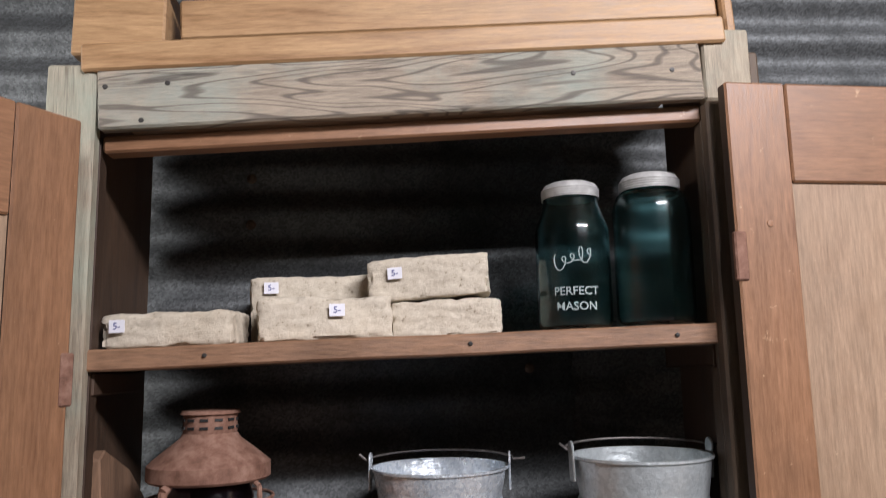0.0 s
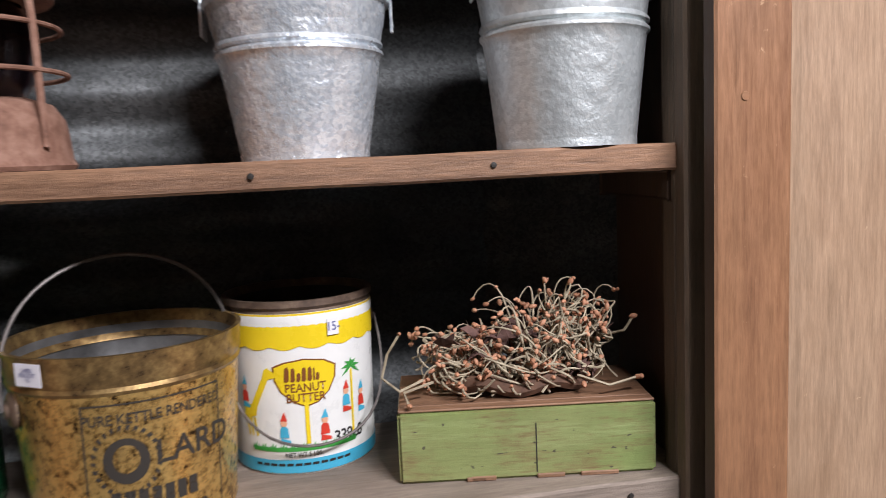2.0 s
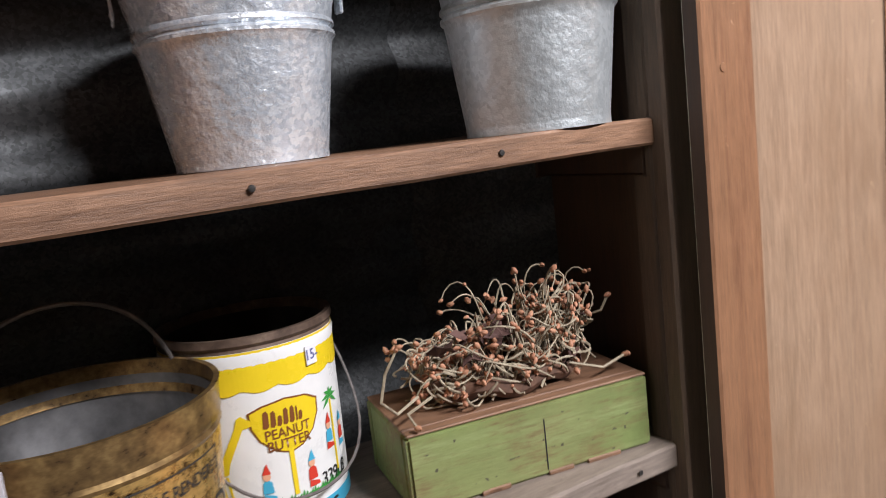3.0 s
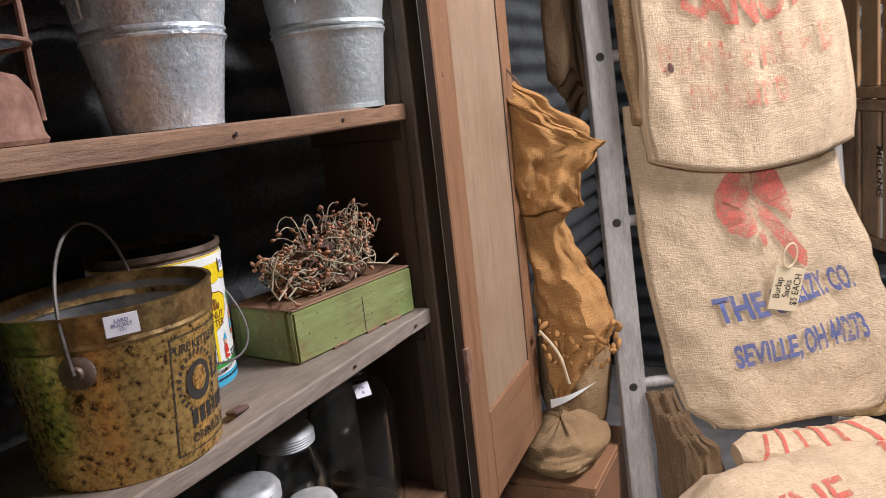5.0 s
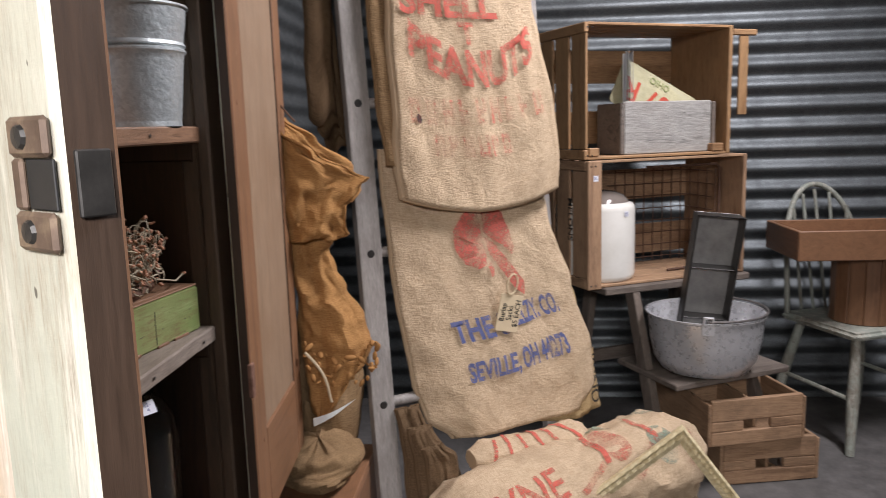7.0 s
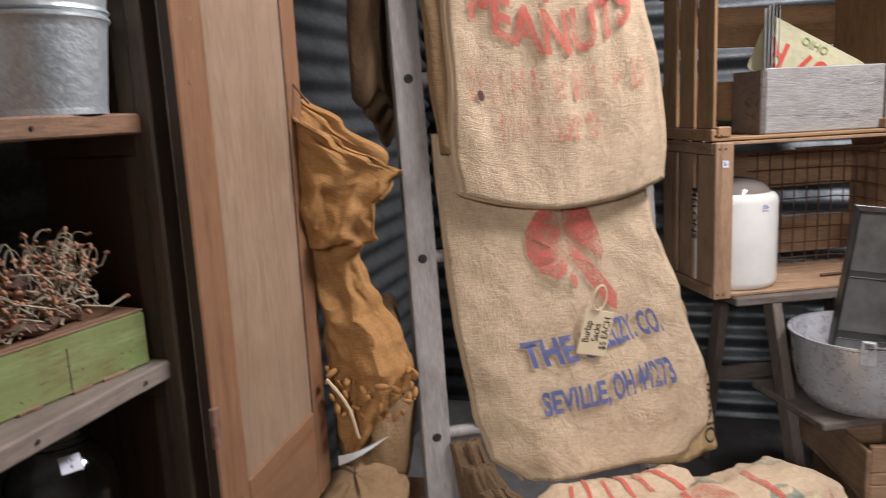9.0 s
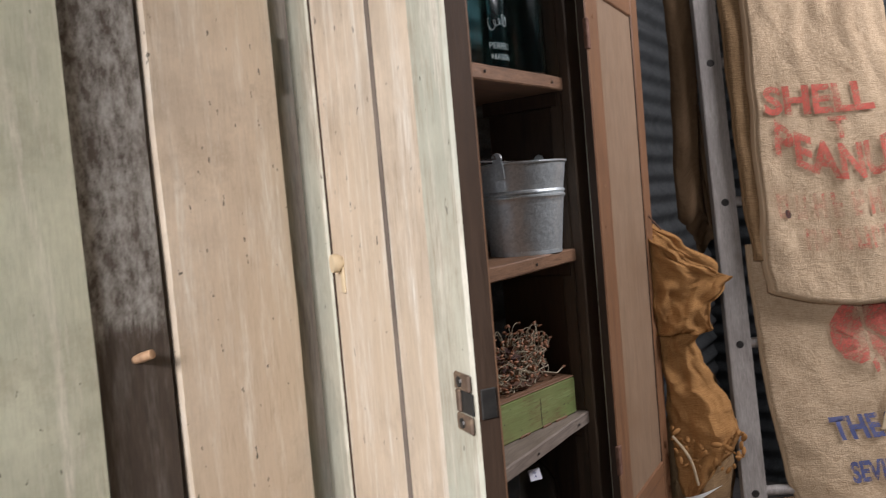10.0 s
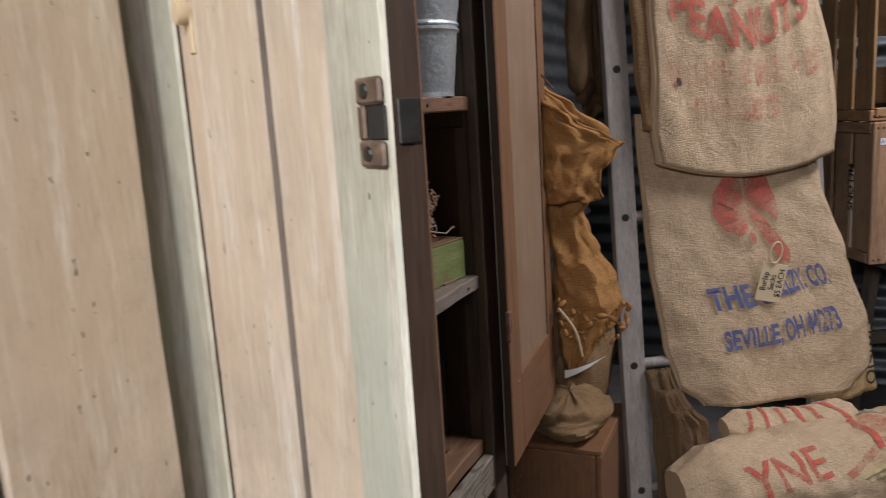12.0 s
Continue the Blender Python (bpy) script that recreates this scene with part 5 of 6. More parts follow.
nest = tube([(0.075 * math.cos(2 * math.pi * k / 40), 0.04 * math.sin(2 * math.pi * k / 40), 0.014 + 0.004 * math.sin(k)) for k in range(40)], 0.011, 8, loop=True)
part("twig_ring", nest, RUSTWIRE, wreath, "dark twisted twig ring", True)
chip = thing("bark_chip", pose(-0.1, 1.03, 0.931, 0, 0, 20), "dark curled wood chip lying on the shelf", "chip")
part("flake", box((-0.02, -0.007, 0.0), (0.02, 0.007, 0.006), 0.002, m=pose(0, 0, 0.003, 0, 12, 0)), DRYLEAF, chip)

# ---- bottom shelf: glass jars ----
def clear_jar(x, y, r, h, lid, label):
    return mason_jar("glass_jar", pose(x, y, 0.6005), r, h, CLEAR, lid, label, "glass jars on the bottom shelf", lidlabel="dull zinc screw lid")


clear_jar(-0.06, 1.075, 0.052, 0.215, GREYLID, "clear glass jar with dull zinc lid")
clear_jar(0.075, 1.12, 0.054, 0.225, GREYLID, "clear glass jar with dull zinc lid")
clear_jar(0.03, 1.052, 0.045, 0.15, ZINC, "short clear glass jar with pale lid and sticker")
big = thing("large_jar", pose(0.238, 1.115, 0.6005), "large clear glass jar with threaded neck and price sticker", "jar")
op = [(0.001, 0.0), (0.06, 0.0), (0.07, 0.008), (0.072, 0.02), (0.072, 0.18), (0.068, 0.205), (0.055, 0.225), (0.042, 0.238), (0.04, 0.243), (0.042, 0.247), (0.04, 0.251), (0.042, 0.256), (0.04, 0.26), (0.042, 0.266), (0.04, 0.275)]
part("glass_body", lathe(op + [(max(0.001, a - 0.004), max(b, 0.006)) for a, b in op[::-1]], 44), CLEAR, big, "clear dusty glass", True)
sticker(big, Matrix.Rotation(radians(-32), 4, "Z") @ pose(0, -0.056, 0.232, -30, 0, 0), 0.026, 0.022, "15-\n4")


# ---- ladder with sacks ----
LB, LR, LN = Vector((0.95, 0.82, 0.0)), Vector((0.535, -0.845, 0)), Vector((-0.845, -0.535, 0))


def on_ladder(u, d, z):
    p = LB + LR * u + LN * (d - 0.105 * (z - 0.554))
    return Vector((p.x, p.y, z))


def ladder_box(u0, u1, d0, d1, z0, z1, bevel=0.003):
    bm = bmesh.new()
    bmesh.ops.create_cube(bm, size=1)
    bmesh.ops.bevel(bm, geom=bm.edges[:], offset=0.04, segments=2, affect="EDGES")
    for v in bm.verts:
        v.co = on_ladder(u0 + (v.co.x + 0.5) * (u1 - u0), d0 + (v.co.y + 0.5) * (d1 - d0), z0 + (v.co.z + 0.5) * (z1 - z0))
    return bm


ladder = thing("ladder", pose(0, 0, 0), "grey weathered wooden ladder leaning with burlap sacks over its rungs", "ladder")
part("rail", ladder_box(-0.03, 0.03, -0.028, 0.0, 0.0, 2.3), LADDER, ladder, "grey worn ladder rail")
part("rail", ladder_box(0.5, 0.56, -0.028, 0.0, 0.0, 2.3), LADDER, ladder, "grey worn ladder rail")
for z in (0.22, 0.554, 0.94, 1.315, 1.69, 2.02):
    part("rung", tube([on_ladder(-0.028, -0.014, z), on_ladder(0.558, -0.014, z)], 0.014, 12), LADDER, ladder, "round wooden rung", True)
    for u in (0.0, 0.53):
        end = lathe([(0.0, 0.002), (0.009, 0.0018), (0.0105, 0.0)], 14)
        end.transform(Matrix.Translation(on_ladder(u, 0.0, z)) @ LN.to_track_quat("Z", "Y").to_matrix().to_4x4())
        part("rung_end", end, BLACKTIN, ladder, "dark rung end")


def lerp(rows, t):
    for (a, *va), (b, *vb) in zip(rows, rows[1:]):
        if t <= b:
            f = (t - a) / (b - a)
            f = f * f * (3 - 2 * f)
            return [x + (y - x) * f for x, y in zip(va, vb)]
    return list(rows[-1][1:])


def sack_surface(rows, d0, bulge, seed, fold=0.006, sag=0.02):
    """rows: height, left and right edge along the ladder, from the top down."""
    ztop, zbot = rows[0][0], rows[-1][0]

    def at(u, v, lift=0.0):
        t = v
        l, r = lerp([((ztop - z) / (ztop - zbot), a, b) for z, a, b in rows], t)
        z = ztop + (zbot - ztop) * v
        z -= sag * (4 * u * (1 - u)) * v * v
        edge = 1 - (2 * u - 1) ** 4
        d = d0 + bulge * edge * (0.4 + 0.6 * v)
        d += 1.5 * fold * (math.sin(9 * u + 3 * v + seed) * 0.6 + math.sin(17 * u - 2 * v + 2 * seed) * 0.3) * (0.4 + 0.6 * v)
        d += 0.009 * rough(3 * u, 2.2 * v, seed, 2.0) + 0.006 * rough(u, v, seed, 11) + 0.002 * rough(u, v * 0.5, seed, 22) * (0.3 + v)
        w = l + (r - l) * u + 0.006 * rough(0, 3 * v, u, 2.0, seed)
        return on_ladder(w, d + lift, z)

    return at


def sack(rows, d0, bulge, seed, label, material, su, sv, back=0.02, fold=0.006, sag=0.02, nu=56, nv=72):
    s = thing("burlap_sack", pose(0, 0, 0), label, "sack", "burlap sacks on the ladder")
    fn = sack_surface(rows, d0, bulge, seed, fold, sag)
    front = part("front_cloth", cloth(fn, nu, nv, su, sv), material, s, smooth=True)
    solid(front, 0.003)
    rear = part("back_cloth", cloth(lambda u, v: fn(u, v * 0.985, -back + 0.004 * rough(u, v, seed, 5)), 24, 36, su, sv), material, s, smooth=True)
    solid(rear, 0.003)
    hem = tube([fn(k / 40, 0.992, 0.002 - back / 2) for k in range(41)], back / 2, 8)
    part("hem", hem, material, s, "folded bottom hem", True)
    for side in (0.0, 1.0):
        seam = tube([fn(side, k / 40, 0.001 - back / 2) for k in range(41)], back / 2 * 0.9, 8)
        part("side_fold", seam, material, s, "rounded side fold", True)
    return s, fn


def print_cloth(s, fn, bm, material, u, v, su, sv, name="print", lean=0.0, label="", lift=0.01):
    """Lays writing on a sack round (u, v); its sizes are in metres, and lean turns it."""
    for vert in bm.verts:
        x = vert.co.x * math.cos(lean) - vert.co.y * math.sin(lean)
        y = vert.co.x * math.sin(lean) + vert.co.y * math.cos(lean)
        vert.co = fn(min(0.98, max(0.02, u + x / su)), min(0.99, max(0.005, v - y / sv)), lift)
    return part(name, bm, material, s, label)


LOW = [(1.2, 0.045, 0.5), (1.0, 0.05, 0.535), (0.8, 0.062, 0.6), (0.6, 0.09, 0.655), (0.5, 0.12, 0.66), (0.43, 0.19, 0.6)]
low, low_fn = sack(LOW, 0.012, 0.022, 3.0, "hanging burlap sack with red emblem and blue lettering", BURLAP, 0.55, 0.77, 0.016, 0.007, 0.0)
TOP = [(2.0, 0.09, 0.4), (1.76, 0.085, 0.44), (1.58, 0.085, 0.5), (1.48, 0.082, 0.525), (1.3, 0.078, 0.555), (1.15, 0.076, 0.56), (1.075, 0.085, 0.55)]
top_s, top_fn = sack(TOP, 0.055, 0.016, 7.0, "burlap peanut sack with faded red printing", BURLAP, 0.45, 0.925, 0.028, 0.006, 0.042, nv=90)


for body, w, h, u, v in (("SHELL", 0.29, 0.075, 0.36, 0.465), ("T", 0.045, 0.055, 0.45, 0.545), ("PEANUTS", 0.37, 0.09, 0.5, 0.62)):
    bm = block_letters(body, w, h)
    if body == "PEANUTS":
        for vv in bm.verts:
            vv.co.y += 2.0 * vv.co.x ** 2 - 0.015
    print_cloth(top_s, top_fn, bm, RED_INK, u, v, 0.45, 0.925, "writing", 0.0, "faded red lettering")


def washed_row(count, width, height, seed):
    """A line of capitals worn past reading: two stems and a cross stroke each."""
    pick = random.Random(seed)
    step, marks = width / count, []
    for k in range(count):
        x, w = -width / 2 + step * k, step * pick.uniform(0.6, 0.78)
        marks.append((x, -height / 2, x + w * 0.3, height / 2))
        if pick.random() < 0.8:
            marks.append((x + w * 0.72, -height / 2 * pick.choice((1, 1, 0.1)), x + w, height / 2))
        for y in pick.sample((-0.36, 0.0, 0.36), pick.choice((1, 2))):
            marks.append((x + w * 0.3, (y - 0.1) * height, x + w * 0.72, (y + 0.1) * height))
    return bars(marks)


print_cloth(top_s, top_fn, washed_row(9, 0.4, 0.062, 4), PINK_INK, 0.5, 0.745, 0.45, 0.925, "blurred_print", 0.05, "illegible washed red print")
print_cloth(top_s, top_fn, washed_row(6, 0.22, 0.052, 9), PINK_INK, 0.44, 0.835, 0.45, 0.925, "blurred_print", 0.03, "illegible washed red print")
print_cloth(top_s, top_fn, blob(ring_of(0, 0, 0.007, 0.011, 12)), BLACK, 0.11, 0.775, 0.45, 0.925, "hole", 0.2, "small dark torn hole")
# red emblem: a round head and two falling tails
em = blob([(-0.012, 0.08), (-0.05, 0.066), (-0.075, 0.03), (-0.08, -0.012), (-0.066, -0.045), (-0.038, -0.058), (-0.014, -0.05), (-0.004, -0.02), (0.0, 0.03)])
blob([(0.004, 0.082), (0.03, 0.086), (0.07, 0.06), (0.085, 0.02), (0.08, -0.02), (0.066, -0.035), (0.05, -0.01), (0.03, 0.0), (0.008, 0.02)], em)
blob([(0.006, 0.012), (0.03, -0.006), (0.052, -0.05), (0.074, -0.1), (0.07, -0.13), (0.05, -0.115), (0.026, -0.07), (0.004, -0.03)], em)
blob([(-0.012, -0.056), (0.004, -0.04), (0.0, -0.075), (-0.008, -0.08)], em)
bmesh.ops.subdivide_edges(em, edges=em.edges[:], cuts=3)
for vv in em.verts:
    vv.co.x *= 1.25
    vv.co.y *= 1.2
print_cloth(low, low_fn, em, EMBLEM_INK, 0.52, 0.33, 0.55, 0.77, "emblem", 0.0, "faded red emblem")
for body, w, h, u, v, lean in (("THE S", 0.175, 0.062, 0.385, 0.625, 0.03), ("LEELZY. CO.", 0.18, 0.06, 0.705, 0.59, 0.12), ("SEVILLE,", 0.165, 0.064, 0.4, 0.775, 0.04), ("OH 44273", 0.155, 0.064, 0.7, 0.745, 0.14)):
    print_cloth(low, low_fn, block_letters(body, w, h), BLUE_INK, u, v, 0.55, 0.77, "writing", lean, "blue block lettering")

# the sacks that lie behind those two
for k, (rows, d0, lab) in enumerate((
        ([(2.0, 0.03, 0.38), (1.5, 0.035, 0.4), (1.3, 0.04, 0.42), (1.16, 0.05, 0.42)], 0.03, "burlap sack folded behind the peanut sack"),
        ([(0.95, 0.3, 0.52), (0.75, 0.4, 0.625), (0.55, 0.45, 0.68), (0.42, 0.46, 0.69)], 0.002, "yellowish burlap sack behind with printed side"))):
    s3, fn3 = sack(rows, d0, 0.006, 11.0 + k, lab, BURLAP_DARK if k == 0 else burlap("yellow_burlap", (0.52, 0.38, 0.2), (0.28, 0.18, 0.09)), 0.4, 0.6, 0.012, nu=26, nv=40)
    if k == 1:
        print_cloth(s3, fn3, letters("ONION", 0.05, 1), BLACK_INK, 0.93, 0.8, 0.3, 0.53, "writing", 1.55, "worn black lettering")
fringe = thing("burlap_sack", pose(0, 0, 0), "dark folded burlap sack hung behind the ladder rail", "sack", "burlap sacks on the ladder")


def fold_fn(k):
    def f(u, v):
        z = 2.0 - 0.72 * v - 0.03 * k - 0.02 * math.sin(6 * u)
        return on_ladder(-0.1 + 0.016 * k + 0.07 * u + 0.01 * math.sin(5 * v + k) - 0.03 * (1 - v) * 0, -0.06 - 0.03 * k + 0.02 * math.sin(3 * u + k) + 0.012 * rough(u, 4 * v, k, 2.0), z)
    return f


for k in range(4):
    solid(part("fold", cloth(fold_fn(k), 8, 26, 0.08, 0.5), BURLAP_DEEP, fringe, smooth=True), 0.003)
tag = thing("card_tag", pose(0, 0, 0), "manila card tag with handwritten price on string", "tag")
tm = Matrix.Translation(low_fn(0.555, 0.585, 0.026)) @ Matrix((( LR.x, LN.x * -1, 0.0, 0), (LR.y, LN.y * -1, 0.0, 0), (0, 0, 1, 0), (0, 0, 0, 1))) @ pose(0, 0, 0, 0, 14, 0)
part("card", box((-0.036, -0.001, -0.052), (0.036, 0.001, 0.05), 0.0008), CARD, tag, m=tm)
for k, body in enumerate(("Burlap", "Sacks", "$5 EACH")):
    ob = part("writing", letters(body, 0.024, stretch=0.8), BLACK, tag)
    ob.matrix_basis = tm @ pose(-0.021 + 0.022 * k, -0.0016, 0.0, 0, -90, 0) @ pose(0, 0, 0, 90, 0, 0)
sp = [tm @ Vector((0.016 * math.sin(t * 6.28) - 0.01, -0.004, 0.05 + 0.028 * (1 - math.cos(t * 6.28)))) for t in [i / 16 for i in range(17)]]
part("string", tube(sp, 0.0025, 6), CARD, tag, "twisted string loop", True)


# ---- rolled sacks at the ladder's foot ----
def sack_roll(u0, u1, d, z0, z1, r0, r1, seed, label, material, prints=()):
    s = thing("rolled_sack", pose(0, 0, 0), label, "sack", "rolled sacks below the ladder")

    def fn(u, v):
        a = 2 * math.pi * v
        r = (r0 + (r1 - r0) * u) * (1 + 0.16 * rough(2 * u, math.cos(a), math.sin(a), 1.6, seed) + 0.09 * rough(9 * u, 2 * math.cos(a), 2 * math.sin(a), 2, seed) + 0.03 * rough(26 * u, 5 * math.cos(a), 5 * math.sin(a), 2, seed))
        r *= min(1.0, 0.55 + 4 * min(u, 1 - u)) if min(u, 1 - u) < 0.12 else 1.0
        zc = z0 + (z1 - z0) * u + 0.02 * math.sin(3 * u + seed)
        return on_ladder(u0 + (u1 - u0) * u, d + r * math.cos(a), max(0.004, zc + r * 0.85 * math.sin(a)))

    bm = cloth(fn, 60, 48, abs(u1 - u0), 6.28 * (r0 + r1) / 2)
    ob = part("cloth", bm, material, s, smooth=True)
    for side in (0.0, 1.0):
        cap = bmesh.new()
        vs = [cap.verts.new(fn(side, k / 48)) for k in range(48)]
        cap.faces.new(vs)
        part("rolled_end", cap, material, s)
    return s, fn


r1_, r1f = sack_roll(0.02, 0.86, 0.17, 0.27, 0.34, 0.12, 0.155, 2.0, "thick rolled burlap sack with faded red and green print", BURLAP)
r2_, r2f = sack_roll(0.05, 0.5, 0.12, 0.1, 0.1, 0.11, 0.11, 5.0, "crumpled burlap sack lying under the rolled one", BURLAP_DARK)
r3_, r3f = sack_roll(0.4, 0.92, 0.1, 0.1, 0.1, 0.11, 0.11, 6.0, "crumpled burlap sack lying under the rolled one", BURLAP_DARK)


def roll_print(s, fn, bm, material, u, v, su, sv, lean=0.0, label=""):
    for vert in bm.verts:
        x = vert.co.x * math.cos(lean) - vert.co.y * math.sin(lean)
        y = vert.co.x * math.sin(lean) + vert.co.y * math.cos(lean)
        p, q = fn(min(0.97, max(0.03, u + x / su)), v + y / sv), fn(min(0.97, max(0.03, u + x / su)), v + y / sv + 0.5)
        vert.co = p + (p - q).normalized() * 0.003
    part("print", bm, material, s, label)


roll_print(r1_, r1f, letters("YNE", 0.095, 2), RED_INK, 0.28, 0.1, 0.74, 0.64, 0.15, "faded red lettering")
for k in range(7):
    roll_print(r1_, r1f, bars([(-0.045, -0.007, 0.045, 0.007)]), (PINK_INK, RED_INK, GREEN_INK)[k % 3], 0.5 + 0.065 * k, 0.1 + 0.1 * (k % 3), 0.74, 0.64, 0.5 + 1.1 * k, "blurred faded stripe")
roll_print(r1_, r1f, blob(ring_of(0, 0, 0.04, 0.05, 18)), PINK_INK, 0.62, 0.2, 0.74, 0.64, 0, "blurred faded patch")
roll_print(r1_, r1f, blob(ring_of(0, 0, 0.035, 0.04, 18)), GREEN_INK, 0.78, 0.13, 0.74, 0.64, 0, "blurred faded patch")

r4_, r4f = sack_roll(0.2, 0.56, 0.075, 0.385, 0.4, 0.05, 0.06, 9.0, "crumpled striped burlap sack tucked under the hanging one", BURLAP)
for k in range(6):
    roll_print(r4_, r4f, bars([(-0.05, -0.005, 0.05, 0.005)]), RED_INK, 0.15 + 0.13 * k, 0.12 + 0.05 * (k % 2), 0.36, 0.34, 1.2 + 0.2 * k, "faded red stripe")
for k in range(3):
    sack([(0.54 - 0.05 * k, 0.03 + 0.024 * k, 0.09 + 0.02 * k), (0.4, 0.045 + 0.02 * k, 0.13 + 0.02 * k), (0.18, 0.05 + 0.02 * k, 0.15 + 0.02 * k), (0.02, 0.05 + 0.02 * k, 0.15 + 0.02 * k)], 0.012 + 0.02 * k, 0.012, 21.0 + 3 * k, "brown burlap sack folded upright against the ladder", BURLAP_DEEP, 0.14, 0.64, 0.014, nu=16, nv=30)

# ---- orange sack hanging at the door's edge ----
bag = thing("orange_sack", pose(0.80, 0.90, 0.0), "rust-orange loosely woven sack hanging at the cupboard door's edge", "sack")
BP, BV = Vector((0.35, -0.937, 0)), Vector((0.937, 0.35, 0))
BAG = [(1.28, -0.125, -0.09), (1.233, -0.12, -0.02), (1.17, -0.115, 0.058), (1.13, -0.112, 0.045), (1.084, -0.108, 0.024), (1.018, -0.104, 0.012), (0.985, -0.1, -0.01), (0.94, -0.095, 0.004), (0.89, -0.09, 0.03), (0.832, -0.085, 0.066), (0.76, -0.08, 0.084), (0.71, -0.075, 0.066), (0.665, -0.066, 0.022), (0.6, -0.058, -0.03)]


def bag_fn(u, v):
    z = 1.28 + (0.6 - 1.28) * v
    l, r = lerp([((1.28 - a) / 0.68, b, c) for a, b, c in BAG], v)
    a = 2 * math.pi * u
    c, h = (l + r) / 2, max(0.012, (r - l) / 2)
    deep = 0.03 + 0.025 * v
    n = 0.024 * rough(math.cos(a), math.sin(a), 6 * z, 1.4, 3) + 0.014 * rough(2 * math.cos(a), 2 * math.sin(a), 14 * z, 1.6, 5) + 0.005 * rough(3 * math.cos(a), 3 * math.sin(a), 40 * z, 2, 5)
    n += 0.006 * abs(math.sin(11 * z + 3 * math.cos(a))) * (1 if z > 1.02 else 0.5)
    p = BP * (c + (h + n * 0.5) * math.cos(a)) - BV * ((deep + n) * math.sin(a))
    return Vector((p.x, p.y, z + 0.006 * rough(math.cos(a), math.sin(a), z, 3, 9)))


solid(part("woven_cloth", cloth(bag_fn, 72, 96, 0.5, 0.68), BURLAP_ORANGE, bag, smooth=True), 0.003)
for k in range(44):
    t = k / 43
    a = radians(200 + 150 * t)
    p = BP * (0.0 + 0.085 * math.cos(a)) - BV * (0.062 + 0.01 * math.sin(k * 2.2))
    z = 0.76 - 0.05 * math.sin(math.pi * t) + 0.034 * math.sin(k * 1.9)
    own = bmesh.new()
    bmesh.ops.create_icosphere(own, subdivisions=2, radius=0.0065 + 0.003 * math.sin(k * 5.3))
    own.transform(Matrix.Translation((p.x, p.y, z)) @ Euler((k, k * 1.7, k * 0.6)).to_matrix().to_4x4() @ Matrix.Diagonal((1.5, 0.7, 0.7, 1)))
    part("braid_knot", own, BURLAP_ORANGE, bag, smooth=True)
CUFF = [(0.0, -0.125, -0.095), (0.2, -0.12, -0.02), (0.36, -0.117, 0.05), (0.43, -0.115, 0.082), (0.5, -0.113, 0.062), (0.7, -0.106, 0.03), (0.9, -0.102, 0.024), (0.97, -0.1, 0.03), (1.0, -0.098, 0.008)]


def cuff_fn(u, v):
    l, r = lerp(CUFF, v)
    a = math.pi * (0.02 + 0.96 * u)
    z = 1.285 - 0.27 * v - 0.05 * u * (1 - v) + 0.012 * rough(3 * u, 2 * v, 0, 2.2, 4)
    n = 0.02 * rough(2.5 * u, 3 * v, 1, 2.0, 8) + 0.012 * rough(u, v, 2, 8, 3) + 0.004 * rough(u, v, 2, 24, 3) + 0.014 * (abs(math.sin(7 * u + 5 * v)) - 0.5)
    p = BP * ((l + r) / 2 - (r - l) / 2 * math.cos(a)) - BV * (0.058 + 0.018 * math.sin(a) + n)
    return Vector((p.x, p.y, z))


solid(part("turned_cuff", cloth(cuff_fn, 44, 40, 0.25, 0.27), BURLAP_ORANGE, bag, "turned-down crumpled cuff", True), 0.004)
dp = [BP * (-0.08 + 0.06 * t + 0.01 * math.sin(4 * t)) - BV * (0.075 + 0.008 * math.sin(3 * t)) + Vector((0, 0, 0.77 - 0.12 * t)) for t in [i / 10 for i in range(11)]]
part("drawstring", tube(dp, 0.003, 6), CARD, bag, "loose pale drawstring", True)
part("white_patch", cloth(lambda u, v: BP * (-0.07 + 0.1 * u) - BV * (0.07 + 0.01 * math.sin(4 * u)) + Vector((0, 0, 0.595 + 0.05 * u + 0.02 * v * (1 - u))), 10, 4, 0.1, 0.03), WHITE, bag, "white printed cloth end")
# its cord up to the wall
part("hanging_cord", tube([Vector((-0.1, 0.04, 1.27)), Vector((-0.06, 0.2, 1.45)), Vector((-0.03, 0.38, 1.6))], 0.002, 6), RUSTWIRE, bag, "thin hanging cord")


def heap(name, centre, size, seed, material, label, squash=1.0):
    s = thing(name, pose(*centre), label, "sack", "sacks heaped beside the cupboard")

    def fn(u, v):
        a, b = 2 * math.pi * u, math.pi * (v - 0.5) * 0.995
        n = 1 + 0.22 * rough(math.cos(a) * math.cos(b), math.sin(a) * math.cos(b), math.sin(b), 1.6, seed) + 0.09 * rough(math.cos(a), math.sin(a), math.sin(b), 4.5, seed)
        z = size[2] * (math.sin(b) + 1) * n
        return Vector((size[0] * math.cos(a) * abs(math.cos(b)) ** 0.7 * n, size[1] * math.sin(a) * abs(math.cos(b)) ** 0.7 * n, max(0.0, z)))

    part("cloth", cloth(fn, 56, 40, 0.6, 0.4), material, s, smooth=True)
    return s


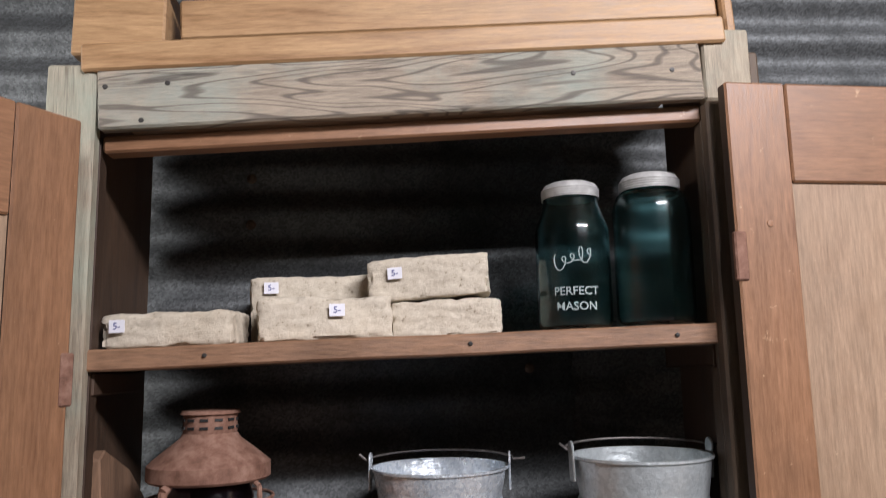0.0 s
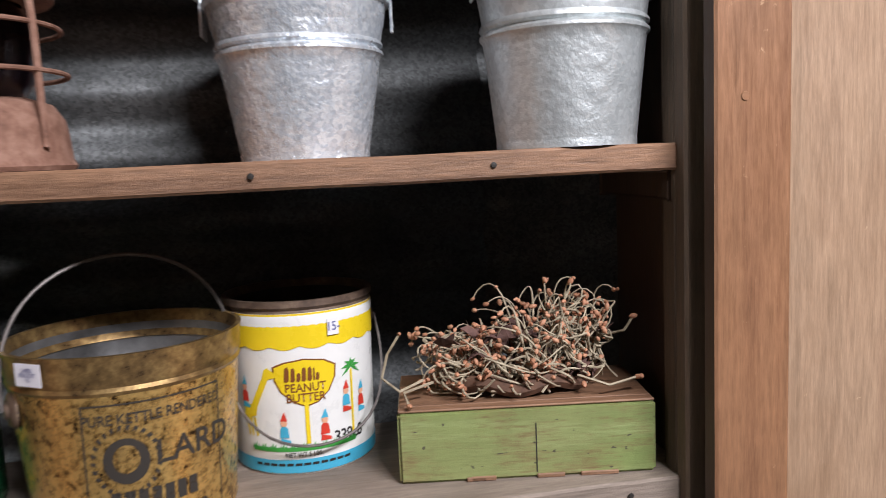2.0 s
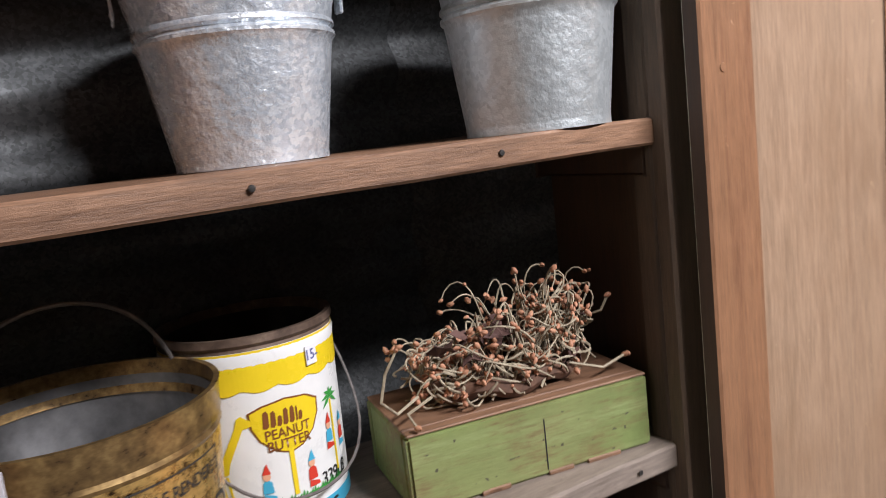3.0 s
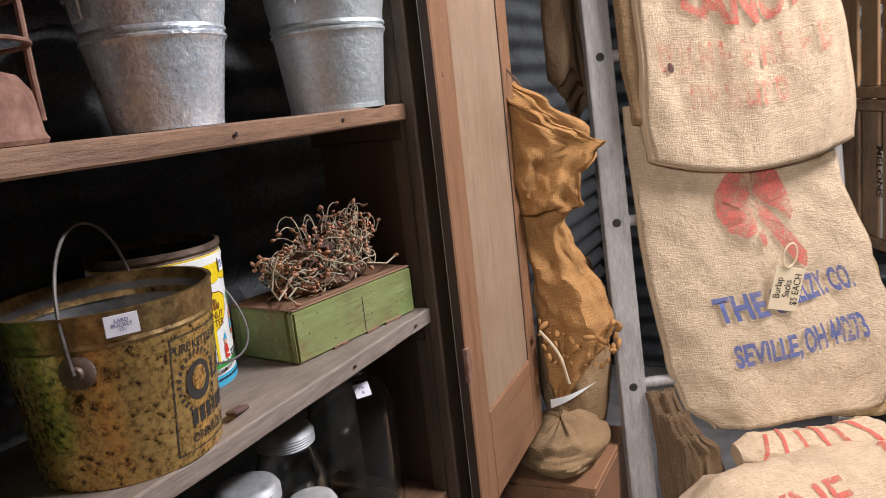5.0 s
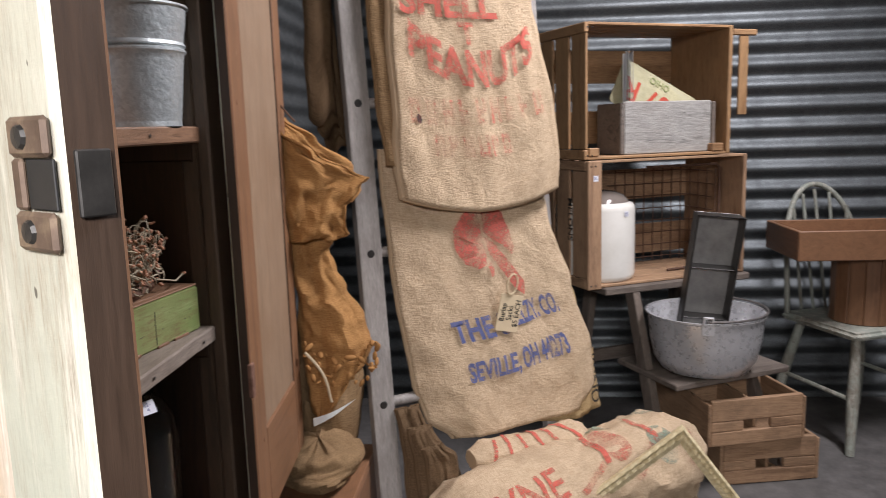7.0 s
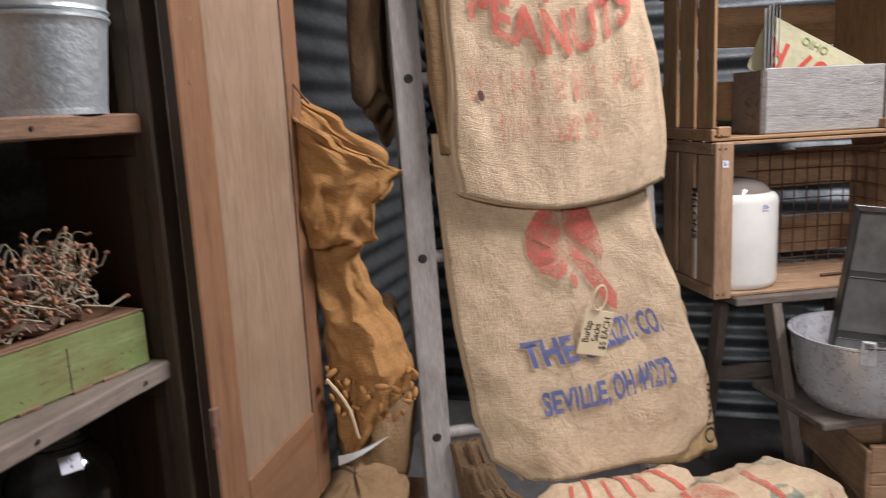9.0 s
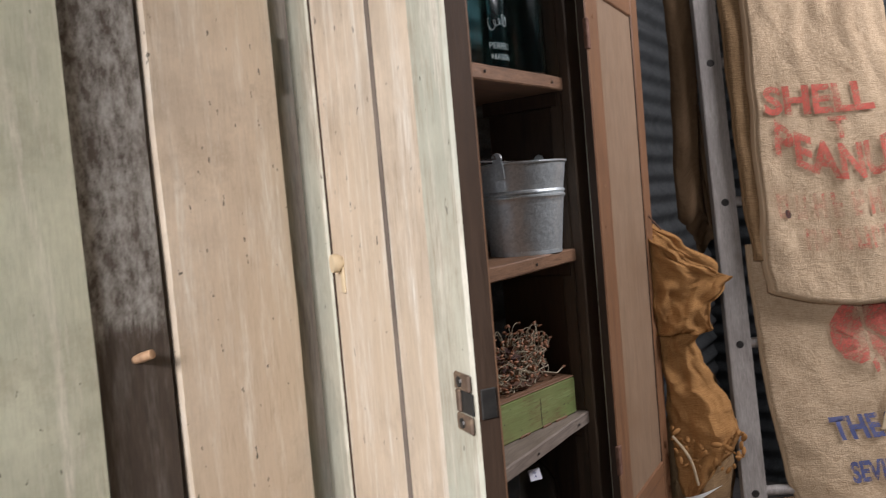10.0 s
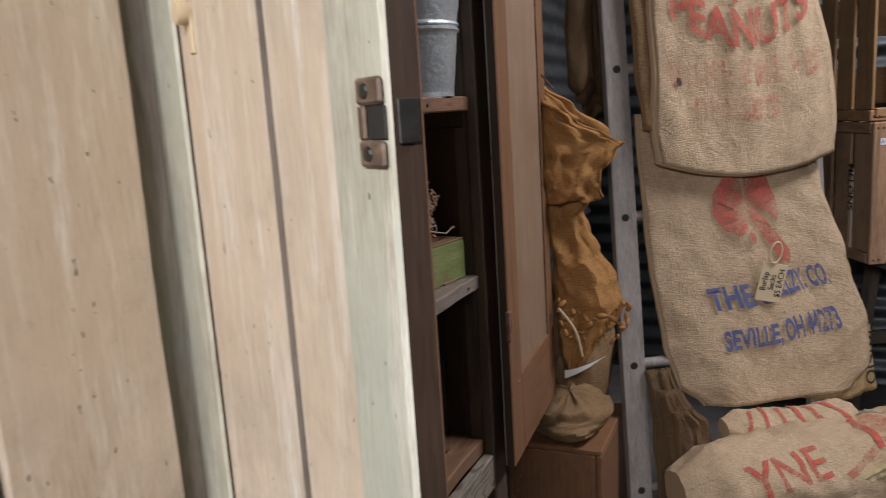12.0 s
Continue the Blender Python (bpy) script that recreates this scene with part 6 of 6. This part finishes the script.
stand = thing("wooden_box", pose(0.86, 0.98, 0), "plain brown wooden box holding folded sacks", "box")
for lo, hi, mm in (((-0.14, -0.12, 0), (0.17, -0.105, 0.4), STAIN_X), ((-0.14, 0.105, 0), (0.17, 0.12, 0.4), STAIN_X), ((-0.14, -0.1045, 0), (-0.125, 0.1045, 0.4), STAIN_Z), ((0.155, -0.1045, 0), (0.17, 0.1045, 0.4), STAIN_Z)):
    part("side_board", box(lo, hi, 0.003), mm, stand)
part("lid_board", box((-0.14, -0.12, 0.4005), (0.17, 0.12, 0.415), 0.003), STAIN_X, stand)
heap("folded_sack", (0.82, 0.96, 0.415), (0.13, 0.1, 0.05), 3.1, BURLAP_DARK, "crumpled tan burlap sack lying on a box")
heap("folded_sack", (0.955, 0.96, 0.415), (0.1, 0.085, 0.2), 8.2, BURLAP_DARK, "bulging tan burlap sack standing behind the orange one")


# ---- gilt frame leaning in front ----
gf = thing("picture_frame", pose(0.93, 0.152, 0.276, 0, 0, -90) @ pose(0, 0, 0, -8, 0, 0) @ pose(0, 0, 0, 0, -37, 0), "cream-gilt carved picture frame leaning against the rolled sack", "frame")
FW, FH, FB = 0.2, 0.13, 0.034


def moulding(a, b, inward):
    own = bmesh.new()
    prof = [(0, 0), (0, 0.016), (0.006, 0.021), (0.013, 0.014), (0.02, 0.017), (0.027, 0.01), (FB, 0.006), (FB, 0.0)]
    n = 60
    rings = []
    for k in range(n + 1):
        t = k / n
        ring = []
        for w, h in prof:
            lim = w
            p = a + (b - a) * t
            dirn = (b - a).normalized()
            p = a + dirn * (lim + ((b - a).length - 2 * lim) * t) + inward * w
            bump_ = 0.0025 * (math.sin(k * 1.57) if 0.004 < w < 0.03 else 0)
            ring.append(own.verts.new((p.x, -(h + bump_), p.z)))
        rings.append(ring)
    for r0, r1 in zip(rings, rings[1:]):
        for i in range(len(prof)):
            own.faces.new((r0[i], r0[(i + 1) % len(prof)], r1[(i + 1) % len(prof)], r1[i]))
    return own


cs = [Vector((-FW, 0, -FH)), Vector((FW, 0, -FH)), Vector((FW, 0, FH)), Vector((-FW, 0, FH))]
for k in range(4):
    a, b = cs[k], cs[(k + 1) % 4]
    inward = Vector((-(b - a).z, 0, (b - a).x)).normalized()
    part("carved_rail", moulding(a, b, inward), GILT, gf, "carved cream-gilt moulding", True)



# ---- crates on the step stand, turned a little to the walker ----
TURN_ALL = pose(1.75, 0.222, 0) @ pose(0, 0, 0, 0, 0, 25) @ pose(-1.76, -0.222, 0)

def slat_crate(m, w, d, h, label, mats, posts=True, slats=4):
    """A fruit crate on its side; its open face looks along -x."""
    c = thing("fruit_crate", m, label, "crate", "stacked fruit crates")
    my, mx, mz = mats
    t = 0.016
    n = slats
    for k in range(n):
        x0 = d * k / n + 0.003
        part("bottom_slat", box((x0, -w / 2 + t, 0), (x0 + d / n - 0.01, w / 2 - t, 0.01), 0.002), my, c)
        part("top_slat", box((x0, -w / 2 + t, h - 0.01), (x0 + d / n - 0.01, w / 2 - t, h), 0.002), my, c)
    for s in (-1, 1):
        y = s * (w / 2 - t / 2)
        y0, y1 = y - t / 2, y + t / 2
        if s > 0:
            for k in range(3):
                x0 = d * k / 3 + 0.004
                part("end_slat", box((x0, y0, 0.036), (x0 + d / 3 - 0.022, y1 - 0.006, h - 0.036), 0.002), mz, c)
            for z0 in (0.0, h - 0.035):
                part("end_batten", box((0, y0, z0), (d, y1, z0 + 0.034), 0.003), mx, c)
        else:
            part("end_board", box((0, y0, 0.0), (d, y1, h), 0.003), mz, c)
    for k in range(2):
        z0 = h * (0.1 + 0.5 * k)
        part("back_slat", box((d - 0.012, -w / 2 + t, z0), (d - 0.002, w / 2 - t, z0 + h * 0.27), 0.002), my, c)
    return c


def crate_nails(c, w, h):
    for y in (w / 2 - 0.03, w / 2 - 0.012):
        for z in (0.015, h - 0.018):
            part("nail", lathe([(0.0, 0.001), (0.003, 0.0008), (0.0035, 0.0)], 8), BLACKTIN, c, m=pose(-0.0005 if w < 0.65 else -0.0205, y, z, 0, -90, 0))


lowc = slat_crate(TURN_ALL @ pose(1.76, -0.128, 0.672), 0.7, 0.34, 0.45, "old brown slatted fruit crate lying on its side", (CRATE_Y, CRATE_X, CRATE_Z))
part("corner_post", box((-0.02, 0.295, 0.0), (-0.002, 0.35, 0.45), 0.003), CRATE_Z, lowc, "corner post")
wr = letters("MELONS", 0.045, stretch=0.9)
ob = part("stencil", wr, BLACK_INK, lowc, "dark stencilled word")
ob.matrix_basis = pose(0.1, 0.3515, 0.24, 90, 90, 180)
sticker(lowc, pose(-0.0205, 0.32, 0.39, 0, 0, -90), 0.018, 0.02, "8-")
upc = slat_crate(TURN_ALL @ pose(1.76, -0.085, 1.125), 0.62, 0.34, 0.46, "light orange slatted fruit crate lying on its side", (PINE_Y, PINE_Y, PINE_Z))
part("corner_block", box((0.0, 0.25, 0.011), (0.03, 0.29, 0.04), 0.003), PINE_Y, upc)
part("corner_block", box((0.0, -0.28, 0.011), (0.03, -0.23, 0.04), 0.003), PINE_Y, upc)
crate_nails(lowc, 0.7, 0.45)
crate_nails(upc, 0.62, 0.46)
part("loose_batten", box((0.0, -0.42, 0.425), (0.018, -0.312, 0.447), 0.003), PINE_Y, upc, "batten sticking out of the crate")
part("loose_slat", box((0.004, -0.385, 0.14), (0.014, -0.345, 0.424), 0.002), PINE_Z, upc, "loose hanging slat")

gb_ = thing("weathered_box", TURN_ALL @ pose(1.79, -0.105, 1.136), "grey weathered wooden box holding old number plates", "box")
for lo, hi, mm in (((0, -0.225, 0), (0.014, 0.15, 0.185), GREY_Y), ((0.13, -0.225, 0), (0.144, 0.15, 0.175), GREY_Y), ((-0.004, 0.1505, 0), (0.15, 0.168, 0.18), GREYDARK_Y), ((-0.004, -0.243, 0), (0.15, -0.2255, 0.18), GREYDARK_Y), ((0.0145, -0.225, 0), (0.1295, 0.15, 0.012), GREYDARK_Y)):
    part("board", box(lo, hi, 0.003), mm, gb_)


def plate(m, label, lettered):
    p = thing("number_plate", m, label, "plate", "number plates in the box")
    own = bmesh.new()
    pts = []
    for cx, cz, a0 in ((0.155, 0.07, 0), (-0.155, 0.07, 90), (-0.155, -0.07, 180), (0.155, -0.07, 270)):
        pts += [(cx + 0.014 * math.cos(radians(a0 + 15 * k)), cz + 0.014 * math.sin(radians(a0 + 15 * k))) for k in range(7)]
    f = own.faces.new([own.verts.new((0, y, z)) for y, z in pts])
    ext = bmesh.ops.extrude_face_region(own, geom=[f])
    for v in [g for g in ext["geom"] if isinstance(g, bmesh.types.BMVert)]:
        v.co.x += 0.0015
    part("sheet", own, PLATE if lettered else TINGREY, p)
    if lettered:
        red = plain("plate_red", (0.5, 0.08, 0.05), 0.4)
        for body, size, y, z, nm in (("867", 0.115, 0.045, 0.006, "number"), ("R", 0.115, -0.1, 0.006, "number"), ("OHIO", 0.034, 0.0, -0.062, "state")):
            ob = part(nm, letters(body, size), red if nm == "number" else GREENBOX, p, "raised red figures" if nm == "number" else "")
            ob.matrix_basis = pose(-0.002, -y * -1, z, 90, 0, -90)
    return p


for k in range(5):
    plate(TURN_ALL @ pose(1.845 + 0.012 * k, 0.0 - 0.012 * k, 1.32 + 0.006 * (k % 3), 0, 0, 48 + 4 * k) @ pose(0, 0, 0, 86 + 3 * k, 0, 0), "bent grey number plate standing in the box", False)
plate(TURN_ALL @ pose(1.822, -0.1, 1.325, 0, 6, 0) @ pose(0, 0, 0, 180 + 27, 0, 0), "cream number plate with red figures, upside down", True)

jug = thing("stoneware_jar", TURN_ALL @ pose(1.9, 0.08, 0.683) @ Matrix.Diagonal((1.22, 1.22, 1.04, 1)), "white stoneware jar with low dark glazed shoulder", "jar")
part("body", lathe([(0.001, 0.0), (0.1, 0.0), (0.106, 0.006), (0.108, 0.02), (0.108, 0.245), (0.106, 0.258), (0.1, 0.267), (0.09, 0.271)], 48), CERAMIC, jug, "white glazed body", True)
part("shoulder", lathe([(0.09, 0.271), (0.086, 0.28), (0.072, 0.296), (0.05, 0.307), (0.026, 0.312), (0.001, 0.313)], 48), plain("smoky_glaze", (0.2, 0.17, 0.15), 0.08), jug, "dark glossy domed shoulder", True)
sticker(jug, Matrix.Rotation(radians(-75), 4, "Z") @ pose(0, -0.109, 0.235), 0.018, 0.018, "25-")

basket = thing("wire_basket", TURN_ALL @ pose(1.98, -0.2, 0.683), "rusty wire basket with rounded corners lying in the crate", "basket")
for z in [0.02 + 0.05 * k for k in range(8)]:
    part("wire", tube([(-0.1, -0.22, z), (0.06, -0.24, z), (0.09, -0.2, z), (0.09, 0.13, z)], 0.0022, 6), RUSTWIRE, basket)
for y in [-0.22 + 0.045 * k for k in range(8)]:
    part("wire", tube([(0.09, y, 0.0), (0.09, y, 0.38)], 0.0022, 6), RUSTWIRE, basket)
for x in (-0.1, -0.05, 0.0, 0.05):
    part("wire", tube([(x, -0.235, 0.0), (x, -0.235, 0.38)], 0.0022, 6), RUSTWIRE, basket)
part("rim_wire", tube([(-0.12, 0.1, 0.4), (-0.12, -0.22, 0.4), (-0.11, -0.245, 0.385), (-0.11, -0.245, 0.03), (-0.12, -0.22, 0.01), (-0.12, 0.0, 0.005)], 0.005, 8), RUSTWIRE, basket, "thick rusty rim wire", True)

step = thing("step_stand", TURN_ALL @ pose(1.8, -0.13, 0.0), "weathered dark wooden step stand holding crates and a pan", "stand")
part("top_board", box((-0.06, -0.36, 0.645), (0.34, 0.28, 0.671), 0.004), GREYDARK_Y, step, "grey worn top board")
for s in (-1, 1):
    for x0, x1 in ((-0.03, -0.3), (0.24, 0.3)):
        bm = bmesh.new()
        own = box((-0.028, -0.015, 0), (0.028, 0.015, 0.648), 0.003)
        for v in own.verts:
            f = 1 - v.co.z / 0.648
            v.co.x += x0 + (x1 - x0) * f
            v.co.y += s * (0.2 + 0.04 * f) - 0.05
        join(bm, own)
        part("leg", bm, GREYDARK_Z, step, "splayed worn leg")
part("tread", box((-0.34, -0.29, 0.37), (-0.0, 0.19, 0.392), 0.004), GREYDARK_Y, step, "worn step board")
part("back_rail", box((0.24, -0.27, 0.3), (0.26, 0.17, 0.35), 0.003), GREYDARK_Y, step)
pot = thing("preserving_pan", pose(1.72, -0.185, 0.3925), "large round aluminium preserving pan with handle lugs", "pan")
part("bowl", lathe([(0.001, 0.0), (0.11, 0.0), (0.145, 0.012), (0.17, 0.05), (0.185, 0.12), (0.192, 0.2), (0.2, 0.205), (0.2, 0.21), (0.191, 0.21), (0.182, 0.12), (0.166, 0.052), (0.142, 0.016), (0.001, 0.006)], 64), ALU, pot, "dull aluminium bowl", True)
for a in (168, -12):
    bm = box((-0.02, -0.004, -0.03), (0.02, 0.0, 0.012), 0.003)
    tube([(-0.014, -0.003, 0.01), (-0.012, -0.003, 0.03), (0.012, -0.003, 0.03), (0.014, -0.003, 0.01)], 0.006, 8, bm)
    part("lug", bm, ALU, pot, "riveted handle lug", True, Matrix.Rotation(radians(a + 90), 4, "Z") @ pose(0, -0.194, 0.2))
part("bail", tube([Matrix.Rotation(radians(168), 4, "Z") @ Vector((0.2 * math.cos(b), 0.2 * math.sin(b), 0.218)) for b in [math.pi * k / 20 for k in range(21)]], 0.004, 8), WIRE, pot, "wire handle lying on the rim", True)
loaf = thing("bread_pan", pose(1.7, -0.15, 0.415, 0, 0, 0) @ pose(0, 0, 0, 0, -6, 0) @ pose(0, 0, 0, 6, 0, 0), "dark three-section bread pan leaning in the aluminium pan", "pan")
for lo, hi in (((0, -0.075, 0), (0.006, 0.075, 0.53)),):
    part("back_sheet", box((0.04, -0.075, 0), (0.043, 0.075, 0.53), 0.001), TINGREY, loaf, "dull tin floor of the pan")
for y in (-0.076, 0.074):
    part("side", box((-0.02, y, 0), (0.044, y + 0.002, 0.53), 0.0005), BLACKTIN, loaf)
for z in (0.0, 0.175, 0.35, 0.528):
    part("divider", box((-0.02, -0.0735, z), (0.0395, 0.0735, z + 0.002), 0.0005), BLACKTIN, loaf)
part("rolled_edge", tube([(-0.02, -0.076, 0), (-0.02, -0.076, 0.53), (-0.02, 0.076, 0.53), (-0.02, 0.076, 0.0)], 0.004, 8), BLACKTIN, loaf, "dark rolled edge", True)


def bottle_crate(m, label):
    c = thing("bottle_crate", m, label, "crate", "bottle crates on the floor")
    w, d, h = 0.36, 0.5, 0.15
    for s in (0, 1):
        y = -w / 2 if s == 0 else w / 2 - 0.012
        part("side_board", box((0.0, y, 0.0), (d, y + 0.012, h), 0.003), CRATE_X, c)
    for x in (0.0, d - 0.018):
        bm = bmesh.new()
        for lo, hi in (((x, -w / 2 + 0.0125, 0.0), (x + 0.018, w / 2 - 0.0125, 0.05)), ((x, -w / 2 + 0.0125, 0.0505), (x + 0.018, -0.05, 0.085)), ((x, 0.05, 0.0505), (x + 0.018, w / 2 - 0.0125, 0.085)), ((x, -w / 2 + 0.0125, 0.0855), (x + 0.018, w / 2 - 0.0125, h + 0.01))):
            box(lo, hi, 0.003, bm)
        part("end_board", bm, CRATE_Y, c, "worn end board with hand slot")
    part("base_board", box((0.0185, -w / 2 + 0.0125, 0.0), (d - 0.0185, w / 2 - 0.0125, 0.01), 0.002), CRATE_X, c)
    part("divider", box((0.0185, -0.006, 0.0105), (d - 0.0185, 0.006, h - 0.01), 0.002), CRATE_X, c)
    for y0, y1 in ((-w / 2 + 0.0125, -0.0065), (0.0065, w / 2 - 0.0125)):
        part("divider", box((d * 0.5, y0, 0.0105), (d * 0.5 + 0.01, y1, h - 0.012), 0.002), CRATE_Y, c)
    return c


bc1 = bottle_crate(pose(1.66, -0.4, 0.002, 0, 0, 10), "worn wooden bottle crate with faded red side on the floor")
bc2 = bottle_crate(pose(1.62, -0.34, 0.163, 0, 0, 14), "worn wooden bottle crate with hand slot, stacked on another")


# ---- pale chair with wooden boxes ----
chair = thing("chair", pose(2.15, -0.9, 0.0, 0, 0, 20), "pale green painted bow-back chair standing by the wall", "chair")
part("seat", box((-0.2, -0.21, 0.43), (0.2, 0.21, 0.46), 0.012, seg=3), CHAIRPAINT, chair)
for sx in (-1, 1):
    for sy in (-1, 1):
        part("leg", tube([(sx * 0.14, sy * 0.15, 0.435), (sx * 0.18, sy * 0.19, 0.22), (sx * 0.21, sy * 0.22, 0.0)], lambda t: 0.016 + 0.006 * math.sin(math.pi * t), 10), CHAIRPAINT, chair, smooth=True)
    part("stretcher", tube([(-0.18, sx * 0.19, 0.2), (0.18, sx * 0.19, 0.2)], 0.009, 8), CHAIRPAINT, chair, smooth=True)
part("bow", tube([(0.18 + 0.1 * math.sin(math.pi * k / 24), 0.19 * math.cos(math.pi * k / 24), 0.45 + 0.52 * abs(math.sin(math.pi * k / 24)) ** 0.6) for k in range(25)], 0.011, 10), CHAIRPAINT, chair, "bent back bow", True)
for k in range(5):
    y = -0.12 + 0.06 * k
    part("spindle", tube([(0.18, y, 0.455), (0.18 + 0.095 * (1 - (y / 0.19) ** 2), y * 1.1, 0.45 + 0.5 * (1 - (y / 0.2) ** 2) ** 0.35)], 0.006, 8), CHAIRPAINT, chair, smooth=True)
keg = thing("wooden_keg", pose(2.12, -0.9, 0.4605), "dark brown wooden keg standing on the chair", "keg")
for k in range(14):
    own = box((-0.026, -0.007, 0.0), (0.026, 0.007, 0.27), 0.003)
    part("stave", own, STAIN_Z, keg, m=Matrix.Rotation(2 * math.pi * k / 14, 4, "Z") @ pose(0, -0.115, 0))
part("lid", lathe([(0.001, 0.26), (0.112, 0.26), (0.112, 0.25), (0.001, 0.25)], 28), STAIN_X, keg)
tray = thing("wooden_tray", pose(2.08, -0.82, 0.7315), "reddish brown wooden tray lying on a keg", "tray")
for lo, hi in (((-0.17, -0.26, 0), (-0.155, 0.26, 0.11)), ((0.155, -0.26, 0), (0.17, 0.26, 0.11)), ((-0.1545, -0.26, 0), (0.1545, -0.245, 0.11)), ((-0.1545, 0.245, 0), (0.1545, 0.26, 0.11)), ((-0.1545, -0.2445, 0), (0.1545, 0.2445, 0.01))):
    part("side_board", box(lo, hi, 0.003), STAIN_X, tray)
